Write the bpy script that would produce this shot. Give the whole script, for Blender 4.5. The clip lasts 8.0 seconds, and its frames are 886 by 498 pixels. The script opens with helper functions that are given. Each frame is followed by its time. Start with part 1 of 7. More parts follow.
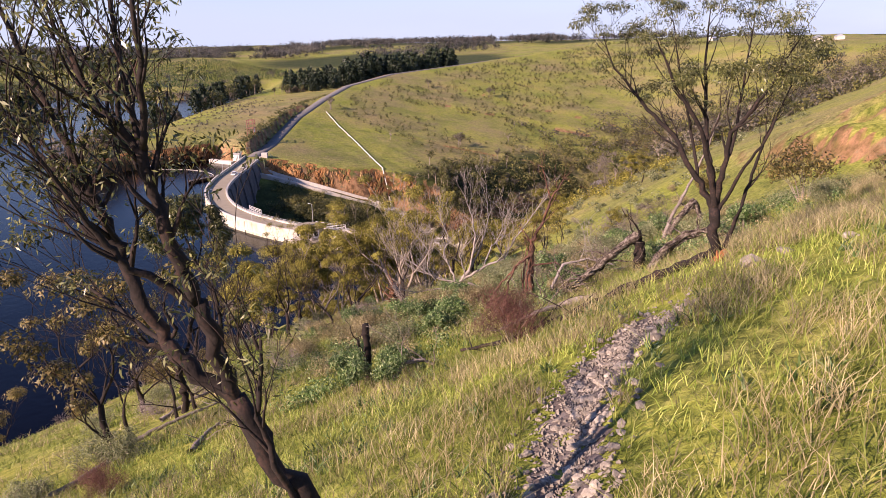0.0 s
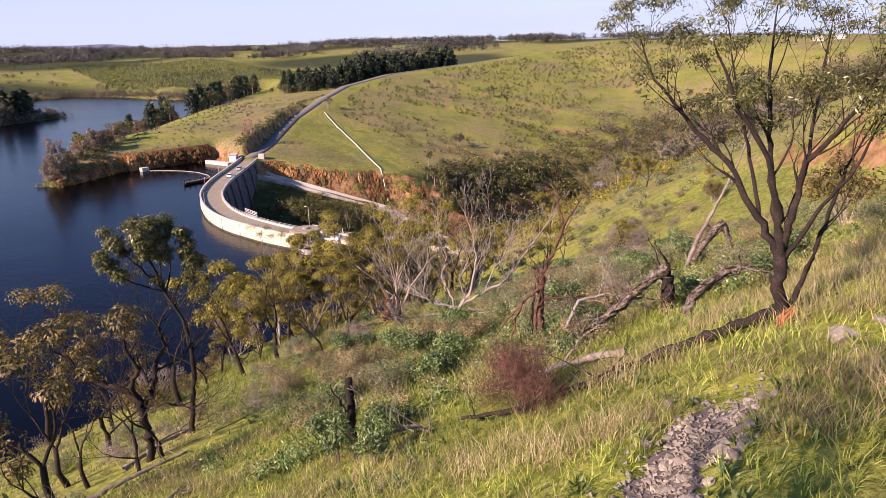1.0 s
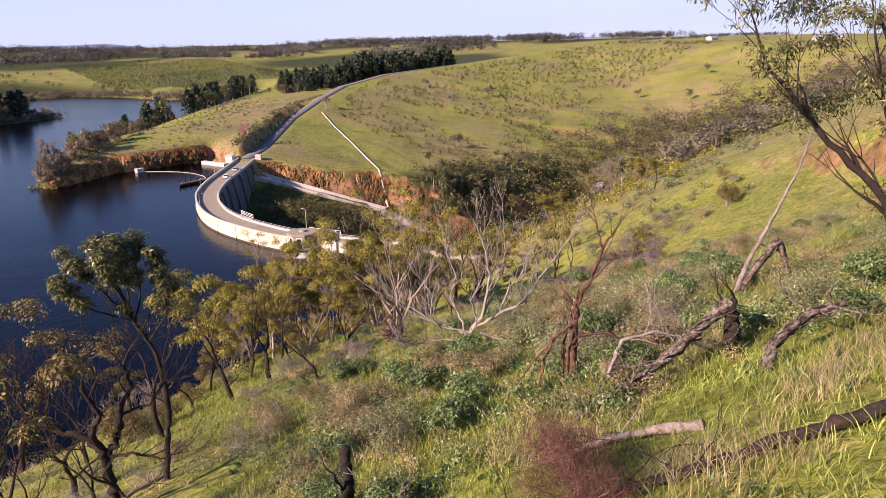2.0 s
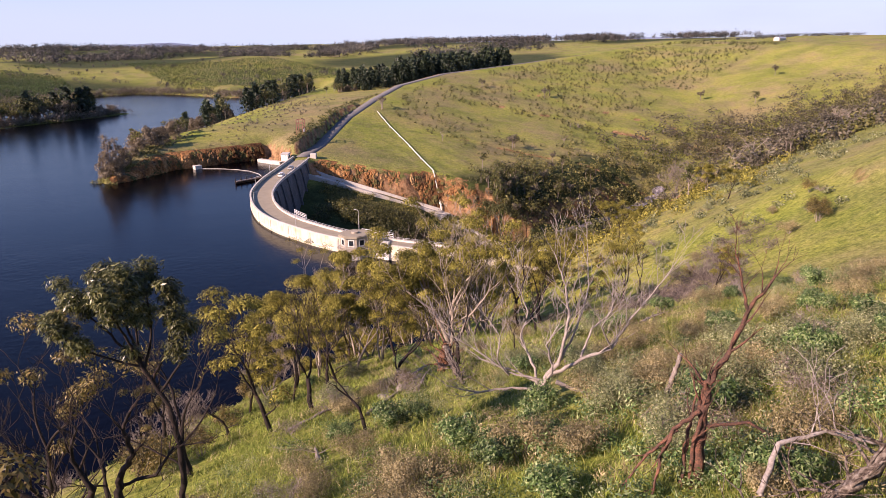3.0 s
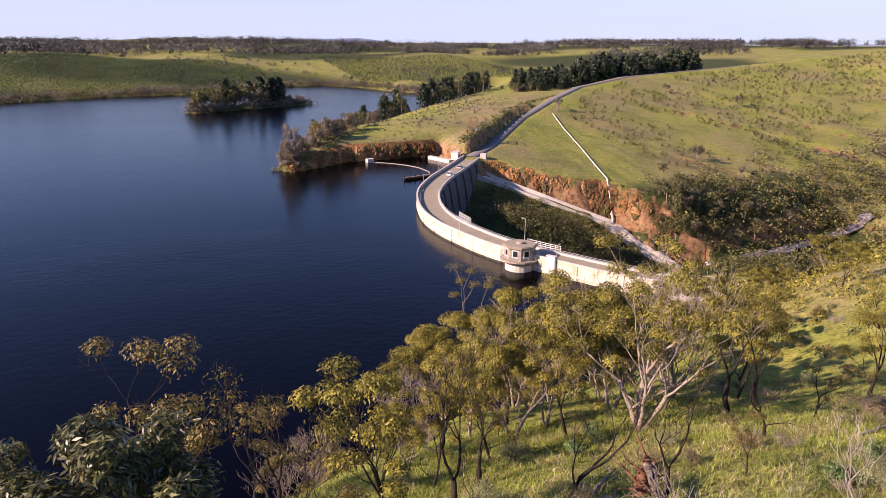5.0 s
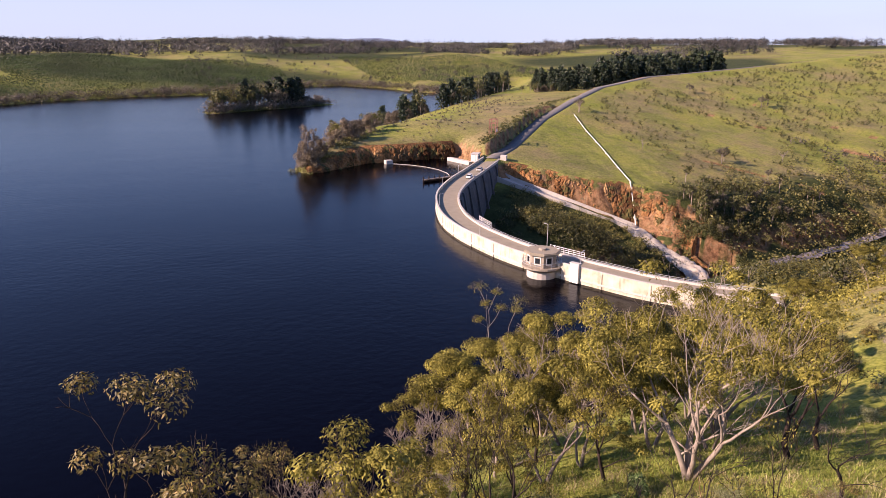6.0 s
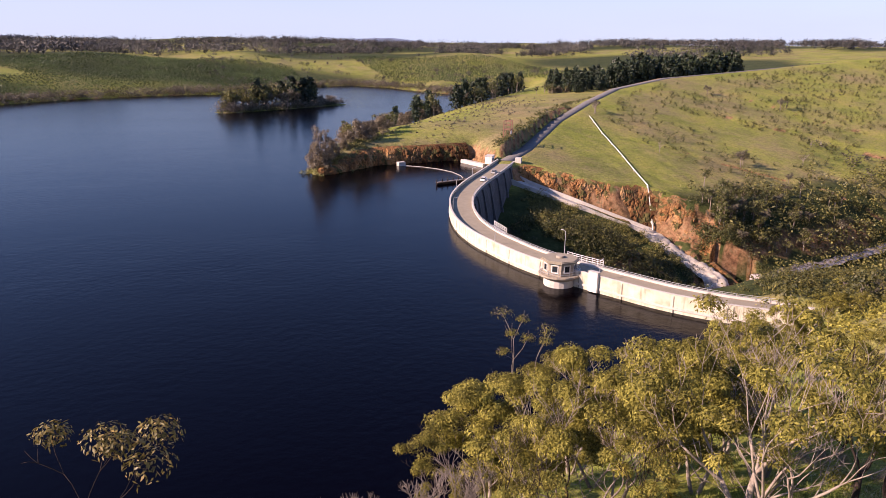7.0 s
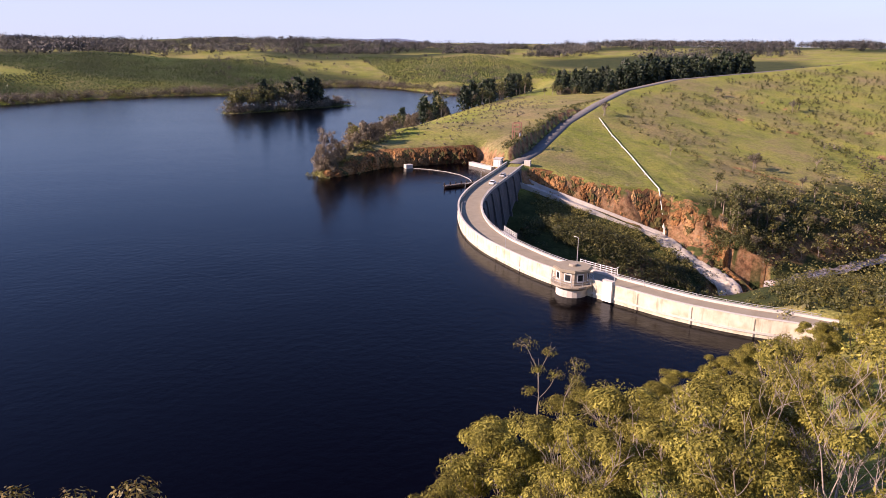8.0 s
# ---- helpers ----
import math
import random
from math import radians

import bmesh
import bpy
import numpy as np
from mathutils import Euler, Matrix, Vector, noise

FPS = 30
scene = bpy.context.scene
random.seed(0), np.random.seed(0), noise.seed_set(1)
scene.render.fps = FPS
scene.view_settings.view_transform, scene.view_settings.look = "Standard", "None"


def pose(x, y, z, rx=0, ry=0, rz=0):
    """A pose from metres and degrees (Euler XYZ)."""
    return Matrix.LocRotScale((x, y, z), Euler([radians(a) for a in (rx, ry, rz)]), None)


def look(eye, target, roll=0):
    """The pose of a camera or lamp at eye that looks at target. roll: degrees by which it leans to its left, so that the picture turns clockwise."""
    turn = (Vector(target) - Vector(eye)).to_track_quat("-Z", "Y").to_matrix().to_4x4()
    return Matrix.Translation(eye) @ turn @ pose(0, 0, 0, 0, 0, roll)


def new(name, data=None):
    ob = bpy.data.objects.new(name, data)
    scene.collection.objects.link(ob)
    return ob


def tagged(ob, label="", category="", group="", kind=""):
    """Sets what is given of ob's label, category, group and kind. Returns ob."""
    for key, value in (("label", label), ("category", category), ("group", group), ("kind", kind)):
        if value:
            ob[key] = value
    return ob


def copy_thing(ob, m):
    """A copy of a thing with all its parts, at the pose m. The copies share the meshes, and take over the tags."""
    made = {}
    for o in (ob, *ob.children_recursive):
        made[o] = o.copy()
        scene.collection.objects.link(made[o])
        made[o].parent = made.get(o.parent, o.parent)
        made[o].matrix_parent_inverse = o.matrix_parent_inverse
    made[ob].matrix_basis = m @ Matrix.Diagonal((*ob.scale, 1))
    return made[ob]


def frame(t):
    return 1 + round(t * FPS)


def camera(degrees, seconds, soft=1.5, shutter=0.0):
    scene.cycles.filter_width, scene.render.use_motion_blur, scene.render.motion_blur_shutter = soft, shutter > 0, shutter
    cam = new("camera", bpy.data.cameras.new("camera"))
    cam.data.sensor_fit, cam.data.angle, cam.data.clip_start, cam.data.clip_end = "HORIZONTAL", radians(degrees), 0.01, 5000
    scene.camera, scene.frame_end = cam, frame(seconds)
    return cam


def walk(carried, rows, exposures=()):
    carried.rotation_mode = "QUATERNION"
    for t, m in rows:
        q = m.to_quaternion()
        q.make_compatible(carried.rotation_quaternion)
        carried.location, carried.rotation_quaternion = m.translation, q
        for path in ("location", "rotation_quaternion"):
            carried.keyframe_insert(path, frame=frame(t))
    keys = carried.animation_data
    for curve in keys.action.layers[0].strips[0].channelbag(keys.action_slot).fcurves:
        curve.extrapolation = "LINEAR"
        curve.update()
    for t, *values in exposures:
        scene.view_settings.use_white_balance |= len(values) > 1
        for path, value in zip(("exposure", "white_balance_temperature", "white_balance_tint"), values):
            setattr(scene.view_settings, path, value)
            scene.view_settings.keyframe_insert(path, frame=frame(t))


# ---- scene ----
cam = camera(63.3, 8.0, 0.6)
PATH = [
    (0, (-88.074, -164.244, 51.65), (-86.865, -162.748, 51.102), -1.1),
    (0.5, (-86.962, -162.915, 51.682), (-85.753, -161.42, 51.133), -1.1),
    (1, (-85.698, -161.419, 51.75), (-84.487, -159.925, 51.201), -1.1),
    (1.2, (-85.201, -160.789, 51.754), (-83.988, -159.296, 51.207), -0.8),
    (2.3, (-82.88, -156.859, 51.336), (-81.668, -155.366, 50.785), -1.3),
    (2.5, (-82.335, -155.998, 51.3), (-81.141, -154.49, 50.752), -1.2),
    (3, (-80.862, -153.596, 51.192), (-79.761, -152.018, 50.645), -0.9),
    (3.5, (-79.389, -151.051, 51.127), (-78.4, -149.401, 50.58), -0.5),
    (4, (-78.001, -148.382, 51.009), (-77.139, -146.663, 50.462), -0.1),
    (4.5, (-76.979, -145.354, 50.901), (-76.244, -143.576, 50.353), 0.2),
    (4.7, (-76.611, -144.263, 50.875), (-75.889, -142.48, 50.328), 0.4),
    (5.8, (-74.864, -138.802, 50.813), (-74.192, -136.999, 50.266), 0.5),
    (6, (-74.584, -137.808, 50.812), (-73.921, -136.002, 50.265), 0.5),
    (6.5, (-73.959, -135.275, 50.836), (-73.312, -133.463, 50.288), 0.6),
    (7, (-73.422, -132.739, 50.876), (-72.789, -130.923, 50.329), 0.7),
    (7.5, (-72.905, -130.268, 50.929), (-72.28, -128.448, 50.382), 0.7),
    (8, (-72.495, -127.795, 50.975), (-71.877, -125.973, 50.429), 0.8),
]
walk(cam, [(t, look(e, g, r)) for t, e, g, r in PATH], [(0, 1.02, 6080, 36), (8, 1.02, 6080, 36)])

# ---- daylight ----
SUN_AZ, SUN_EL = -88.0, 27.0
world = bpy.data.worlds.new("world")
scene.world = world
world.use_nodes = True
wn = world.node_tree.nodes
sky = wn.new("ShaderNodeTexSky")
sky.sky_type = "NISHITA"
sky.sun_disc = False
sky.sun_elevation = radians(SUN_EL)
sky.sun_rotation = radians(SUN_AZ)
sky.altitude = 200
sky.dust_density = 0.3
sky.ozone_density = 5.0
wl0 = world.node_tree.links
# thin high haze and wisps of cloud, thicker towards the horizon
wtc = wn.new("ShaderNodeTexCoord")
wsep = wn.new("ShaderNodeSeparateXYZ")
wl0.new(wtc.outputs["Generated"], wsep.inputs[0])
wmp = wn.new("ShaderNodeMapping")
wmp.inputs["Scale"].default_value = (2.0, 2.0, 9.0)
wl0.new(wtc.outputs["Generated"], wmp.inputs[0])
wno = wn.new("ShaderNodeTexNoise")
wno.inputs["Scale"].default_value = 2.2
wno.inputs["Detail"].default_value = 6.0
wl0.new(wmp.outputs[0], wno.inputs["Vector"])
wup = wn.new("ShaderNodeMapRange")
wup.inputs[1].default_value, wup.inputs[2].default_value = 0.03, 0.17
wup.inputs[3].default_value, wup.inputs[4].default_value = 0.92, 0.0
wl0.new(wsep.outputs[2], wup.inputs[0])
wvl = wn.new("ShaderNodeMapRange")
wvl.inputs[1].default_value, wvl.inputs[2].default_value = 0.35, 0.7
wvl.inputs[3].default_value, wvl.inputs[4].default_value = 0.88, 1.1
wl0.new(wno.outputs["Fac"], wvl.inputs[0])
wfa = wn.new("ShaderNodeMath")
wfa.operation, wfa.use_clamp = "MULTIPLY", True
wl0.new(wup.outputs[0], wfa.inputs[0])
wl0.new(wvl.outputs[0], wfa.inputs[1])
wmx = wn.new("ShaderNodeMix")
wmx.data_type = "RGBA"
wmx.inputs[7].default_value = (4.2, 4.95, 5.5, 1)
wl0.new(wfa.outputs[0], wmx.inputs[0])
wl0.new(sky.outputs[0], wmx.inputs[6])
wl0.new(wmx.outputs[2], wn["Background"].inputs[0])
wn["Background"].inputs[1].default_value = 0.08
sun = new("sun", bpy.data.lights.new("sun", "SUN"))
sun.data.energy = 5.0
sun.data.angle = radians(0.5)
sun.data.color = (1.0, 0.80, 0.55)
sdir = Vector((math.sin(radians(SUN_AZ)) * math.cos(radians(SUN_EL)), math.cos(radians(SUN_AZ)) * math.cos(radians(SUN_EL)), math.sin(radians(SUN_EL))))
sun.matrix_world = look((0, 0, 300), Vector((0, 0, 300)) - sdir)


# ---- materials ----
def mat(name, rough=0.9, metal=0.0, spec=0.3):
    m = bpy.data.materials.new(name)
    m.use_nodes = True
    b = m.node_tree.nodes["Principled BSDF"]
    b.inputs["Roughness"].default_value = rough
    b.inputs["Metallic"].default_value = metal
    b.inputs["Specular IOR Level"].default_value = spec
    return m, m.node_tree.nodes, m.node_tree.links, b


def nz(nodes, links, vec, scale, detail=4.0, rough=0.55):
    n = nodes.new("ShaderNodeTexNoise")
    n.inputs["Scale"].default_value = scale
    n.inputs["Detail"].default_value = detail
    n.inputs["Roughness"].default_value = rough
    if vec is not None:
        links.new(vec, n.inputs["Vector"])
    return n.outputs["Fac"]


def ramp(nodes, links, fac, stops):
    r = nodes.new("ShaderNodeValToRGB")
    e = r.color_ramp.elements
    e[0].position, e[0].color = stops[0][0], (*stops[0][1], 1)
    e[1].position, e[1].color = stops[-1][0], (*stops[-1][1], 1)
    for p, c in stops[1:-1]:
        k = e.new(p)
        k.color = (*c, 1)
    links.new(fac, r.inputs[0])
    return r.outputs[0]


def mixc(nodes, links, fac, a, b, mode="MIX"):
    m = nodes.new("ShaderNodeMix")
    m.data_type, m.blend_type = "RGBA", mode
    for sock, v in ((m.inputs[0], fac), (m.inputs[6], a), (m.inputs[7], b)):
        if hasattr(v, "is_linked"):
            links.new(v, sock)
        elif isinstance(v, (int, float)):
            sock.default_value = v
        else:
            sock.default_value = (*v, 1)
    return m.outputs[2]


def bump(nodes, links, b, h, dist, strength=0.6):
    n = nodes.new("ShaderNodeBump")
    n.inputs["Strength"].default_value = strength
    n.inputs["Distance"].default_value = dist
    links.new(h, n.inputs["Height"])
    links.new(n.outputs[0], b.inputs["Normal"])


def simple(name, stops, scale, rough=0.9, bumpd=0.02, fine=8.0, metal=0.0, spec=0.3, vary=0.0, coord="Object"):
    """A surface with colour variation at two scales and a fine relief."""
    m, n, l, b = mat(name, rough, metal, spec)
    tc = n.new("ShaderNodeTexCoord").outputs[coord]
    a = nz(n, l, tc, scale, 5)
    f = nz(n, l, tc, scale * fine, 3)
    mx = n.new("ShaderNodeMath")
    mx.operation = "MULTIPLY_ADD"
    l.new(f, mx.inputs[0])
    mx.inputs[1].default_value = 0.45
    sc = n.new("ShaderNodeMath")
    sc.operation = "MULTIPLY"
    sc.inputs[1].default_value = 0.6
    l.new(a, sc.inputs[0])
    l.new(sc.outputs[0], mx.inputs[2])
    col = ramp(n, l, mx.outputs[0], stops)
    if vary:
        oi = n.new("ShaderNodeObjectInfo")
        hs = n.new("ShaderNodeHueSaturation")
        rg = n.new("ShaderNodeMapRange")
        rg.inputs[3].default_value, rg.inputs[4].default_value = 1 - vary, 1 + vary
        l.new(oi.outputs["Random"], rg.inputs[0])
        l.new(rg.outputs[0], hs.inputs["Value"])
        l.new(col, hs.inputs["Color"])
        col = hs.outputs[0]
    l.new(col, b.inputs["Base Color"])
    bump(n, l, b, mx.outputs[0], bumpd)
    return m


def leaf_mat(name, dark, mid, light, rough=0.5, vary=0.25, grain=0.9, sheen=0.35):
    m, n, l, b = mat(name, rough, 0, sheen)
    g = n.new("ShaderNodeNewGeometry")
    col = ramp(n, l, g.outputs["Random Per Island"], [(0.0, dark), (0.55, mid), (1.0, light)])
    tc = n.new("ShaderNodeTexCoord").outputs["Object"]
    cl = n.new("ShaderNodeMapRange")
    cl.inputs[1].default_value, cl.inputs[2].default_value = 0.36, 0.64
    cl.inputs[3].default_value, cl.inputs[4].default_value = 0.62, 1.38
    l.new(nz(n, l, tc, grain, 2), cl.inputs[0])
    oi = n.new("ShaderNodeObjectInfo")
    hs = n.new("ShaderNodeHueSaturation")
    rg = n.new("ShaderNodeMapRange")
    rg.inputs[3].default_value, rg.inputs[4].default_value = 1 - vary, 1 + vary
    l.new(oi.outputs["Random"], rg.inputs[0])
    both = n.new("ShaderNodeMath")
    both.operation = "MULTIPLY"
    l.new(rg.outputs[0], both.inputs[0])
    l.new(cl.outputs[0], both.inputs[1])
    l.new(both.outputs[0], hs.inputs["Value"])
    l.new(col, hs.inputs["Color"])
    l.new(hs.outputs[0], b.inputs["Base Color"])
    tr = n.new("ShaderNodeBsdfTranslucent")
    l.new(hs.outputs[0], tr.inputs[0])
    ms = n.new("ShaderNodeMixShader")
    ms.inputs[0].default_value = 0.22
    l.new(b.outputs[0], ms.inputs[1])
    l.new(tr.outputs[0], ms.inputs[2])
    l.new(ms.outputs[0], n["Material Output"].inputs[0])
    return m


GUM = leaf_mat("gum_leaves", (0.105, 0.096, 0.017), (0.205, 0.183, 0.033), (0.32, 0.28, 0.06), 0.65, sheen=0.14)
GUM_FRESH = leaf_mat("fresh_gum_leaves", (0.035, 0.042, 0.012), (0.11, 0.115, 0.03), (0.30, 0.29, 0.12), 0.33)
GUM_BROWN = leaf_mat("scorched_leaves", (0.07, 0.058, 0.016), (0.17, 0.14, 0.035), (0.30, 0.21, 0.07))
DARK_LEAF = leaf_mat("dark_leaves", (0.045, 0.052, 0.016), (0.095, 0.098, 0.03), (0.16, 0.155, 0.048))
PINE = leaf_mat("pine_needles", (0.016, 0.026, 0.015), (0.03, 0.044, 0.022), (0.05, 0.068, 0.03))
SHRUB = leaf_mat("green_shrub_leaves", (0.035, 0.07, 0.016), (0.10, 0.165, 0.04), (0.33, 0.38, 0.17))
SHRUB_DRY = leaf_mat("dry_shrub_leaves", (0.15, 0.12, 0.045), (0.30, 0.245, 0.11), (0.46, 0.39, 0.21))
SHRUB_GREY = leaf_mat("grey_shrub_leaves", (0.09, 0.105, 0.04), (0.22, 0.235, 0.10), (0.40, 0.40, 0.22))
GRASS = leaf_mat("grass_blades", (0.105, 0.15, 0.02), (0.24, 0.29, 0.047), (0.40, 0.395, 0.12), 0.6, grain=0.35, sheen=0.2)
STRAW = leaf_mat("straw_blades", (0.20, 0.16, 0.07), (0.36, 0.30, 0.15), (0.50, 0.43, 0.24), 0.7, grain=0.4)
REDTWIG = leaf_mat("red_brown_twigs", (0.07, 0.03, 0.022), (0.14, 0.06, 0.045), (0.22, 0.11, 0.08), 0.8)
BLEACHED = simple("bleached_wood", [(0.2, (0.09, 0.07, 0.06)), (0.5, (0.27, 0.23, 0.20)), (0.85, (0.50, 0.45, 0.40))], 2.5, 0.95, 0.02)
BARK = simple("burnt_bark", [(0.2, (0.008, 0.007, 0.006)), (0.55, (0.026, 0.019, 0.016)), (0.85, (0.10, 0.055, 0.04))], 2.5, 0.95, 0.03)
GREYBARK = simple("pale_bark", [(0.2, (0.12, 0.09, 0.07)), (0.55, (0.30, 0.25, 0.20)), (0.85, (0.46, 0.41, 0.34))], 2.0, 0.9, 0.02)
REDBARK = simple("red_raw_wood", [(0.2, (0.10, 0.035, 0.02)), (0.5, (0.36, 0.12, 0.045)), (0.85, (0.55, 0.30, 0.16))], 5.0, 0.9, 0.03)
def split_wood():
    """Grey weathered wood, split and fibrous, dark in its clefts."""
    m, n, l, b = mat("split_grey_wood", 0.95, 0, 0.2)
    tc = n.new("ShaderNodeTexCoord").outputs["Object"]
    mp = n.new("ShaderNodeMapping")
    mp.inputs["Scale"].default_value = (1.0, 3.5, 3.5)
    mp.inputs["Rotation"].default_value = (0.2, -0.45, 0.3)
    l.new(tc, mp.inputs[0])
    f = nz(n, l, mp.outputs[0], 3.0, 7, 0.75)
    l.new(ramp(n, l, f, [(0.34, (0.016, 0.012, 0.010)), (0.46, (0.075, 0.055, 0.042)), (0.56, (0.22, 0.18, 0.145)), (0.72, (0.42, 0.37, 0.31))]), b.inputs["Base Color"])
    bump(n, l, b, f, 0.05, 1.0)
    return m


SPLITWOOD = split_wood()
DEADWOOD = simple("weathered_dead_wood", [(0.2, (0.05, 0.04, 0.035)), (0.5, (0.19, 0.155, 0.13)), (0.85, (0.42, 0.37, 0.32))], 3.0, 0.95, 0.03)
CONCRETE = simple("pale_concrete", [(0.15, (0.34, 0.31, 0.26)), (0.5, (0.52, 0.48, 0.42)), (0.85, (0.64, 0.60, 0.53))], 0.6, 0.9, 0.02, 9)
ASPHALT = simple("asphalt", [(0.2, (0.10, 0.095, 0.09)), (0.5, (0.16, 0.15, 0.14)), (0.85, (0.23, 0.215, 0.20))], 0.5, 0.9, 0.01, 20)
ROCK = simple("orange_rock", [(0.15, (0.12, 0.055, 0.03)), (0.45, (0.33, 0.16, 0.075)), (0.7, (0.45, 0.25, 0.13)), (0.9, (0.5, 0.36, 0.24))], 0.25, 0.95, 0.4, 6)
STEEL = simple("galvanised_steel", [(0.2, (0.42, 0.42, 0.42)), (0.8, (0.60, 0.60, 0.59))], 3.0, 0.5, 0.005, 6, 0.6)
WHITEPIPE = simple("pale_painted_pipe", [(0.2, (0.55, 0.53, 0.48)), (0.8, (0.78, 0.75, 0.68))], 0.8, 0.6, 0.01)
CARPAINT = simple("white_car_paint", [(0.2, (0.72, 0.73, 0.74)), (0.8, (0.80, 0.80, 0.80))], 1.0, 0.25, 0.001, 4, 0, 0.5)
GLASS = simple("dark_glass", [(0.2, (0.015, 0.018, 0.02)), (0.8, (0.03, 0.035, 0.04))], 1.0, 0.1, 0.001, 4, 0, 0.6)
RUBBER = simple("rubber", [(0.2, (0.015, 0.015, 0.015)), (0.8, (0.03, 0.03, 0.03))], 4.0, 0.9, 0.004)
STONE = simple("path_stone", [(0.15, (0.09, 0.076, 0.058)), (0.5, (0.27, 0.23, 0.18)), (0.85, (0.56, 0.50, 0.42))], 2.0, 0.95, 0.03, 6, vary=0.35)
FOAM = simple("white_water", [(0.2, (0.34, 0.26, 0.17)), (0.5, (0.60, 0.52, 0.40)), (0.8, (0.80, 0.75, 0.65))], 0.7, 0.5, 0.25, 5)


def water_mat():
    m, n, l, b = mat("lake_water", 0.18, 0, 0.13)
    b.inputs["IOR"].default_value = 1.33
    b.inputs["Base Color"].default_value = (0.0008, 0.0003, 0.0008, 1)
    b.inputs["Specular Tint"].default_value = (0.35, 0.38, 1.0, 1)
    tc = n.new("ShaderNodeTexCoord").outputs["Object"]
    a = nz(n, l, tc, 0.55, 3)
    c = nz(n, l, tc, 0.035, 2)
    mm = n.new("ShaderNodeMath")
    mm.operation = "MULTIPLY_ADD"
    l.new(c, mm.inputs[0])
    mm.inputs[1].default_value = 2.0
    l.new(a, mm.inputs[2])
    # cat's paws: the wind roughens the surface in long patches
    mp = n.new("ShaderNodeMapping")
    mp.inputs["Scale"].default_value = (0.35, 1.0, 1.0)
    mp.inputs["Rotation"].default_value = (0, 0, 0.5)
    l.new(tc, mp.inputs[0])
    gust = n.new("ShaderNodeMapRange")
    gust.inputs[1].default_value, gust.inputs[2].default_value = 0.35, 0.68
    gust.inputs[3].default_value, gust.inputs[4].default_value = 0.10, 0.34
    l.new(nz(n, l, mp.outputs[0], 0.02, 4), gust.inputs[0])
    bump(n, l, b, mm.outputs[0], 0.26, 0.3)
    for k in list(n):
        if k.bl_idname == "ShaderNodeBump":
            l.new(gust.outputs[0], k.inputs["Strength"])
    return m


def streaked():
    m, n, l, b = mat("streaked_concrete", 0.9, 0, 0.25)
    tc = n.new("ShaderNodeTexCoord").outputs["Object"]
    mp = n.new("ShaderNodeMapping")
    mp.inputs["Scale"].default_value = (1, 1, 0.09)
    l.new(tc, mp.inputs[0])
    base = ramp(n, l, nz(n, l, tc, 0.5, 5), [(0.3, (0.46, 0.41, 0.29)), (0.5, (0.60, 0.55, 0.42)), (0.75, (0.68, 0.64, 0.52))])
    run = ramp(n, l, nz(n, l, mp.outputs[0], 0.9, 5, 0.7), [(0.36, (0.42, 0.37, 0.30)), (0.46, (0.86, 0.84, 0.80)), (0.7, (1, 1, 1))])
    l.new(mixc(n, l, 0.5, base, run, "MULTIPLY"), b.inputs["Base Color"])
    bump(n, l, b, nz(n, l, tc, 3.0, 4), 0.02)
    return m


def rock_mat():
    """Quarried rock: ochre and rust with dark clefts and pale fresh faces."""
    m, n, l, b = mat("quarried_rock", 0.95, 0, 0.15)
    tc = n.new("ShaderNodeTexCoord").outputs["Object"]
    mp = n.new("ShaderNodeMapping")
    mp.inputs["Scale"].default_value = (1, 1, 0.45)
    l.new(tc, mp.inputs[0])
    big = nz(n, l, mp.outputs[0], 0.16, 6, 0.7)
    col = ramp(n, l, big, [(0.30, (0.085, 0.055, 0.032)), (0.42, (0.23, 0.115, 0.045)), (0.52, (0.39, 0.20, 0.075)), (0.62, (0.44, 0.28, 0.13)), (0.74, (0.50, 0.38, 0.23))])
    grit = ramp(n, l, nz(n, l, tc, 1.3, 5, 0.75), [(0.34, (0.25, 0.22, 0.2)), (0.48, (0.92, 0.9, 0.88)), (0.66, (1.15, 1.1, 1.05))])
    col = mixc(n, l, 1.0, col, grit, "MULTIPLY")
    # broad random patches darken the rock
    blotch = ramp(n, l, nz(n, l, tc, 0.045, 3, 0.6), [(0.40, (0.30, 0.28, 0.29)), (0.52, (0.95, 0.95, 0.95)), (0.7, (1.08, 1.06, 1.02))])
    col = mixc(n, l, 1.0, col, blotch, "MULTIPLY")
    weed = n.new("ShaderNodeMapRange")
    weed.inputs[1].default_value, weed.inputs[2].default_value = 0.53, 0.58
    l.new(nz(n, l, tc, 0.3, 4, 0.6), weed.inputs[0])
    col = mixc(n, l, weed.outputs[0], col, (0.10, 0.085, 0.03))
    l.new(col, b.inputs["Base Color"])
    bump(n, l, b, nz(n, l, tc, 1.1, 7, 0.75), 0.5, 0.9)
    return m


ROCKFACE = rock_mat()
# dark copy of the concrete: the downstream side's shade is in its colour
SHADEWALL = simple("shade_dark_concrete", [(0.2, (0.045, 0.045, 0.048)), (0.5, (0.10, 0.10, 0.10)), (0.85, (0.22, 0.21, 0.20))], 0.25, 0.95, 0.05, 6)
DECK = simple("worn_pale_road", [(0.2, (0.21, 0.175, 0.12)), (0.5, (0.285, 0.245, 0.175)), (0.85, (0.35, 0.31, 0.23))], 0.4, 0.92, 0.01, 14)
TOWERWALL = simple("weathered_tan_render", [(0.2, (0.17, 0.14, 0.105)), (0.5, (0.33, 0.28, 0.215)), (0.85, (0.47, 0.41, 0.33))], 0.9, 0.92, 0.02, 5)
STREAKED = streaked()
WATER = water_mat()


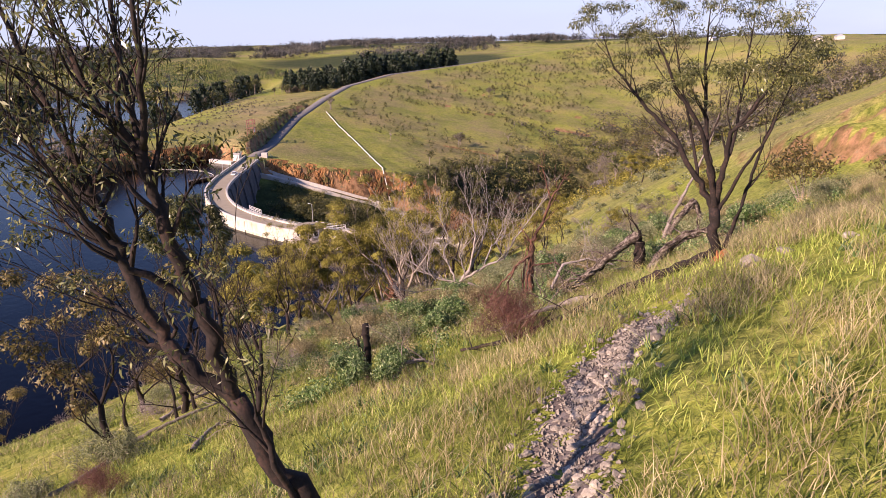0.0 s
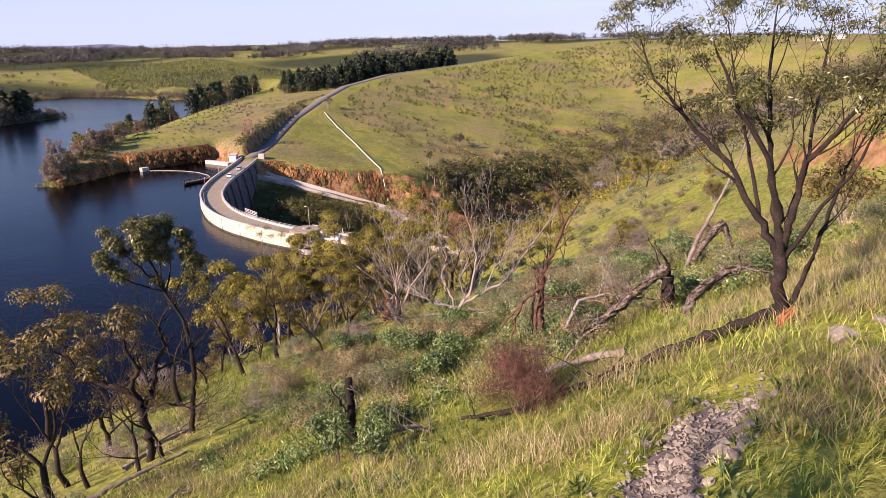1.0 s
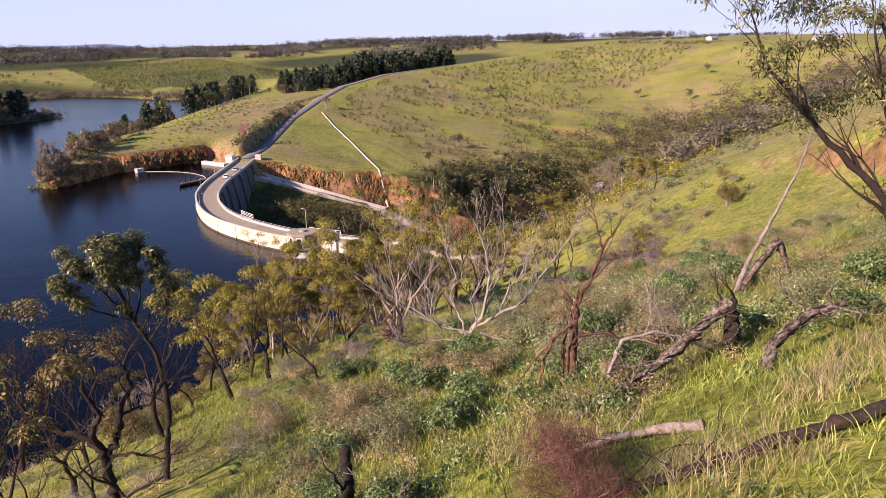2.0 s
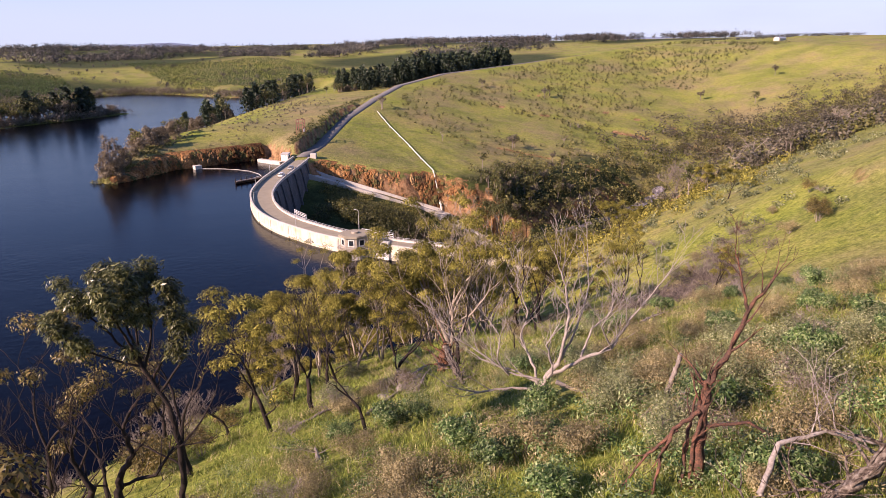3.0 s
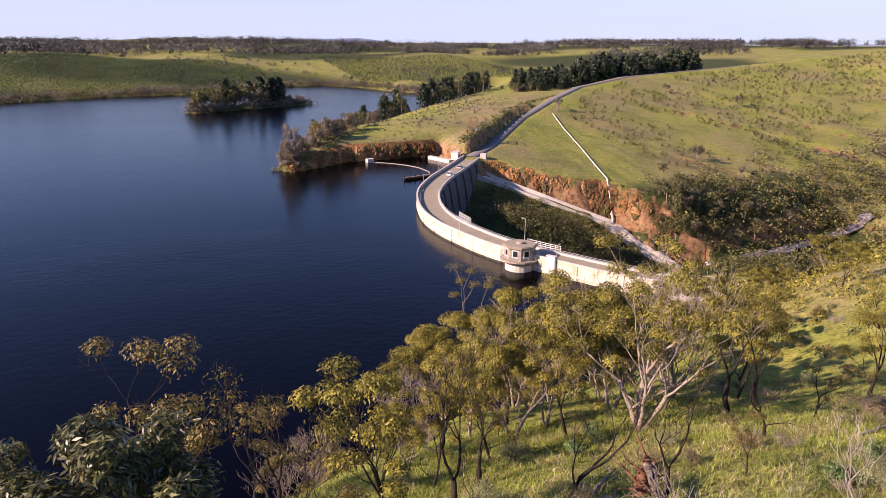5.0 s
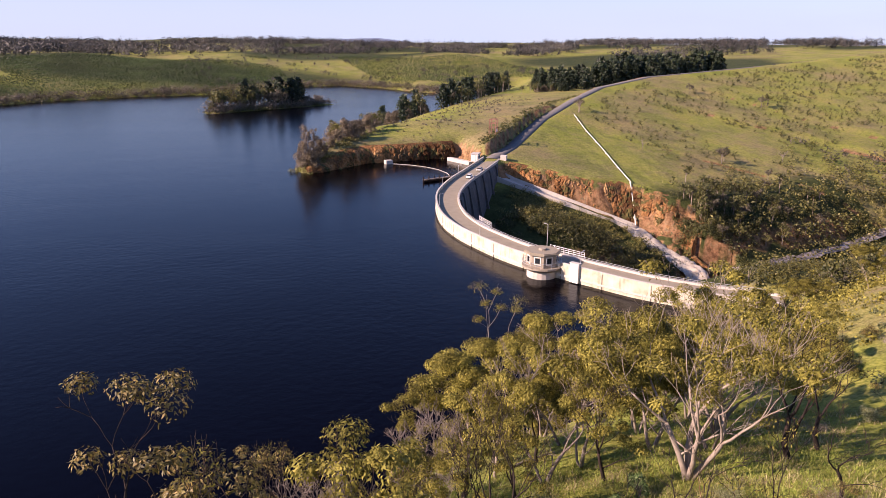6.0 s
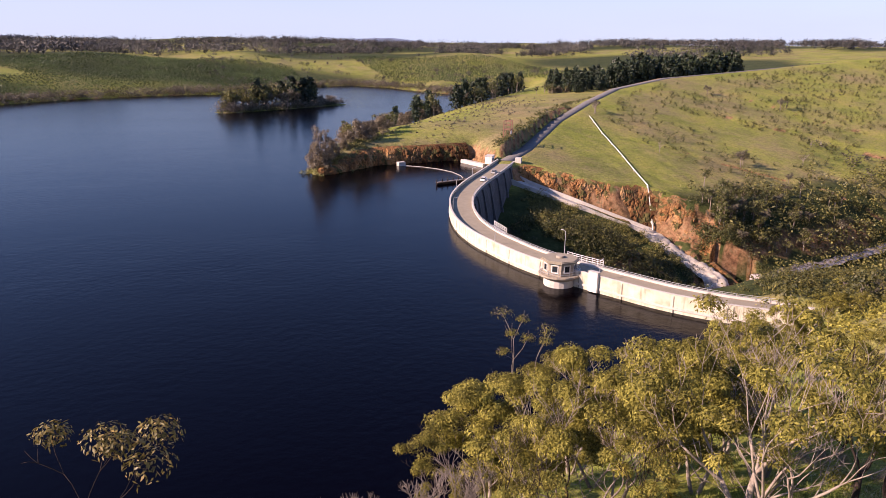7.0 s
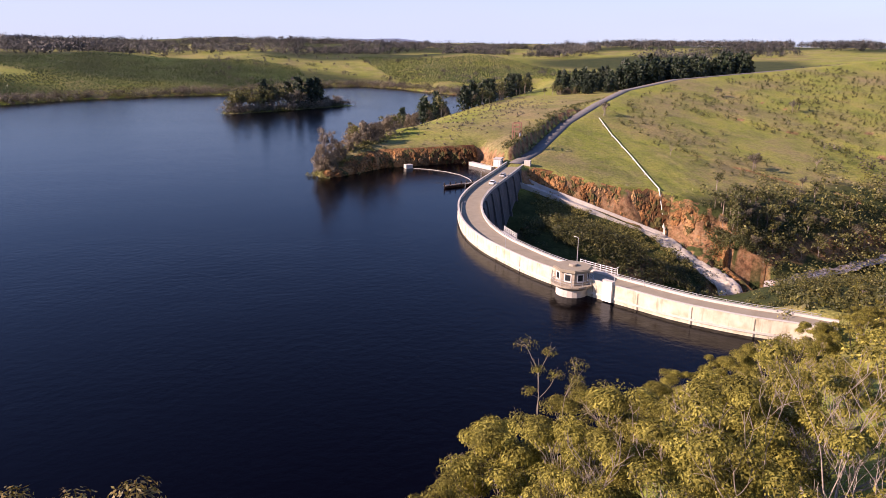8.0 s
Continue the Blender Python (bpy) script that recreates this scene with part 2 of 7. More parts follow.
# ---- builders ----
def mesh_ob(name, verts, faces, material, parent=None, label="", smooth=False):
    me = bpy.data.meshes.new(name)
    me.from_pydata([tuple(v) for v in verts], [], [tuple(f) for f in faces])
    me.materials.append(material)
    if smooth:
        me.polygons.foreach_set("use_smooth", [True] * len(me.polygons))
    ob = new(name, me)
    if parent is not None:
        ob.parent = parent
    if label:
        ob["label"] = label
    return ob


def part(name, bm, material, parent, label="", smooth=False):
    me = bpy.data.meshes.new(name)
    bm.normal_update()
    bm.to_mesh(me)
    bm.free()
    me.materials.append(material)
    if smooth:
        me.polygons.foreach_set("use_smooth", [True] * len(me.polygons))
    ob = new(name, me)
    if parent is not None:
        ob.parent = parent
    if label:
        ob["label"] = label
    return ob


def box(bm, c, s, rz=0.0, bevel=0.0):
    r = bmesh.ops.create_cube(bm, size=1, matrix=Matrix.Translation(c) @ Matrix.Rotation(rz, 4, "Z") @ Matrix.Diagonal((*s, 1)))
    if bevel:
        es = {e for v in r["verts"] for e in v.link_edges}
        bmesh.ops.bevel(bm, geom=list(es), offset=bevel, segments=2, affect="EDGES", profile=0.5)


RAG = random.Random(77)


def tube(V, F, pts, rads, sides, rag=0.0):
    """Adds a tapered tube along pts to the lists V and F."""
    n0 = len(V)
    up = Vector((0.3, 0.2, 0.93))
    for i, p in enumerate(pts):
        a = pts[max(i - 1, 0)]
        b = pts[min(i + 1, len(pts) - 1)]
        d = (b - a)
        d = d.normalized() if d.length > 1e-6 else Vector((0, 0, 1))
        u = d.cross(up)
        u = u.normalized() if u.length > 1e-4 else Vector((1, 0, 0))
        w = d.cross(u)
        for k in range(sides):
            t = 2 * math.pi * k / sides
            V.append(p + (u * math.cos(t) + w * math.sin(t)) * rads[i] * (1 + rag * RAG.uniform(-1, 1)))
    for i in range(len(pts) - 1):
        for k in range(sides):
            a = n0 + i * sides + k
            b = n0 + i * sides + (k + 1) % sides
            F.append((a, b, b + sides, a + sides))
    F.append(tuple(range(n0 + (len(pts) - 1) * sides, n0 + len(pts) * sides)))


# ---- the lie of the land ----
def sstep(a, b, x):
    t = np.clip((x - a) / (b - a), 0, 1)
    return t * t * (3 - 2 * t)


def smax(a, b, k):
    return 0.5 * (a + b + np.sqrt((a - b) ** 2 + k * k))


def smin(a, b, k):
    return 0.5 * (a + b - np.sqrt((a - b) ** 2 + k * k))


# the curved dam, as a line along the middle of its road, from the far bank to the near one
DAM = [(52.5, 148), (36, 125), (20, 103), (9, 84.5), (2.8, 69), (-1.2, 53), (-2.2, 39), (-1.2, 28), (0.5, 17.5), (3, 9), (7, 0), (10.5, -7), (15.5, -16.5), (22.5, -25.5), (29, -31.5), (33.4, -36.6)]
SHORE = [(33, -41), (18, -42), (0, -48), (-20, -57), (-40, -64), (-70, -80), (-110, -95), (-200, -120), (-500, -200), (-1500, -300), (-1500, 300), (-700, 480), (-350, 515), (-222, 538),
         (-175, 587), (-102, 629), (-44, 638), (64, 756), (123, 776), (154, 726), (186, 612), (235, 654), (296, 714), (345, 725),
         (331, 699), (215, 528), (163, 457), (104, 376), (58, 310), (29, 267), (5, 233), (-12, 202), (-30, 164), (-29, 154), (-21, 153), (-10, 162), (2, 170.5), (31, 174), (47, 174), (50, 151)]
LAKE = SHORE + DAM[1:-1]
CHUTE = [(56, 134), (75, 121), (101, 107), (110, 97)]
FALL = [(98.5, 108.3, -21.8), (101, 104, -23.5), (102.5, 99.5, -26.2), (105, 91.5, -29), (107, 83, -30.8), (108, 77, -32.5), (107.8, 73.5, -36), (107.5, 71.5, -43)]
STONY = [(-83.2, -160.0), (-81.2, -158.4), (-79.4, -157.1), (-77.6, -156.6), (-75.9, -156.4)]
GORGE = [(14, 48), (60, 52), (100, 70), (180, 82), (300, 118)]
ROAD0, RU = np.array((52.5, 148.0)), np.array((0.775, 0.632))
RN = np.array((-0.632, 0.775))
# the road along the far ridge: x, y, z
RIDGE = [(52.5, 148, 2.9), (70, 166, 4.6), (115, 222, 11), (160, 266, 17.5), (205, 308, 22.5), (275, 350, 27.5), (360, 375, 31), (460, 398, 36), (560, 420, 41), (700, 445, 46), (1400, 560, 52)]


def ridge_of(x, y):
    """Signed distance from the ridge road (positive on the lake side), the road's height there, and how far along it."""
    best, sign, zr, al = np.full(x.shape, 1e9), np.ones(x.shape), np.zeros(x.shape), np.zeros(x.shape)
    run = 0.0
    for (ax, ay, az), (bx, by, bz) in zip(RIDGE, RIDGE[1:]):
        dx, dy = bx - ax, by - ay
        L = math.hypot(dx, dy)
        t = np.clip(((x - ax) * dx + (y - ay) * dy) / L / L, 0, 1)
        d = np.hypot(x - ax - t * dx, y - ay - t * dy)
        c = (dx * (y - ay) - dy * (x - ax)) >= 0
        new_best = d < best
        best = np.where(new_best, d, best)
        sign = np.where(new_best, np.where(c, 1.0, -1.0), sign)
        zr = np.where(new_best, az + (bz - az) * t, zr)
        al = np.where(new_best, run + L * t, al)
        run += L
    return best * sign, zr, al


def seg_dist(x, y, pts, closed=False):
    best = np.full(x.shape, 1e9)
    n = len(pts)
    for i in range(n if closed else n - 1):
        ax, ay = pts[i]
        bx, by = pts[(i + 1) % n]
        dx, dy = bx - ax, by - ay
        t = np.clip(((x - ax) * dx + (y - ay) * dy) / (dx * dx + dy * dy), 0, 1)
        best = np.minimum(best, np.hypot(x - ax - t * dx, y - ay - t * dy))
    return best


def inside(x, y, pts):
    c = np.zeros(x.shape, bool)
    n = len(pts)
    for i in range(n):
        ax, ay = pts[i]
        bx, by = pts[(i + 1) % n]
        hit = ((ay > y) != (by > y)) & (x < (bx - ax) * (y - ay) / (by - ay + 1e-12) + ax)
        c ^= hit
    return c


def waves(x, y, s, seed):
    """Smooth uneven ground: a sum of slanted sines, about -1 to 1."""
    r = np.random.RandomState(seed)
    out = np.zeros(x.shape)
    for k in range(7):
        a = r.uniform(0, 2 * math.pi)
        f = r.uniform(0.6, 1.9) / s
        out += np.sin((x * math.cos(a) + y * math.sin(a)) * f * 2 * math.pi + r.uniform(0, 6.28)) / (0.6 + f * s)
    return out / 3.0


def near_hill(x, y):
    z = 30.6 + 0.12 * (x + 68) - 0.432 * (y + 118)
    # a shallow gully beyond the nearest trees, and a hump by the path
    z = z - 5.5 * np.exp(-((x + 22) / 24) ** 2) + 1.25 * np.exp(-((x + 73.5) ** 2 + (y + 157.5) ** 2) / 45)
    # the bank steepens towards the lake
    y0 = -104 + 0.9 * np.maximum(x + 70, 0) + 0.3 * np.minimum(x + 70, 0)
    z = z - 0.58 * np.maximum(y - y0, 0) * (x < 45)
    # a cut bank on the shelf across the gully
    al = (8 - x) * 0.595 - (y + 108) * 0.805
    q = (x - 8) * 0.805 - (y + 108) * 0.595 + 1.2 * waves(x, y, 11, 71)
    z = z + (0.7 + 2.1 * sstep(0, 26, al)) * (0.75 + 0.5 * waves(x, y, 6, 72)) * sstep(0, 2.4, q) * sstep(32, 10, q) * sstep(-5, 2, al) * sstep(48, 34, al)
    # the path lies in a shallow ditch
    return z - 0.22 * np.exp(-(seg_dist(x, y, STONY) / 0.55) ** 2)


def land(x, y):
    x, y = np.asarray(x, float), np.asarray(y, float)
    rx, ry = x - ROAD0[0], y - ROAD0[1]
    u = rx * RU[0] + ry * RU[1]
    p = rx * RN[0] + ry * RN[1]
    near = near_hill(x, y)
    near = smin(near, 58 + 0 * x, 6) + 0.16 * waves(x, y, 22, 3) + 0.09 * waves(x, y, 5, 4)
    sd = seg_dist(x, y, SHORE)
    near = np.where((x < 70) & (y > -90) & (y < 0), smin(near, 0.2 + 0.75 * sd, 1.5), near)
    near = near - 0.45 * np.maximum(y + 47 - 0.1 * (x - 60), 0) * sstep(37, 50, x) * sstep(280, 180, x)
    # a level place where the dam's road meets the near bank
    lev = sstep(13, 6, np.hypot(x - 43, y + 43))
    near = near + (2.75 - near) * lev
    # the bank drops away behind the dam's end
    de = seg_dist(x, y, DAM[-5:])
    low_by = np.where(de < 30, 1.4 + 0.5 * np.maximum(de - 6, 0), 60.0)
    near = np.where((x > 14) & (y > -52), np.minimum(near, low_by), near)
    po, uo = p, u
    p, zr, al = ridge_of(x, y)
    hill = zr + np.where(p < -5, 0.2 * (p + 5), 0) + (0.9 * waves(x, y, 90, 5) + 0.25 * waves(x, y, 14, 6)) * sstep(-8, -45, p)
    # the quarried bank above the spillway chute
    cl = seg_dist(x, y, CHUTE)
    east = smin(-42 + 0.27 * (x - 280), 50 + 4 * waves(x, y, 400, 9), 12) + 3 * waves(x, y, 120, 8)
    low = smax(hill, east, 8)
    # the knoll on the lake side of the road
    knoll = smin(zr + 4.6 + 1.8 * sstep(420, 200, al) + 1.0 * waves(x, y, 60, 11), 0.2 + 0.06 * sd + 11.0 * (1 - np.exp(-sd / 17)) + 5.0 * sstep(0.5, 4, sd) * sstep(56, 36, np.hypot(x - 30, y - 174)), 2.5)
    far_side = np.where(p > 5, zr + (knoll - zr) * sstep(3.3, 5.6, p) * np.maximum(sstep(0, 10, al), sstep(10, 22, p)), low)
    gd = seg_dist(x, y, GORGE)
    valley = smax(near, far_side, 5)
    valley = valley - 16 * np.exp(-(gd / 20) ** 2) * sstep(330, 200, x) * sstep(-5, 15, x)
    dd = seg_dist(x, y, DAM[2:12])
    valley = valley - 17 * np.exp(-(dd / 15) ** 2) * sstep(-4, 10, x) * sstep(-25, 0, y) * sstep(130, 95, y)
    valley = np.where(cl < 40, np.minimum(valley, chute_floor(x, y, valley, cl)), valley)
    valley = np.where((x > 80) & (x < 130) & (y > 55) & (y < 125), fall_cut(x, y, valley), valley)
    # the land beyond the water
    beyond = 1.0 + 38 * (1 - np.exp(-sd / 210)) + 7 * waves(x, y, 330, 13) * sstep(20, 200, sd) + 14 * sstep(500, 1600, sd) + 9 * waves(x, y, 900, 14) * sstep(300, 900, sd)
    w = sstep(-30, 60, po - (110 + 0.28 * uo)) * sstep(-60, 40, y)
    z = valley * (1 - w) + beyond * w
    lk = inside(x, y, LAKE)
    isl = 1.2 - 0.14 * seg_dist(x, y, [(-48, 438), (0, 466), (46, 494)])
    return np.where(lk, np.maximum(-0.25 - np.minimum(sd * 0.35, 6), np.minimum(isl, 0.6)), z)


def chute_floor(x, y, z, d):
    """Cuts a level bench for the chute, with a steep rock bank on the hill side."""
    ax, ay = CHUTE[0]
    bx, by = CHUTE[-1]
    L = math.hypot(bx - ax, by - ay)
    t = np.clip(((x - ax) * (bx - ax) + (y - ay) * (by - ay)) / L / L, -0.2, 1.5)
    floor = np.maximum(-5 - 20 * np.minimum(t, 1) - 62 * np.maximum(t - 1.02, 0) - 0.8, -43)
    bank = floor + np.maximum(d - 3.5, 0) * (1.5 + 0.35 * waves(x, y, 9, 21)) + 0.8 * waves(x, y, 4, 22) * sstep(4, 8, d)
    down = floor - np.maximum(d - 4, 0) * 0.28 + 0.8 * waves(x, y, 12, 23) * sstep(4, 8, d)
    left = (x - ax) * (ay - by) + (y - ay) * (bx - ax) > 0
    return np.where(left, bank, np.where(t < 1.4, down, z))


def fall_cut(x, y, z):
    for (ax, ay, az), (bx, by, bz) in zip(FALL, FALL[1:]):
        dx, dy = bx - ax, by - ay
        t = np.clip(((x - ax) * dx + (y - ay) * dy) / (dx * dx + dy * dy), 0, 1)
        d = np.hypot(x - ax - t * dx, y - ay - t * dy)
        z = np.where(d < 16, np.minimum(z, az + (bz - az) * t - 1.0 + np.maximum(d - 4.5, 0) * 1.4), z)
    return z


def ground_z(x, y):
    return float(land(np.array([x]), np.array([y]))[0])


def on_dam(n=140):
    """Evenly spaced points along the dam with the direction across it, towards the lake."""
    P = [Vector((*q, 0)) for q in DAM]
    P = [P[0] * 2 - P[1]] + P + [P[-1] * 2 - P[-2]]
    pts = []
    for i in range(1, len(P) - 2):
        for k in range(12):
            t = k / 12
            a, b, c, d = P[i - 1], P[i], P[i + 1], P[i + 2]
            pts.append(0.5 * ((2 * b) + (c - a) * t + (2 * a - 5 * b + 4 * c - d) * t * t + (3 * b - a - 3 * c + d) * t ** 3))
    pts.append(P[-2])
    cum = [0]
    for a, b in zip(pts, pts[1:]):
        cum.append(cum[-1] + (b - a).length)
    out = []
    j = 0
    for i in range(n):
        s = cum[-1] * i / (n - 1)
        while j < len(cum) - 2 and cum[j + 1] < s:
            j += 1
        f = (s - cum[j]) / (cum[j + 1] - cum[j])
        out.append(pts[j].lerp(pts[j + 1], f))
    res = []
    for i, q in enumerate(out):
        d = (out[min(i + 1, n - 1)] - out[max(i - 1, 0)]).normalized()
        res.append((q, Vector((d.y, -d.x, 0)), d))
    return res, cum[-1]


DLINE, DLEN = on_dam()
ROAD_Z = 2.9


def sweep(name, line, profile, material, parent, label="", smooth=False):
    """A closed profile of (across, z) swept along line."""
    V, F = [], []
    k = len(profile)
    for q, nrm, d in line:
        for o, z in profile:
            V.append((q.x + nrm.x * o, q.y + nrm.y * o, z))
    for i in range(len(line) - 1):
        for j in range(k):
            a, b = i * k + j, i * k + (j + 1) % k
            F.append((a, a + k, b + k, b))
    F.append(tuple(range(k)))
    F.append(tuple(reversed(range((len(line) - 1) * k, len(line) * k))))
    return mesh_ob(name, V, F, material, parent, label, smooth)


# ---- ground ----
def ground_material():
    m, n, l, b = mat("grassland", 0.95, 0, 0.15)
    tc = n.new("ShaderNodeTexCoord").outputs["Object"]
    at = n.new("ShaderNodeVertexColor")
    at.layer_name = "cover"
    sep = n.new("ShaderNodeSeparateColor")
    l.new(at.outputs[0], sep.inputs[0])
    big = nz(n, l, tc, 0.02, 5, 0.6)
    mid = nz(n, l, tc, 0.22, 6, 0.65)
    fine = nz(n, l, tc, 2.6, 6, 0.7)
    green = ramp(n, l, fine, [(0.33, (0.11, 0.135, 0.017)), (0.52, (0.29, 0.295, 0.052)), (0.7, (0.42, 0.385, 0.11))])
    straw = ramp(n, l, fine, [(0.3, (0.17, 0.13, 0.06)), (0.55, (0.29, 0.235, 0.11)), (0.75, (0.40, 0.34, 0.19))])
    f1 = n.new("ShaderNodeMapRange")
    f1.inputs[1].default_value, f1.inputs[2].default_value = 0.46, 0.68
    l.new(mid, f1.inputs[0])
    f2 = n.new("ShaderNodeMapRange")
    f2.inputs[1].default_value, f2.inputs[2].default_value = 0.42, 0.70
    l.new(big, f2.inputs[0])
    fm = n.new("ShaderNodeMath")
    fm.operation = "MULTIPLY_ADD"
    l.new(f1.outputs[0], fm.inputs[0])
    fm.inputs[1].default_value = 0.45
    l.new(f2.outputs[0], fm.inputs[2])
    fa = n.new("ShaderNodeMath")
    fa.operation = "ADD"
    fa.use_clamp = True
    l.new(fm.outputs[0], fa.inputs[0])
    sb = n.new("ShaderNodeMath")
    sb.operation = "MULTIPLY_ADD"
    l.new(sep.outputs[1], sb.inputs[0])
    sb.inputs[1].default_value, sb.inputs[2].default_value = 1.2, -0.35
    l.new(sb.outputs[0], fa.inputs[1])
    grass = mixc(n, l, fa.outputs[0], green, straw)
    # dark woodland cover, also painted over the gorge as its shade
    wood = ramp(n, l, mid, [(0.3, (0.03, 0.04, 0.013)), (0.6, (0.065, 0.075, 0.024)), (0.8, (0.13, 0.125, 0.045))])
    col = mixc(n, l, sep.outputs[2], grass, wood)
    rn = nz(n, l, tc, 0.33, 6, 0.7)
    rock = ramp(n, l, rn, [(0.28, (0.07, 0.035, 0.022)), (0.42, (0.20, 0.105, 0.055)), (0.55, (0.36, 0.20, 0.105)), (0.66, (0.30, 0.22, 0.13)), (0.8, (0.48, 0.38, 0.26))])
    rk = n.new("ShaderNodeMath")
    rk.operation = "MULTIPLY_ADD"
    rk.use_clamp = True
    l.new(rn, rk.inputs[0])
    rk.inputs[1].default_value = 1.5
    am = n.new("ShaderNodeMath")
    am.operation = "MULTIPLY_ADD"
    l.new(sep.outputs[0], am.inputs[0])
    am.inputs[1].default_value, am.inputs[2].default_value = 2.4, -1.7
    l.new(am.outputs[0], rk.inputs[2])
    col = mixc(n, l, rk.outputs[0], col, rock)
    tuft = ramp(n, l, nz(n, l, tc, 0.7, 7, 0.75), [(0.36, (0.55, 0.60, 0.5)), (0.5, (0.95, 0.97, 0.95)), (0.66, (1.2, 1.15, 1.1))])
    col = mixc(n, l, 1.0, col, tuft, "MULTIPLY")
    swath = ramp(n, l, nz(n, l, tc, 0.045, 4, 0.6), [(0.36, (0.72, 0.80, 0.66)), (0.52, (0.96, 0.98, 0.95)), (0.68, (1.08, 1.03, 1.0))])
    col = mixc(n, l, 1.0, col, swath, "MULTIPLY")
    l.new(col, b.inputs["Base Color"])
    hm = n.new("ShaderNodeMath")
    hm.operation = "MULTIPLY_ADD"
    l.new(mid, hm.inputs[0])
    hm.inputs[1].default_value = 2.5
    l.new(fine, hm.inputs[2])
    bump(n, l, b, hm.outputs[0], 0.25, 0.8)
    return m


def build_ground():
    cx, cy = -78.0, -142.0
    ang = np.radians(np.concatenate([np.arange(-40, 95, 0.3), np.arange(95, 320, 3.0)]))
    rad = [0.0]
    r = 0.8
    while r < 4700:
        rad.append(r)
        r += max(0.45, 0.022 * r) if r < 90 else (2.0 if r < 420 else 0.012 * r)
    rad = np.array(rad)
    A, R = np.meshgrid(ang, rad)
    X, Y = cx + R * np.sin(A), cy + R * np.cos(A)
    Z = land(X.ravel(), Y.ravel()).reshape(X.shape)
    nr, na = X.shape
    V = np.stack([X, Y, Z], -1).reshape(-1, 3)
    i = np.arange(nr - 1)[:, None] * na
    j = np.arange(na)[None, :]
    j2 = (j + 1) % na
    F = np.stack([i + j, i + j2, i + na + j2, i + na + j], -1).reshape(-1, 4)
    me = bpy.data.meshes.new("ground")
    me.vertices.add(len(V))
    me.vertices.foreach_set("co", V.ravel())
    me.loops.add(len(F) * 4)
    me.loops.foreach_set("vertex_index", F.ravel().astype(np.int32))
    me.polygons.add(len(F))
    me.polygons.foreach_set("loop_start", np.arange(0, len(F) * 4, 4, dtype=np.int32))
    me.polygons.foreach_set("loop_total", np.full(len(F), 4, dtype=np.int32))
    me.polygons.foreach_set("use_smooth", np.ones(len(F), bool))
    me.update(calc_edges=True)
    x, y, z = V[:, 0], V[:, 1], V[:, 2]
    e = 1.5
    slope = np.hypot(land(x + e, y) - z, land(x, y + e) - z) / e
    p, _, _ = ridge_of(x, y)
    sd = seg_dist(x, y, SHORE)
    rock = sstep(0.6, 1.0, slope) * ((y > 20) | (x > 60))
    rock = np.maximum(rock, 0.8 * sstep(0.40, 0.75, slope - 0.25) * sstep(34, 24, np.hypot(x + 2, y + 122)))
    dry = 0.22 + 0.5 * sstep(70, 20, p) * sstep(0, 12, p) * (y > 100) + 0.08 * sstep(26, 4, np.hypot(x + 58, y + 134)) + 0.1 * (y > 700) + 0.16 * sstep(-5, -30, p) * (y > 60)
    dry = np.clip(dry + 0.6 * sstep(40, 20, np.hypot(x + 18, y - 165)), 0, 1)
    wood = sstep(0.1, 0.6, waves(x, y, 420, 31) + 0.35) * (y > 560) * (sd > 20) * (p > 120)
    # ground at the dam's foot and in the gorge, coloured darker for its shade
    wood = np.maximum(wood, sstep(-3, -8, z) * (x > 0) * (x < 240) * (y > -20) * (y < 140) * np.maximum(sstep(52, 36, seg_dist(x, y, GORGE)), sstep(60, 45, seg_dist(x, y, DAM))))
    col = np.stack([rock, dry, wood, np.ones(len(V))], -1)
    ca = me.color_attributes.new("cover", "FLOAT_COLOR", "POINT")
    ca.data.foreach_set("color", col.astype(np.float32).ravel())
    me.materials.append(ground_material())
    return tagged(new("ground", me), "rolling green and straw coloured grassland with rocky banks", "ground", kind="structure")


build_ground()

# the lake, one sheet that runs a little under its banks
wv = []
nS = len(SHORE)
for k in range(nS):
    a, q, b2 = Vector(SHORE[k - 1] if k else DAM[1]), Vector(SHORE[k]), Vector(SHORE[(k + 1) % nS] if k < nS - 1 else DAM[1])
    d = (b2 - a).normalized()
    wv.append((q.x - d.y * 5, q.y + d.x * 5, 0))
for q in DAM[:-1]:
    wv.append((q[0], q[1], 0))
bm = bmesh.new()
bm.faces.new([bm.verts.new(v) for v in wv])
bmesh.ops.triangulate(bm, faces=bm.faces[:])
tagged(part("water", bm, WATER, None), "deep blue lake surface with fine wind ripples", "water", kind="structure")

# ---- rock faces ----
def cells(u, v, seed):
    """A jumble of blocks: a random number for the block at (u, v), and how far inside the block it lies."""
    r = np.random.RandomState(seed).uniform(0, 1, (3, 64, 64))
    iu, iv = np.floor(u).astype(int), np.floor(v).astype(int)
    d1, d2, val = np.full(u.shape, 9.0), np.full(u.shape, 9.0), np.zeros(u.shape)
    for a in (-1, 0, 1):
        for b in (-1, 0, 1):
            ju, jv = iu + a, iv + b
            d = np.hypot(ju + r[0, ju % 64, jv % 64] - u, jv + r[1, ju % 64, jv % 64] - v)
            closer = d < d1
            d2 = np.where(closer, d1, np.minimum(d2, d))
            val = np.where(closer, r[2, ju % 64, jv % 64], val)
            d1 = np.where(closer, d, d1)
    return val, d2 - d1


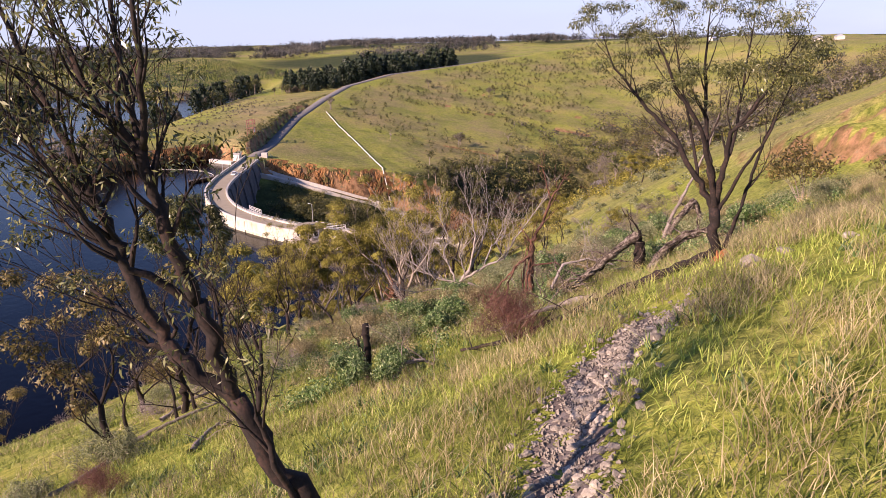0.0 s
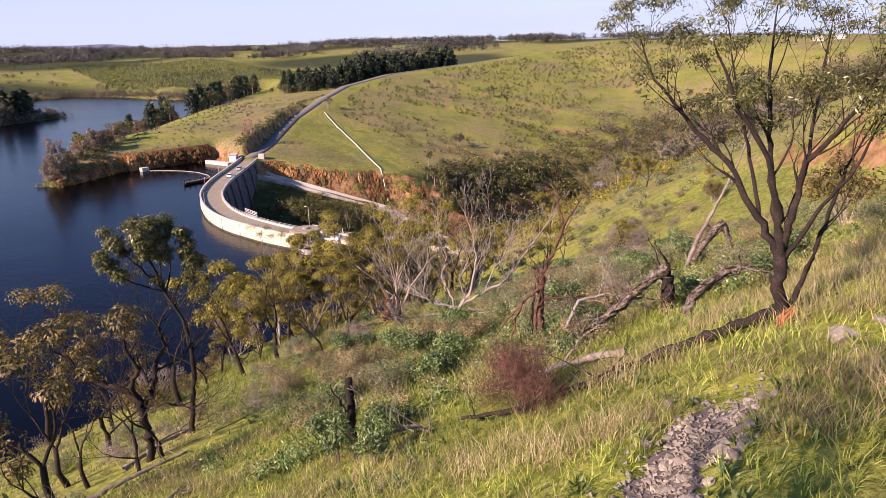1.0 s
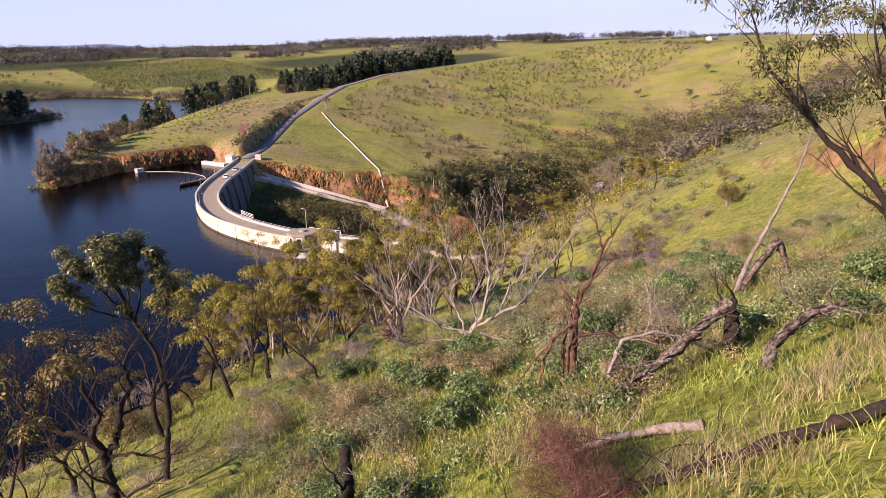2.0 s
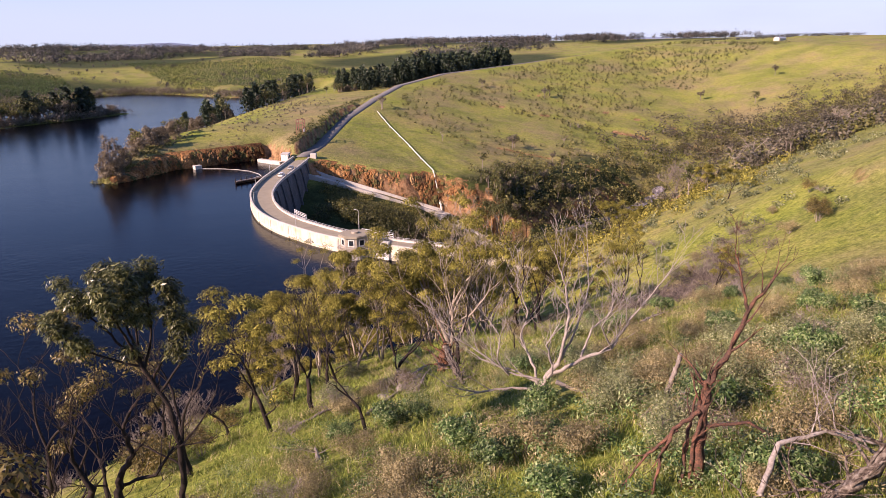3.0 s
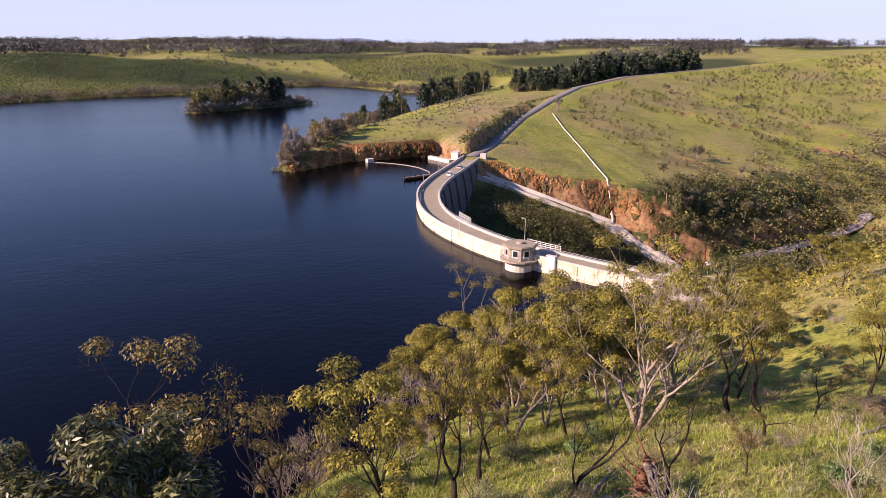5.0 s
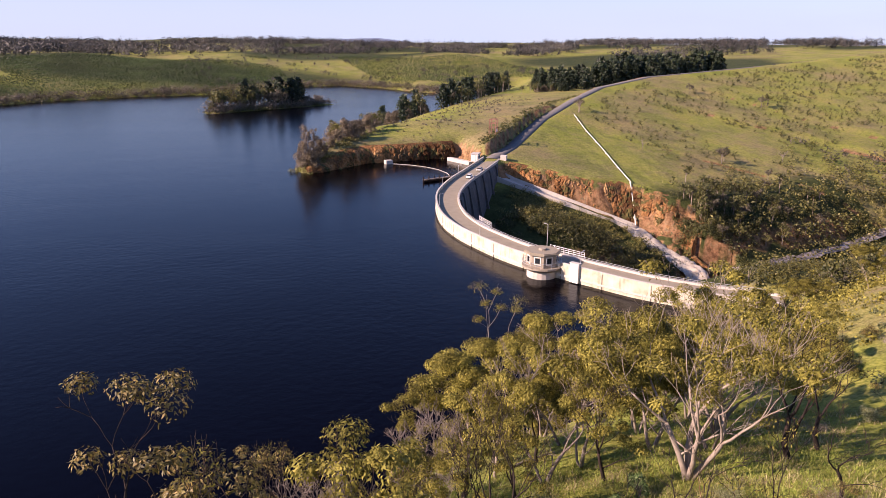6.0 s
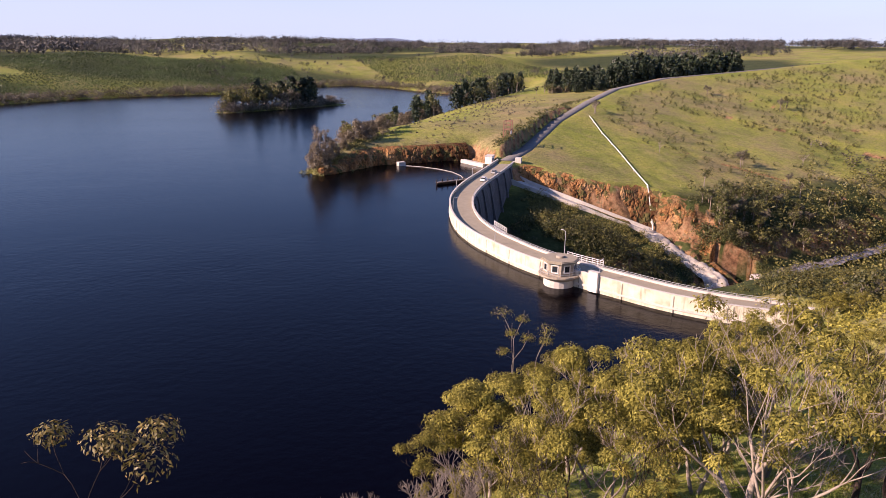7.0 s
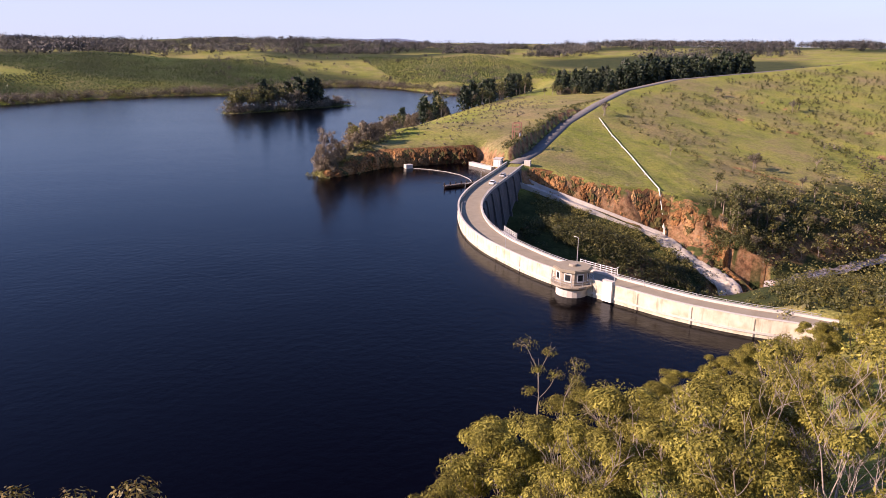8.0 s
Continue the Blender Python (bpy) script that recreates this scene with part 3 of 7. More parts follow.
def rock_face(line, foot, reach, seed, label, flat=0.6, proud=0.5, most=30.0, depth=0.0, bow=1.0):
    """A blocky cliff over the bank on the left of line: foot gives its lowest height at each point, reach the least depth inland."""
    P0 = [np.array(q, float) for q in line]
    st, run = [], 0.0
    for a, b in zip(P0, P0[1:]):
        L = np.hypot(*(b - a))
        for k in range(int(L / 0.45)):
            st.append((a + (b - a) * k * 0.45 / L, (b - a) / L, run + k * 0.45))
        run += L
    ds = np.arange(reach, most, 0.5)
    rows, nv = [], 34
    for i, (p, d, sx) in enumerate(st):
        dd = sum(st[j][1] for j in range(max(0, i - 8), min(len(st), i + 9)))
        dd = dd / np.hypot(*dd)
        nrm = np.array((-dd[1], dd[0]))
        zz = land(p[0] + nrm[0] * ds, p[1] + nrm[1] * ds)
        steep = np.gradient(zz, 0.5) > flat
        k = int(np.argmin(steep)) if not steep.all() else len(ds) - 1
        rows.append((p, nrm, sx, foot(p, sx / run), depth or ds[k] + 0.3, zz[k]))
    top_w = np.convolve(np.pad([q[4] for q in rows], 5, "edge"), np.ones(11) / 11, "valid")
    V = np.zeros((len(rows), nv, 3))
    vv = np.linspace(0, 1, nv)
    for i, (p, nrm, sx, zf, _, _) in enumerate(rows):
        w = top_w[i]
        ztop = ground_z(*(p + nrm * w))
        hgt = vv * max(ztop - zf, 0.5)
        c1, e1 = cells(sx / 1.7 + 0 * vv, hgt / 3.4 + 0.3 * np.sin(sx), seed)
        c2, e2 = cells(sx / 0.9 + 0 * vv, hgt / 1.3, seed + 1)
        out = proud + 0.8 * c1 + 0.4 * c2 - 0.5 * (e1 < 0.09) - 0.2 * (e2 < 0.1)
        out = out * np.clip((1 - vv) * 5, 0, 1) - 0.25 * (vv > 0.98)
        off = w * vv ** bow - out
        V[i, :, 0], V[i, :, 1] = p[0] + nrm[0] * off, p[1] + nrm[1] * off
        V[i, :, 2] = zf + hgt + 0.25 * np.clip((1 - vv) * 6, 0, 1) - 0.12 * (vv > 0.98)
    F = [(i * nv + j, (i + 1) * nv + j, (i + 1) * nv + j + 1, i * nv + j + 1) for i in range(len(rows) - 1) for j in range(nv - 1)]
    return tagged(mesh_ob("rock_face", V.reshape(-1, 3), F, ROCKFACE), label, "rock face", kind="structure")


rock_face([(54, 139), (60, 135.5), (77.5, 124.5), (103, 110.5), (112, 101), (116.5, 92), (118, 82), (118, 72)], lambda p, t: -6 - 20 * min(t * 1.58, 1) - 34 * max(t - 0.66, 0), 1.0, 3, "orange quarried rock bank above the spillway chute", 0.55, 0.7, 26.0)
rock_face([(-27, 153.2), (-21, 153.6), (-10, 162.4), (2, 170.8), (18, 172.8), (31, 174.2), (46, 174.2)], lambda p, t: -0.8, 1.5, 9, "dark and ochre rock cliff along the cove", 0.75, 0.5, 7.0, 4.6, 3.0)

# ---- the dam ----
dam = tagged(new("dam"), "long curved pale concrete dam carrying a narrow road", "dam")
HW = 3.6
sweep("wall", DLINE, [(HW, ROAD_Z - 0.4), (HW, -9), (1.0, -14), (-6, -46), (-13, -46), (-9.5, -30), (-6.2, -12), (-4.4, 0), (-HW, ROAD_Z - 0.4)], STREAKED, dam, "stained grey concrete wall")
# thin shell over the downstream side, coloured dark as its shade
sweep("downstream_face", DLINE, [(-HW - 0.02, ROAD_Z - 0.52), (-4.42, -0.02), (-6.22, -12.02), (-9.52, -30.02), (-13.02, -46), (-13.3, -46), (-9.8, -30), (-6.5, -12), (-4.7, 0), (-HW - 0.28, ROAD_Z - 0.52)], SHADEWALL, dam, "downstream concrete face with its shade put into the colour")
sweep("ledge", DLINE, [(HW + 0.25, 1.2), (HW + 0.25, 0.75), (HW - 0.2, 0.55), (HW - 0.2, 1.2)], CONCRETE, dam)
sweep("parapet", DLINE, [(HW + 0.12, 3.8), (HW + 0.12, 1.202), (HW - 0.25, 1.202), (HW - 0.25, 3.8)], STREAKED, dam, "white-washed parapet with dark run-off streaks")
sweep("road_deck", DLINE, [(HW - 0.25, ROAD_Z), (HW - 0.25, ROAD_Z - 0.45), (-HW + 0.3, ROAD_Z - 0.45), (-HW + 0.3, ROAD_Z)], DECK, dam, "worn pale asphalt road")
sweep("kerb", DLINE, [(-HW + 0.3, ROAD_Z + 0.45), (-HW + 0.3, ROAD_Z - 0.5), (-HW - 0.3, ROAD_Z - 0.5), (-HW - 0.3, ROAD_Z + 0.45)], CONCRETE, dam, "low concrete edge wall")


# ---- trees ----
def grow(rng, base, d, length, radius, depth, out, tips, gnarl, up, split, taper=0.62):
    n = 4 if depth > 1 else 3
    pts, rads = [base.copy()], [radius]
    q, dd = base.copy(), d.copy()
    for i in range(n):
        dd = (dd + Vector((rng.uniform(-1, 1), rng.uniform(-1, 1), rng.uniform(-0.6, 1) + up)) * gnarl).normalized()
        q = q + dd * (length / n)
        pts.append(q.copy())
        rads.append(radius * (1 - (1 - taper) * (i + 1) / n))
    out.append((pts, rads, depth))
    if depth <= 0:
        tips.append((q.copy(), dd.copy()))
        return
    k = rng.choice(split)
    a0 = rng.uniform(0, 6.28)
    for i in range(k):
        ang = a0 + 6.28 * i / k + rng.uniform(-0.5, 0.5)
        side = Vector((math.cos(ang), math.sin(ang), 0))
        lean = rng.uniform(0.25, 0.62)
        nd = (dd + side * lean).normalized()
        grow(rng, q, nd, length * rng.uniform(0.6, 0.85), rads[-1] * rng.uniform(0.6, 0.8), depth - 1, out, tips, gnarl, up, split, taper)
    if depth > 1 and rng.random() < 0.7:
        ang = rng.uniform(0, 6.28)
        nd = (dd * 0.4 + Vector((math.cos(ang), math.sin(ang), 0.35))).normalized()
        grow(rng, pts[2], nd, length * 0.55, rads[2] * 0.45, depth - 2, out, tips, gnarl, up, split, taper)


def quads(name, V, material, parent=None):
    """One mesh of loose quads from an array of corners, four to a quad."""
    V = np.asarray(V, np.float32).reshape(-1, 3)
    nq = len(V) // 4
    me = bpy.data.meshes.new(name)
    me.vertices.add(nq * 4)
    me.vertices.foreach_set("co", V.ravel())
    me.loops.add(nq * 4)
    me.loops.foreach_set("vertex_index", np.arange(nq * 4, dtype=np.int32))
    me.polygons.add(nq)
    me.polygons.foreach_set("loop_start", np.arange(0, nq * 4, 4, dtype=np.int32))
    me.polygons.foreach_set("loop_total", np.full(nq, 4, dtype=np.int32))
    me.update(calc_edges=True)
    me.materials.append(material)
    ob = new(name, me)
    if parent is not None:
        ob.parent = parent
    return ob


def crown(seed, tips, clump, count, size, leaf, root, wide=0.13):
    """Leaves in domed clumps over the branch ends, hanging down."""
    rs = np.random.RandomState(seed)
    C = np.array([tuple(t) for t in tips])
    cnt = (1.45 * count * rs.uniform(0.6, 1.3, len(C))).astype(int)
    R = np.repeat(clump * rs.uniform(0.65, 1.2, len(C)), cnt)
    C = np.repeat(C, cnt, 0)
    k = len(C)
    d = rs.normal(size=(k, 3))
    d[:, 2] = np.where(rs.uniform(0, 1, k) < 0.75, np.abs(d[:, 2]), d[:, 2])
    d /= np.linalg.norm(d, axis=1, keepdims=True)
    P0 = C + d * (R * rs.uniform(0, 1, k) ** 0.35)[:, None] * np.array((1, 1, 0.7))
    nn = d + np.array((0, 0, 0.15)) + 0.38 * rs.normal(size=(k, 3))
    nn /= np.linalg.norm(nn, axis=1, keepdims=True)
    ax = rs.uniform(-1, 1, (k, 3)) + np.array((0, 0, -0.8))
    ax -= (ax * nn).sum(1, keepdims=True) * nn
    ax /= np.linalg.norm(ax, axis=1, keepdims=True)
    w = np.cross(nn, ax)
    L = (size * rs.uniform(0.6, 1.3, k))[:, None]
    V = np.stack([P0, P0 + ax * L * 0.4 + w * L * wide, P0 + ax * L, P0 + ax * L * 0.4 - w * L * wide], 1)
    return quads("crown", V, leaf, root)


def make_tree(name, seed, height, radius, depth, gnarl, up, split, bark, leaf=None, clump=0.8, count=60, size=0.3, stems=1, lean=0.15, label="", category="tree", trunk_frac=0.33, twigs=True, merge=1, wide=0.13):
    """A trunk with limbs, and a crown of many small leaves at their ends."""
    rng = random.Random(seed)
    out, tips = [], []
    for s in range(stems):
        a = rng.uniform(0, 6.28)
        d = Vector((math.cos(a) * lean, math.sin(a) * lean, 1)).normalized()
        if stems > 1:
            d = Vector((math.cos(6.28 * s / stems + a * 0.1) * 0.35, math.sin(6.28 * s / stems + a * 0.1) * 0.35, 1)).normalized()
        grow(rng, Vector((0, 0, -0.4)), d, height * trunk_frac, radius * (1 if s == 0 else rng.uniform(0.6, 0.9)), depth, out, tips, gnarl, up, split)
    top = max(max(p.z for p in pts) for pts, _, _ in out)
    k = height / top
    for pts, rads, _ in out:
        for p in pts:
            p *= k
    tips = [(t * k, d) for t, d in tips]
    root = new(name)
    V, F, V2, F2 = [], [], [], []
    for pts, rads, dep in out:
        tube(*((V, F) if dep >= depth - 1 else (V2, F2)), pts, [max(x, 0.012) for x in rads], 8 if dep == depth else (5 if dep > 1 else 4))
    if twigs:
        for t, d in tips:
            for _ in range(3):
                nd = (d + Vector((rng.uniform(-1, 1), rng.uniform(-1, 1), rng.uniform(-0.4, 0.9))) * 0.8).normalized()
                m1 = t + nd * height * 0.035
                tube(V2, F2, [t, m1, m1 + (nd + Vector((0, 0, rng.uniform(-0.5, 0.5)))) * height * 0.03], [0.014, 0.010, 0.006], 3)
    mesh_ob("trunk", V, F, bark, root, smooth=True)
    tagged(mesh_ob("branching", V2, F2, bark, root, smooth=True), kind="stuff")
    if leaf:
        crown(seed, [t + d * clump * 0.3 for t, d in tips][::merge], clump, count, size, leaf, root, wide)
    return tagged(root, label, category)


def stand(x, y, rz=0.0, s=1.0, tilt=0.0, dz=0.0):
    return Matrix.Translation((x, y, ground_z(x, y) + dz)) @ Matrix.Rotation(rz, 4, "Z") @ Matrix.Rotation(tilt, 4, "X") @ Matrix.Scale(s, 4)


# ---- plant builders ----
def unit(a):
    return a / (np.linalg.norm(a, axis=-1, keepdims=True) + 1e-9)


def cloud(rs, C, R, n, size, flat=0.8, droop=0.3, wide=0.35, hollow=0.5):
    """Leaf quads in balls round the centres C with the radii R: n leaves a ball."""
    C, R = np.repeat(np.asarray(C, float), n, 0), np.repeat(np.asarray(R, float), n)
    k = len(C)
    d = unit(rs.normal(size=(k, 3)))
    rr = R * rs.uniform(0, 1, k) ** hollow
    P = C + d * rr[:, None] * np.array((1, 1, flat))
    nn = unit(d + np.array((0, 0, 0.25)) + 0.42 * rs.normal(size=(k, 3)))
    ax = rs.normal(size=(k, 3)) + np.array((0, 0, -droop))
    ax = unit(ax - (ax * nn).sum(1, keepdims=True) * nn)
    w = np.cross(nn, ax)
    L = (size * rs.uniform(0.6, 1.35, k))[:, None]
    W = L * wide
    return np.stack([P, P + ax * L * 0.5 + w * W * 0.5, P + ax * L, P + ax * L * 0.5 - w * W * 0.5], 1)


def skeleton(name, at, limbs, bark, leaf=None, seed=1, turn=39.0, side=2, shoots=3, shoot_len=0.9, clump=0.45, count=40, size=0.16, label="", category="tree", leaf_from=0.0, twig=0.012, depth_jitter=0.35, second=None):
    """A tree from its main limbs, each a line of (across, along, up, radius); side shoots and leaves grow from them."""
    rng = random.Random(seed)
    root = new(name)
    root.matrix_world = Matrix.Translation(at) @ Matrix.Rotation(radians(-turn), 4, "Z")
    V, F, tips, more = [], [], [], []
    for limb in limbs:
        pts = [Vector((a, b, c)) for a, b, c, _ in limb]
        rads = [r for *_, r in limb]
        fine, fr = [], []
        for i in range(len(pts) - 1):
            for k in range(5):
                t = k / 5
                q = pts[i].lerp(pts[i + 1], t)
                if k or i:
                    q += Vector((rng.uniform(-1, 1), rng.uniform(-1, 1), rng.uniform(-1, 1))) * rads[i] * 0.6
                fine.append(q)
                fr.append((rads[i] + (rads[i + 1] - rads[i]) * t) * rng.uniform(0.93, 1.08))
        fine.append(pts[-1])
        fr.append(rads[-1])
        tube(V, F, fine, fr, 11 if rads[0] > 0.07 else 7, 0.17 if rads[0] > 0.05 else 0.08)
        tips.append((fine[-1], (fine[-1] - fine[-2]).normalized()))
        for i in range(len(fine) // 3, len(fine)):
            if fr[i] < 0.075 and rng.random() < 0.17 * shoots:
                more.append((fine[i], (fine[min(i + 1, len(fine) - 1)] - fine[i - 1]).normalized(), fr[i]))
        more.append((fine[-1], tips[-1][1], fr[-1]))
    out = []
    for q, d, r in more:
        a = rng.uniform(0, 6.28)
        nd = (d + Vector((math.cos(a), math.sin(a), rng.uniform(-0.1, 0.5))) * 0.7).normalized()
        grow(rng, q, nd, shoot_len * rng.uniform(0.5, 1.2), max(r * 0.55, twig), side, out, tips, 0.2, 0.15, (2, 2, 3), 0.5)
    for pts, rads, dep in out:
        tube(V, F, pts, [max(x, twig * 0.5) for x in rads], 4 if dep else 3)
    mesh_ob("trunk", V, F, bark, root, smooth=True)
    if leaf:
        crown(seed, [t for t, d in tips if t.z >= leaf_from], clump, count, size, leaf, root)
    return tagged(root, label, category)


# ---- the near hillside: single trees ----
def gum(seed, height, leaf=GUM, bark=BARK, **k):
    a = dict(radius=0.15, depth=4, gnarl=0.2, up=0.22, split=(2, 2, 3), clump=0.55, count=150, size=0.155, label="slender gum tree with dark burnt trunk and drooping leaves")
    a.update(k)
    return make_tree("gum_tree", seed, height, bark=bark, leaf=leaf, **a)


P = {}
P["olive"] = gum(11, 8, trunk_frac=0.40, merge=3, clump=0.7, count=260, size=0.18, wide=0.19)
P["olive_b"] = gum(12, 9, stems=2, clump=0.98, count=600, size=0.20, wide=0.21, merge=3, bark=GREYBARK, label="olive green gum tree with two dark stems")
P["brown"] = gum(14, 7, leaf=GUM_BROWN, gnarl=0.3, clump=0.72, count=170, size=0.17, wide=0.19, merge=2, label="small gum tree with scorched brown leaves")
P["slim"] = gum(15, 12.5, depth=3, trunk_frac=0.5, clump=0.7, count=170, bark=GREYBARK, radius=0.13, label="thin pale gum tree with a tuft of leaves on top")
P["big"] = gum(16, 12, stems=4, bark=GREYBARK, depth=4, radius=0.24, clump=0.8, count=300, size=0.19, wide=0.2, merge=4, gnarl=0.18, trunk_frac=0.36, label="large many-stemmed gum tree with bare pale limbs")
P["burnt"] = gum(17, 8.5, leaf=GUM, clump=0.4, count=10, gnarl=0.3, radius=0.19, label="burnt black gum tree with a few green sprouts")
P["dead"] = make_tree("dead_tree", 18, 7, 0.13, 4, 0.34, 0.1, (2, 2, 3), DEADWOOD, None, stems=2, label="leafless grey dead tree with many bare twigs", category="dead tree")
P["twiggy"] = make_tree("dead_tree", 19, 6, 0.09, 5, 0.3, 0.15, (2, 3), DEADWOOD, None, stems=3, label="bushy leafless dead tree with purple-grey twigs", category="dead tree")
P["snag"] = make_tree("dead_tree", 20, 8, 0.16, 4, 0.38, 0.05, (2, 2), BARK, None, stems=1, label="black burnt leafless tree with crooked branches", category="dead tree")
P["dense"] = gum(21, 8, clump=1.0, count=660, size=0.20, wide=0.21, merge=3, stems=2, trunk_frac=0.38, bark=GREYBARK, label="bushy gum tree with dense yellow-green leaves")
P["umbrella"] = gum(22, 7, depth=4, gnarl=0.14, up=0.05, trunk_frac=0.45, clump=0.62, count=200, size=0.13, label="umbrella-shaped gum tree with a flat leafy top")
PH = {"olive": 8, "olive_b": 9, "brown": 7, "slim": 12.5, "big": 12, "burnt": 8.5, "dead": 7, "twiggy": 6, "snag": 8, "dense": 8, "umbrella": 7}
USED = set()


def plant(kind, x, y, h, rz=0.0, tilt=0.0):
    m = stand(x, y, rz, h / PH[kind], tilt)
    ob = P[kind]
    if kind in USED:
        ob = copy_thing(ob, m)
        ob.scale = m.to_scale()
    else:
        USED.add(kind)
        ob.matrix_world = m
    ob["group"] = "trees on the near hillside"
    return ob


for kind, x, y, h, rz in (
        ("burnt", -73.3, -120.9, 9.0, 1.0), ("brown", -78.7, -105.4, 11, 0.5), ("burnt", -81.5, -131.5, 6.5, 2.1), ("snag", -79.9, -136.2, 4.6, 0.4), ("snag", -78.6, -135.0, 5.2, 2.6), ("twiggy", -81.2, -134.0, 4.6, 1.0),
        ("brown", -83.0, -138.5, 7.2, 4.0), ("snag", -79.0, -128.0, 7.5, 3.3), ("olive", -68.2, -118.3, 9.2, 0.4), ("burnt", -65.1, -117.0, 8.4, 2.7),
        ("snag", -67.3, -127.9, 5.0, 1.2), ("burnt", -58.6, -122.6, 6.5, 5.0), ("brown", -72.8, -104.4, 5.6, 0.2), ("snag", -69.4, -114.4, 4.8, 2.2),
        ("twiggy", -59.0, -107.9, 6.8, 0.7), ("snag", -60.6, -119.2, 7.2, 4.4), ("big", -49.2, -109.2, 12.2, 0.9), 
        ("burnt", -41.7, -109.1, 10, 1.7), ("olive", -36.0, -104.0, 8.2, 2.8), ("brown", -40.0, -114.2, 4.0, 0.1), ("umbrella", -30.2, -110.4, 7.1, 1.5),
        ("brown", -53.5, -122.1, 2.6, 1.9), ("dense", -56.0, -93.0, 10.5, 0.6), ("slim", -53.6, -93.1, 12.6, 2.2), ("olive_b", -48.2, -90.3, 10.2, 1.1),
        ("olive_b", -51.5, -101.7, 10.4, 3.9), ("dead", -55.5, -104.0, 8.5, 0.3), ("dense", -44.9, -100.3, 9.9, 5.2), ("twiggy", -53.0, -98.3, 7.0, 2.9),
        ("dense", -63.7, -89.5, 10.0, 0.8), ("twiggy", -66.5, -91.0, 9.0, 4.1), ("dead", -70.5, -93.5, 8.0, 1.3), ("olive", -61.0, -97.0, 7.0, 5.5),
        ("dense", -52.0, -84.0, 9.0, 1.8), ("olive_b", -45.0, -84.0, 9.5, 4.7), ("dense", -40.0, -92.0, 10.5, 2.5), ("big", -38.0, -99.0, 10.5, 4.0),
        ("dense", -33.0, -90.0, 9.5, 0.2), ("olive", -29.0, -97.0, 9.0, 3.6), ("dense", -26.0, -84.0, 8.5, 1.4), ("olive_b", -20.0, -88.0, 8.0, 2.0),
        ("dense", -34.0, -78.0, 9.0, 5.9), ("olive_b", -16.0, -76.0, 9.0, 0.9), ("dense", -8.0, -60.0, 8.5, 4.4),
        ("olive", -14.0, -66.0, 8.0, 2.4), ("dense", 2.0, -62.0, 7.5, 1.0), ("olive", 12.0, -58.0, 7.0, 0.5), ("dense", 20.0, -52.0, 6.5, 3.0),
        ("olive_b", 26.0, -60.0, 7.5, 2.0), ("dense", 38.0, -56.0, 6.0, 1.6), ("twiggy", 54.0, -53.0, 8.5, 0.0), ("umbrella", 4.0, -80.0, 6.5, 0.0),
        ("dense", -24.0, -70.0, 8.0, 3.5), ("twiggy", -30.0, -84.0, 8.0, 1.0), ("olive", -12.0, -84.0, 7.0, 3.8), ("dense", -60.0, -80.0, 6.0, 2.6),
        ("olive", -73.0, -87.0, 5.5, 1.0), ("twiggy", -78.0, -96.0, 6.0, 2.0), ("brown", -84.0, -100.0, 8.0, 2.0), ("brown", -88.0, -112.0, 8.0, 0.0),
        ("burnt", -71.5, -107.0, 8.0, 3.0), ("snag", -77.0, -119.0, 7.0, 0.6), ("twiggy", -63.0, -104.0, 6.0, 1.6), 
        ("dead", -43.0, -104.0, 8.0, 2.4), ("twiggy", -22.0, -106.0, 6.0, 2.2), ("olive", -10.0, -96.0, 6.0, 0.0),
        ("umbrella", 14.0, -92.0, 5.5, 1.0), ("dense", -18.0, -58.0, 8.5, 0.7), ("olive_b", -10.0, -52.0, 8.0, 2.0), ("dense", -2.0, -48.0, 8.0, 3.0), ("dense", 13.0, -43.0, 6.5, 4.0),
        ("dense", 22.0, -44.0, 6.0, 2.0), ("olive", 30.0, -50.0, 7.0, 5.0), ("dense", 46.0, -52.0, 6.0, 0.3), ("olive_b", -28.0, -63.0, 9.0, 1.6), ("dense", -37.0, -69.0, 9.0, 2.6), ("dense", -46.0, -75.0, 9.0, 4.2), ("olive", -55.0, -77.0, 8.0, 0.9), ("dense", 52.0, -62.0, 6.0, 1.0), ("burnt", -62.0, -113.0, 7.0, 0.3), ("olive", -52.5, -106.0, 8.0, 1.0),
        ("burnt", -60.5, -103.0, 7.5, 5.1), ("olive_b", -57.0, -100.0, 9.0, 0.4), ("snag", -47.0, -117.0, 5.5, 2.2), ("olive", -66.0, -108.0, 6.5, 2.9),
        ("dead", -49.0, -95.0, 9.0, 3.0), ("burnt", -38.0, -108.0, 8.0, 0.9), ("olive_b", -42.0, -95.0, 9.5, 2.7), ("dead", -34.0, -95.0, 9.0, 4.2), ("olive", -64.0, -111.0, 6.0, 4.4), ("dense", -58.0, -88.0, 9.0, 3.0), ("olive", -36.0, -124.0, 4.5, 2.0), ("twiggy", -30.0, -120.0, 4.5, 0.0)):
    if kind == "twiggy" and int(-x * 7) % 3:
        kind = "olive" if int(-y) % 2 else "burnt"
    plant(kind, x, y, h * (0.9 if kind in ("olive", "olive_b", "dense") else 1) * (0.86 if x < -42 and y > -97 and kind != "slim" else 1), rz)

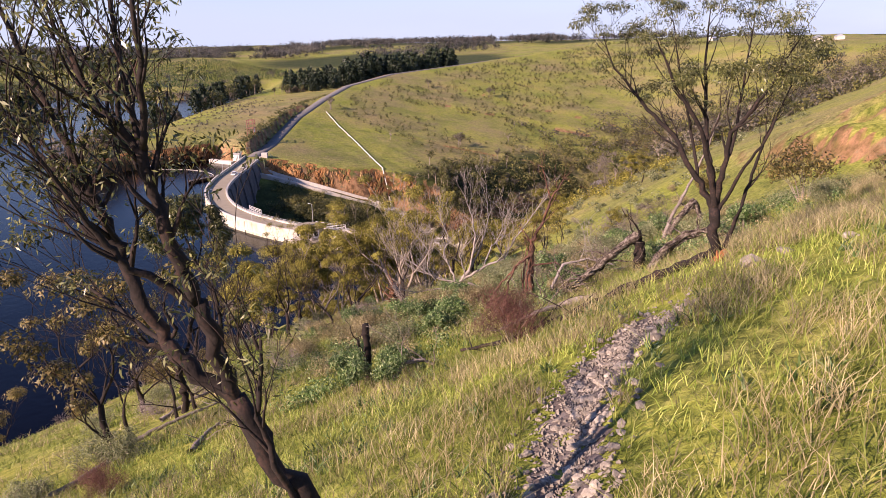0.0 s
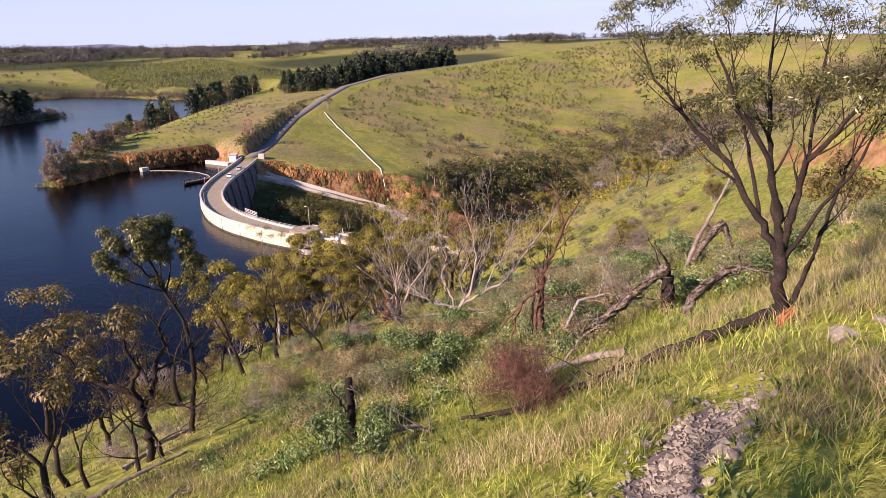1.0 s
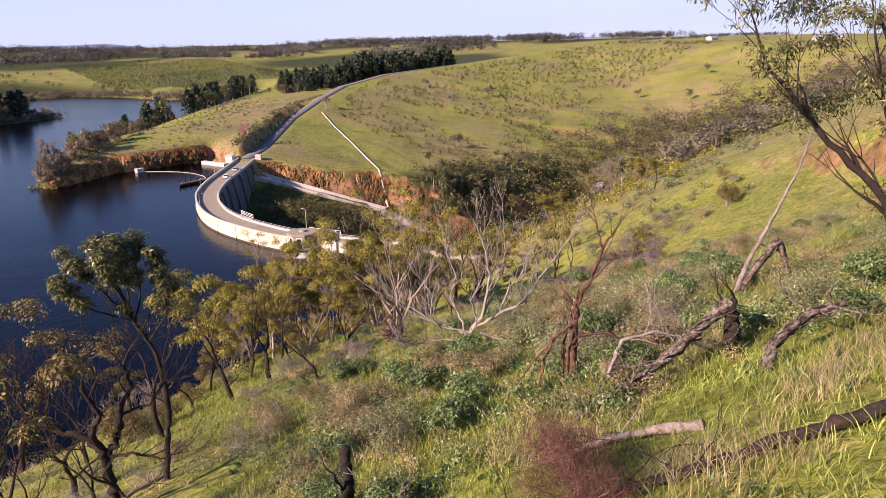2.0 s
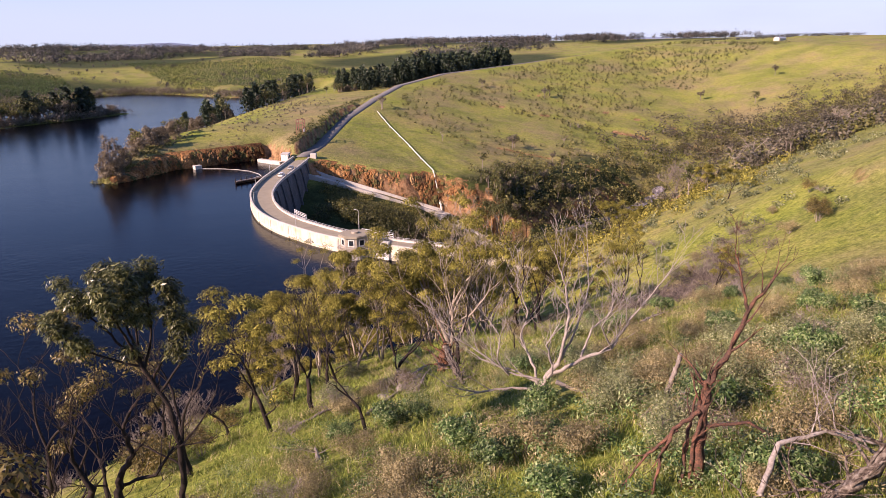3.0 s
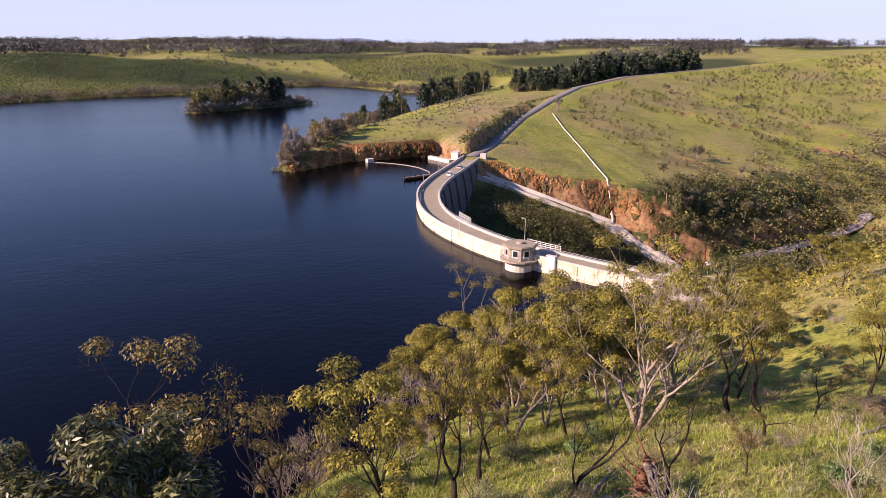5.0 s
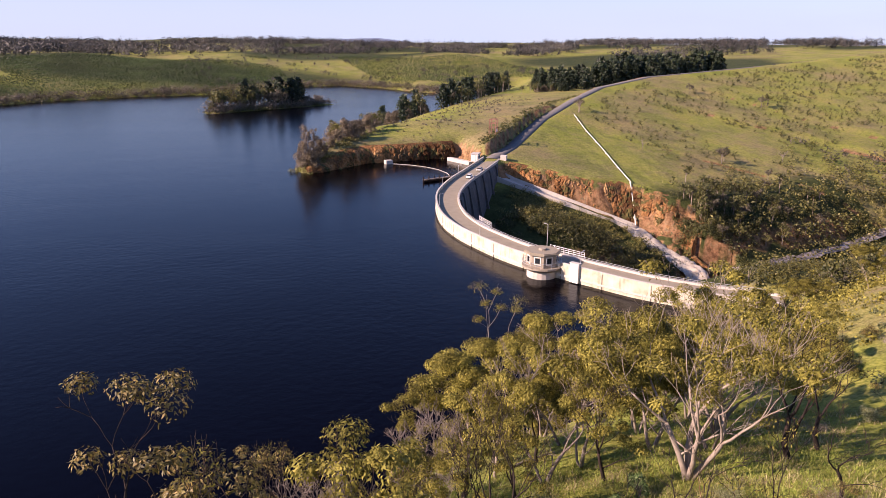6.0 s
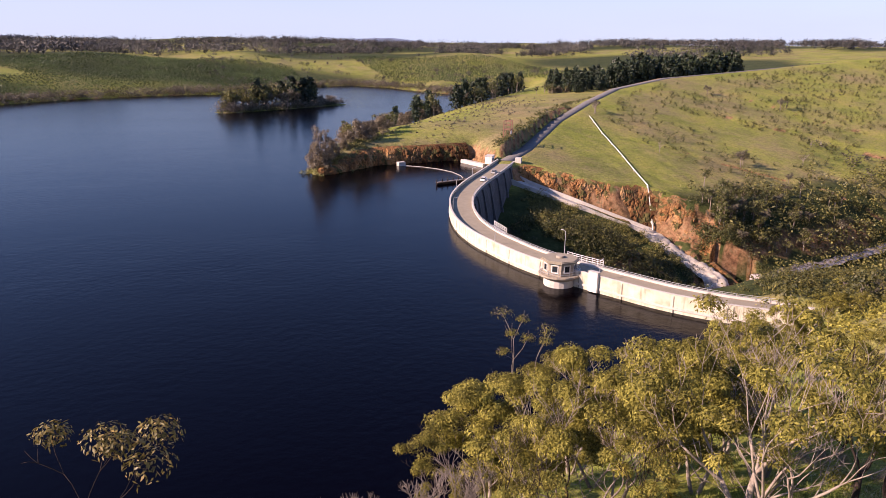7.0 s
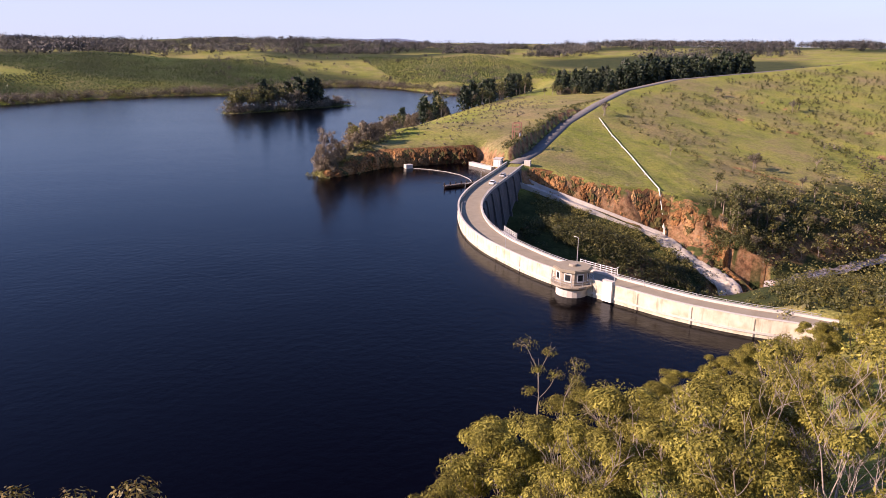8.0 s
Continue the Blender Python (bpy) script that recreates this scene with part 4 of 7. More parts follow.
# the round-crowned gum lower down the slope
gz = ground_z(-77.5, -132.4)
skeleton("gum_tree", (-77.5, -132.4, gz), [
    [(0.9, 0, -0.4, 0.13), (1.2, 0, 2.4, 0.115), (1.45, 0, 4.4, 0.10), (1.2, 0, 6.2, 0.085), (0.5, 0, 7.9, 0.07)],
    [(0.5, 0, 7.9, 0.05), (-0.3, 0.1, 8.9, 0.04), (-1.0, 0.2, 9.7, 0.028), (-1.35, 0.2, 10.1, 0.012)],
    [(0.5, 0, 7.9, 0.05), (0.1, 0.5, 9.0, 0.04), (-0.4, 0.8, 9.8, 0.028), (-0.6, 1.0, 10.4, 0.012)],
    [(0.5, 0, 7.9, 0.05), (0.3, -0.5, 9.1, 0.04), (0.1, -0.8, 10.0, 0.028), (0.0, -0.9, 10.4, 0.012)],
    [(0.6, 0, 7.6, 0.05), (0.9, 0.3, 8.9, 0.04), (0.8, 0.6, 9.9, 0.028), (0.7, 0.8, 10.5, 0.012)],
    [(0.8, 0, 7.2, 0.05), (1.4, 0.1, 8.4, 0.04), (1.6, 0.2, 9.3, 0.028), (1.6, 0.2, 10.0, 0.012)],
    [(1.0, 0, 6.8, 0.045), (1.8, -0.3, 7.9, 0.035), (2.0, -0.5, 8.8, 0.025), (2.0, -0.5, 9.3, 0.012)],
    [(0.6, 0, 7.7, 0.045), (-0.6, -0.2, 8.3, 0.035), (-1.3, -0.4, 8.9, 0.025), (-1.6, -0.5, 9.2, 0.012)],
    [(0.5, 0, 7.9, 0.04), (0.5, 0.0, 9.2, 0.03), (0.4, 0.1, 10.7, 0.012)],
    [(1.4, 0, 4.6, 0.04), (2.2, 0.2, 5.6, 0.03), (2.7, 0.3, 6.6, 0.02), (2.8, 0.4, 7.2, 0.008)],
    [(1.35, 0, 3.9, 0.04), (0.3, 0.2, 4.6, 0.03), (-0.6, 0.3, 5.1, 0.02), (-1.1, 0.3, 5.0, 0.008)],
], BARK, GUM_FRESH, 12, 28.0, 1, 4, 0.34, 0.40, 100, 0.185, "gum tree with a thin crooked dark trunk and dense round crown", leaf_from=8.3, twig=0.009).scale = (0.92, 0.92, 0.875)

# the gnarled burnt tree beside it
gx, gy = -79.0, -134.6
skeleton("dead_tree", (gx, gy, ground_z(gx, gy)), [
    [(0.15, 0, -0.3, 0.18), (0.05, 0, 0.9, 0.165), (0, 0, 1.8, 0.15), (-0.1, 0, 2.6, 0.135), (-0.6, 0.1, 3.1, 0.115), (-1.4, 0.1, 3.3, 0.095), (-2.1, 0.0, 3.8, 0.07), (-2.6, 0.1, 4.7, 0.045), (-2.4, 0.2, 5.5, 0.015)],
    [(0.05, 0, 2.3, 0.13), (0.5, 0.1, 3.1, 0.11), (0.6, 0.2, 4.0, 0.09), (1.1, 0.1, 4.8, 0.07), (1.0, 0.0, 5.7, 0.045), (1.5, 0.1, 6.5, 0.015)],
    [(0, 0, 2.5, 0.12), (-0.2, -0.3, 3.4, 0.10), (0.2, -0.5, 4.2, 0.08), (-0.2, -0.5, 5.0, 0.06), (0.1, -0.6, 6.0, 0.02)],
    [(-1.2, 0.1, 3.3, 0.06), (-1.5, -0.3, 4.1, 0.05), (-1.2, -0.5, 4.9, 0.035), (-1.6, -0.6, 5.7, 0.012)],
    [(0.6, 0.2, 3.8, 0.055), (1.5, 0.4, 4.0, 0.045), (2.0, 0.6, 4.7, 0.03), (2.6, 0.6, 4.8, 0.012)],
    [(-1.9, 0, 3.6, 0.05), (-2.8, -0.1, 3.6, 0.04), (-3.4, -0.2, 4.1, 0.025), (-3.9, -0.2, 4.0, 0.01)],
    [(0.1, 0, 2.4, 0.06), (1.0, -0.3, 2.6, 0.05), (1.9, -0.4, 2.4, 0.03), (2.5, -0.5, 2.6, 0.01)],
], BARK, None, 44, 34.0, 2, 6, 0.7, label="gnarled black burnt tree with crooked bare branches", category="dead tree", twig=0.011)

# the leaning burnt gum by the path
gz = ground_z(-85.45, -158.65)
skeleton("gum_tree", (-85.45, -158.65, gz), [
    [(0.75, 0, -0.4, 0.15), (0.4, 0, 1.0, 0.125), (0, 0, 2.0, 0.11), (-0.48, 0.05, 2.96, 0.095)],
    [(-0.48, 0.05, 2.96, 0.075), (-0.98, 0.15, 3.33, 0.07), (-1.22, 0.2, 3.78, 0.062), (-1.43, 0.25, 4.36, 0.055), (-1.6, 0.3, 4.77, 0.045), (-1.8, 0.35, 5.3, 0.035), (-2.0, 0.4, 5.76, 0.026), (-2.4, 0.5, 6.9, 0.012)],
    [(-0.46, 0.05, 2.9, 0.075), (-0.64, -0.1, 3.82, 0.068), (-0.75, -0.15, 4.24, 0.062), (-0.85, -0.2, 4.73, 0.055), (-0.93, -0.2, 5.27, 0.045), (-1.26, -0.15, 5.64, 0.032), (-1.39, -0.1, 5.9, 0.024), (-1.6, -0.1, 6.5, 0.012)],
    [(-0.93, -0.2, 5.27, 0.035), (-0.85, -0.3, 5.47, 0.03), (-0.77, -0.4, 5.97, 0.024), (-0.75, -0.5, 6.9, 0.012)],
    [(-0.93, -0.2, 5.27, 0.03), (-1.1, 0, 6.13, 0.02), (-1.15, 0.1, 6.9, 0.01)],
    [(-1.43, 0.25, 4.36, 0.035), (-1.76, 0.5, 4.8, 0.028), (-2.4, 0.8, 5.27, 0.02), (-2.62, 1.0, 5.5, 0.012)],
    [(-0.7, -0.12, 4.0, 0.04), (-1.08, -0.3, 4.3, 0.032), (-1.22, -0.4, 4.56, 0.028), (-1.5, -0.5, 5.1, 0.02), (-1.7, -0.6, 5.6, 0.012)],
    [(0.1, 0, 1.6, 0.04), (-0.1, -0.2, 2.4, 0.034), (-0.2, -0.25, 2.9, 0.026), (-0.1, -0.3, 3.7, 0.012)],
    [(-0.98, 0.15, 3.33, 0.03), (-1.6, 0.6, 3.6, 0.022), (-2.2, 0.9, 3.9, 0.014)],
], BARK, GUM_FRESH, 5, 38.0, 2, 5, 0.6, 0.17, 11, 0.075, "leaning burnt gum tree with red-black bark and sparse leaves", twig=0.007)

# the spreading gum with the torn base
gx, gy = -72.4, -155.3
gz = ground_z(gx, gy)
skeleton("gum_tree", (gx, gy, gz), [
    [(0.05, 0, -0.3, 0.17), (0, 0, 0.7, 0.13), (-0.04, 0, 1.46, 0.125)],
    [(-0.04, 0, 1.4, 0.085), (-0.5, 0.1, 2.2, 0.07), (-1.16, 0.2, 3.27, 0.055), (-1.94, 0.3, 4.05, 0.04), (-2.7, 0.4, 4.9, 0.025), (-3.0, 0.4, 5.7, 0.012)],
    [(-0.04, 0, 1.46, 0.08), (-0.25, -0.3, 2.5, 0.065), (-0.55, -0.6, 3.5, 0.05), (-1.2, -0.9, 4.5, 0.035), (-1.7, -1.0, 5.6, 0.014)],
    [(-0.04, 0, 1.5, 0.08), (-0.3, 0.3, 2.93, 0.06), (-0.42, 0.5, 4.0, 0.045), (-0.5, 0.7, 5.2, 0.028), (-0.45, 0.8, 6.3, 0.012)],
    [(0, 0, 1.5, 0.085), (0.06, -0.2, 2.3, 0.07), (0.15, -0.4, 3.4, 0.052), (0.6, -0.5, 4.0, 0.04), (1.0, -0.6, 4.7, 0.03), (1.45, -0.6, 5.7, 0.012)],
    [(0.06, 0.2, 2.2, 0.05), (0.35, 0.5, 3.2, 0.04), (0.45, 0.8, 4.4, 0.03), (0.6, 1.0, 6.0, 0.012)],
    [(-0.5, 0.1, 2.2, 0.045), (-0.7, 0.6, 3.3, 0.035), (-1.0, 0.9, 4.4, 0.026), (-1.3, 1.2, 6.0, 0.012)],
    [(0.2, 0.1, 0.1, 0.07), (0.5, 0.1, 1.2, 0.05), (0.74, 0.2, 2.07, 0.04), (1.0, 0.3, 3.2, 0.028), (1.4, 0.3, 4.1, 0.012)],
    [(0.02, 0, 1.3, 0.05), (0.45, -0.3, 2.4, 0.04), (0.9, -0.7, 3.3, 0.03), (1.3, -0.9, 4.6, 0.012)],
], BARK, GUM_FRESH, 8, 55.0, 2, 3, 0.75, 0.30, 58, 0.09, "spreading gum tree with dark limbs and an orange torn base", leaf_from=3.9, twig=0.008).scale = (0.95, 0.95, 0.95)
r7 = random.Random(3)
torn = tagged(new("torn_stump"), "splintered orange raw wood of a torn stump", "stump")
torn.matrix_world = Matrix.Translation((gx - 0.15, gy - 0.12, gz)) @ Matrix.Rotation(0.25, 4, "X")
for k in range(20):
    a = r7.uniform(-2.6, 0.6)
    bm = bmesh.new()
    h = r7.uniform(0.16, 0.5)
    bmesh.ops.create_cone(bm, cap_ends=True, segments=5, radius1=r7.uniform(0.03, 0.07), radius2=0.012, depth=h, matrix=Matrix.Translation((0.15 * math.cos(a), 0.15 * math.sin(a), 0.06 + h * 0.4)) @ Matrix.Rotation(r7.uniform(-0.5, 0.5), 4, "X") @ Matrix.Rotation(r7.uniform(-0.3, 0.3), 4, "Y"))
    part("splinter", bm, REDBARK, torn)


def log(name, pts, r0, r1, material, label, seed=1, roots=0, category="log"):
    """A fallen trunk along points of (x, y, height over the ground)."""
    rng = random.Random(seed)
    W = [Vector((x, y, ground_z(x, y) + h)) for x, y, h in pts]
    fine = []
    for a, b in zip(W, W[1:]):
        for k in range(9):
            fine.append(a.lerp(b, k / 9) + Vector((rng.uniform(-1, 1), rng.uniform(-1, 1), rng.uniform(-1, 1))) * r0 * 0.22)
    fine.append(W[-1])
    V, F = [], []
    n = len(fine)
    tube(V, F, fine, [(r0 + (r1 - r0) * i / (n - 1)) * rng.uniform(0.9, 1.1) for i in range(n)], 12, 0.24)
    if r0 > 0.12:
        # split strands along the trunk
        for k in range(8):
            a0, tw, wide = rng.uniform(0, 6.28), rng.uniform(-2.5, 2.5), rng.uniform(0.75, 1.25)
            i0, i1 = rng.randrange(0, n // 3), n - rng.randrange(1, n // 4 + 2)
            line = []
            for i in range(i0, i1):
                a = a0 + tw * i / n
                line.append(fine[i] + Vector((math.cos(a) * 0.7, math.cos(a) * -0.5, math.sin(a))) * r0 * wide + Vector((rng.uniform(-1, 1), rng.uniform(-1, 1), rng.uniform(-1, 1))) * r0 * 0.16)
            m = len(line)
            tube(V, F, line, [r0 * (0.32 - 0.2 * abs(2 * i / m - 1)) for i in range(m)], 6, 0.3)
    out, tips = [], []
    for k in range(roots):
        q = fine[rng.randrange(max(1, n // 3), n)]
        d = Vector((rng.uniform(-1, 1), rng.uniform(-1, 1), rng.uniform(-0.5, 0.8))).normalized()
        grow(rng, q, d, rng.uniform(0.5, 1.0), r1 * 0.6, 2, out, tips, 0.35, 0.0, (1, 2, 2), 0.5)
    for p2, rads, dep in out:
        tube(V, F, p2, [max(x, 0.006) for x in rads], 5)
    return tagged(mesh_ob(name, V, F, material, smooth=True), label, category)


log("fallen_log", [(-72.5, -155.3, 0.25), (-73.4, -154.3, 0.2), (-74.2, -153.1, 0.12), (-75.2, -151.2, 0.1), (-75.9, -149.9, 0.3)], 0.12, 0.04, BARK, "fallen burnt trunk lying in the grass below its stump", 2, 6)
log("fallen_log", [(-67.0, -149.3, 1.5), (-68.2, -149.0, 1.0), (-69.5, -148.6, 0.45), (-71.4, -148.0, 0.12)], 0.15, 0.07, SPLITWOOD, "big weathered fallen trunk propped on its roots", 3, 26)
log("stump", [(-67.1, -149.5, -0.2), (-67.0, -149.4, 0.8), (-67.05, -149.3, 1.55)], 0.2, 0.13, BARK, "charred upright stump standing among shrubs", 4, 2, "stump")
log("fallen_branch", [(-69.4, -147.4, 0.5), (-68.6, -147.2, 1.2), (-67.6, -147.6, 1.1), (-66.8, -148.2, 0.5)], 0.06, 0.025, BLEACHED, "pale arched dead branch over the grass", 5, 4, "branch")
log("fallen_log", [(-69.2, -151.4, 0.1), (-68.5, -151.2, 0.6), (-67.6, -151.5, 1.0), (-66.9, -152.0, 0.9)], 0.13, 0.06, SPLITWOOD, "weathered arched dead trunk with peeling bark", 6, 6)
log("stump", [(-60.8, -146.2, -0.1), (-60.4, -146.6, 0.9), (-59.6, -146.9, 1.6), (-59.2, -147.2, 0.3)], 0.13, 0.08, SPLITWOOD, "bent charred stump shaped like an arch", 7, 3, "stump")
log("dead_tree", [(-60.6, -146.0, 0), (-60.2, -146.3, 1.3), (-59.4, -146.6, 2.6), (-58.9, -147.0, 4.0), (-58.6, -147.2, 5.2)], 0.09, 0.02, DEADWOOD, "thin bare white dead trunk leaning over the shrubs", 8, 3, "dead tree")
log("post", [(-76.6, -146.0, -0.2), (-76.58, -146.02, 0.9), (-76.6, -146.0, 2.0)], 0.12, 0.1, BARK, "short charred upright trunk standing in shrubs", 9, 1, "stump")
log("fallen_branch", [(-77.2, -148.4, 0.15), (-76.8, -148.3, 0.55), (-76.2, -148.5, 0.4), (-76.0, -148.8, 0.1)], 0.07, 0.04, DEADWOOD, "curved pale root lying on the grass", 10, 4, "branch")
log("fallen_branch", [(-63.4, -140.7, -0.1), (-63.2, -140.8, 0.7), (-63.0, -140.9, 1.4)], 0.09, 0.07, DEADWOOD, "short pale broken stick standing upright", 11, 0, "branch")
for k, (x, y, a, L) in enumerate(((-62.7, -122.8, 0.5, 6), (-65.6, -119.8, 0.2, 5), (-60.0, -121.5, 0.9, 5), (-78, -133, 0.4, 4), (-80.5, -137, 0.1, 4.5), (-84, -140, 0.6, 4), (-70, -128.5, 1.2, 3), (-52.8, -97.8, 0.3, 4), (-58, -118, 0.7, 4), (-42, -120, 0.2, 5), (-34, -117, 0.4, 6), (-31, -114, 0.1, 6), (-26, -112, 0.6, 5), (-38, -118, 1.0, 4), (-81, -143, 0.9, 3), (-73, -150.5, 2.0, 3), (-48, -128, 0.3, 3.5), (-20, -108, 0.5, 5))):
    c, s2 = math.cos(a), math.sin(a)
    log("fallen_branch", [(x - c * L / 2, y - s2 * L / 2, 0.1), (x, y, 0.22), (x + c * L / 2, y + s2 * L / 2, 0.15)], 0.11, 0.04, DEADWOOD, "weathered grey log lying on the slope", 30 + k, 5, "branch")

log("uprooted_tree", [(-58.0, -121.0, 1.6), (-58.8, -122.5, 1.0), (-60.0, -124.8, 0.5), (-61.2, -127.0, 0.2)], 0.16, 0.06, SPLITWOOD, "uprooted bleached trunk with splayed bare branches", 71, 22, "log")
log("root_plate", [(-58.4, -121.2, -0.1), (-58.1, -121.0, 0.9), (-57.9, -120.8, 1.9)], 0.34, 0.16, simple("rusty_earth", [(0.2, (0.06, 0.03, 0.02)), (0.5, (0.16, 0.075, 0.04)), (0.8, (0.28, 0.15, 0.08))], 3.0, 0.95, 0.05), "torn-up red-brown root plate of a fallen tree", 72, 10, "stump")

# the white dead tree, and the tall one with the red base
gz = ground_z(-63.9, -135.3)
skeleton("dead_tree", (-63.9, -135.3, gz), [
    [(0, 0, -0.3, 0.117), (0.2, 0, 0.8, 0.094), (0.9, 0, 1.9, 0.070), (1.2, 0.1, 3.5, 0.047), (1.0, 0.1, 4.7, 0.031), (0.6, 0.2, 5.9, 0.012)],
    [(0.4, 0, 1.1, 0.078), (1.6, -0.2, 1.9, 0.062), (2.7, -0.3, 2.3, 0.055), (3.3, -0.4, 3.5, 0.039), (4.1, -0.5, 4.6, 0.027), (4.7, -0.5, 5.5, 0.012)],
    [(0.8, 0, 1.6, 0.055), (1.6, 0.4, 3.0, 0.039), (2.0, 0.6, 4.5, 0.027), (1.9, 0.8, 6.3, 0.009)],
    [(0.3, 0.1, 0.9, 0.055), (-1.0, 0.3, 1.2, 0.039), (-2.4, 0.5, 2.2, 0.027), (-3.4, 0.6, 2.8, 0.009)],
    [(0.3, 0.1, 0.7, 0.055), (-0.6, 0.5, 1.1, 0.039), (-2.0, 0.9, 1.5, 0.023), (-3.2, 1.2, 2.4, 0.009)],
    [(0.7, -0.2, 1.0, 0.078), (2.2, -0.6, 0.5, 0.062), (3.6, -1.0, 0.15, 0.039)],
    [(2.7, -0.3, 2.3, 0.039), (2.2, -0.8, 3.4, 0.027), (2.6, -1.0, 4.6, 0.009)],
    [(0.1, 0, 0.3, 0.07), (0.0, 0.4, 1.3, 0.055), (-0.5, 0.8, 2.4, 0.04), (-0.2, 1.0, 3.4, 0.03), (-0.6, 1.2, 4.4, 0.012)],
    [(0.2, 0, 0.7, 0.06), (0.5, -0.6, 1.7, 0.045), (0.2, -0.9, 2.8, 0.035), (0.6, -1.2, 3.9, 0.012)],
    [(-1.0, 0.3, 1.1, 0.04), (-1.5, 0.0, 1.9, 0.03), (-1.4, -0.2, 2.9, 0.02), (-1.8, -0.3, 3.6, 0.01)],
    [(1.6, -0.2, 1.9, 0.05), (2.1, 0.3, 2.9, 0.035), (2.9, 0.6, 3.4, 0.025), (3.0, 0.8, 4.4, 0.01)],
    [(0.3, 0.2, 0.4, 0.06), (-0.9, 0.2, 0.6, 0.05), (-2.2, 0.1, 0.5, 0.035), (-3.4, 0.0, 0.9, 0.015)],
], BLEACHED, None, 4, 33.0, 2, 6, 0.75, label="wide-spreading bleached dead tree with bare white limbs", category="dead tree", twig=0.012)
gx, gy = -68.5, -145.4
gz = ground_z(gx, gy)
skeleton("dead_tree", (gx, gy, gz), [
    [(0, 0, -0.3, 0.13), (0.03, 0, 1.2, 0.10), (0.08, 0, 2.2, 0.09), (0.1, 0, 2.7, 0.03)],
    [(0.1, 0.05, -0.2, 0.06), (0.12, 0.05, 1.2, 0.055), (0.0, 0.08, 2.0, 0.05), (0.06, 0.05, 2.5, 0.015)],
    [(-0.08, -0.06, -0.2, 0.05), (-0.12, -0.05, 1.0, 0.045), (0.02, -0.06, 1.9, 0.04), (0.1, -0.06, 2.3, 0.012)],
    [(0.1, 0, 2.5, 0.07), (0.5, 0.1, 3.2, 0.06), (0.85, 0.1, 4.2, 0.045), (1.3, 0.1, 4.9, 0.02)],
    [(0.8, 0.1, 4.1, 0.035), (0.6, 0.1, 4.8, 0.025), (0.45, 0.2, 5.4, 0.01)],
    [(-0.05, -0.1, 1.9, 0.05), (-0.6, -0.2, 1.5, 0.045), (-0.85, -0.3, 0.9, 0.04), (-1.0, -0.4, 0.0, 0.025)],
    [(-0.5, -0.2, 1.5, 0.035), (-1.1, -0.2, 0.9, 0.03), (-1.6, -0.2, 0.1, 0.015)],
    [(-0.25, 0.1, -0.2, 0.05), (-0.2, 0.1, 1.3, 0.04), (-0.1, 0.05, 2.2, 0.02)],
    [(0.1, 0, 1.5, 0.04), (1.0, 0, 1.6, 0.035), (1.8, 0, 1.1, 0.03), (2.2, 0, 0.8, 0.012)],
], simple("scorched_red_bark", [(0.25, (0.02, 0.014, 0.012)), (0.5, (0.09, 0.05, 0.036)), (0.8, (0.36, 0.15, 0.08))], 5.0, 0.95, 0.08), None, 6, 39.0, 1, 2, 0.6, label="broken dead tree with scorched red-brown trunk", category="dead tree", twig=0.01)


# ---- shrubs ----
def shrub(name, seed, w, h, leaf, n, size, label, wide=0.35, stems=9):
    rs = np.random.RandomState(seed)
    rng = random.Random(seed)
    root = new(name)
    V, F = [], []
    C, R = [], []
    for k in range(stems):
        a, rr = rng.uniform(0, 6.28), rng.uniform(0.1, 0.42) * w
        t = Vector((math.cos(a) * rr, math.sin(a) * rr, h * rng.uniform(0.45, 0.85)))
        tube(V, F, [Vector((t.x * 0.15, t.y * 0.15, -0.1)), t * 0.5 + Vector((0, 0, 0.05)), t], [0.02, 0.014, 0.007], 4)
        C.append(t)
        R.append(rng.uniform(0.16, 0.28) * w)
    mesh_ob("stalk", V, F, GREYBARK, root)
    quads("foliage", cloud(rs, C, R, n, size, 0.9, -0.5, wide, 0.4), leaf, root)
    return tagged(root, label, "shrub", "shrubs on the near hillside")


S = {
    "green": shrub("shrub", 1, 1.6, 1.2, SHRUB, 330, 0.11, "leafy bright green shrub with pale tips"),
    "green_b": shrub("shrub", 2, 1.2, 1.0, SHRUB, 320, 0.10, "upright grey-green leafy shrub"),
    "dry": shrub("shrub", 3, 1.9, 0.9, SHRUB_DRY, 480, 0.065, "low straw-coloured dry shrub"),
    "dry_b": shrub("shrub", 4, 1.5, 0.8, SHRUB_DRY, 440, 0.062, "rounded dry yellow-brown shrub"),
    "grey": shrub("shrub", 5, 1.8, 0.9, SHRUB_GREY, 460, 0.07, "soft grey-green mounded shrub"),
    "twig": shrub("shrub", 6, 2.2, 0.7, leaf_mat("dead_twigs", (0.12, 0.09, 0.08), (0.24, 0.19, 0.17), (0.38, 0.32, 0.29), 0.9), 130, 0.22, "tangle of dead grey-brown twigs", 0.05),
    "red": shrub("shrub", 7, 2.2, 1.3, REDTWIG, 620, 0.22, "dead red-brown bush of fine twigs", 0.028, 12),
    "bush": shrub("shrub", 8, 2.6, 2.0, GUM_BROWN, 200, 0.15, "tall loose brown-green leafy bush"),
}
SU = set()


def put_shrub(kind, x, y, s=1.0, rz=0.0):
    m = stand(x, y, rz, s)
    ob = S[kind]
    if kind in SU:
        ob = copy_thing(ob, m)
        ob.scale = m.to_scale()
    else:
        SU.add(kind)
        ob.matrix_world = m


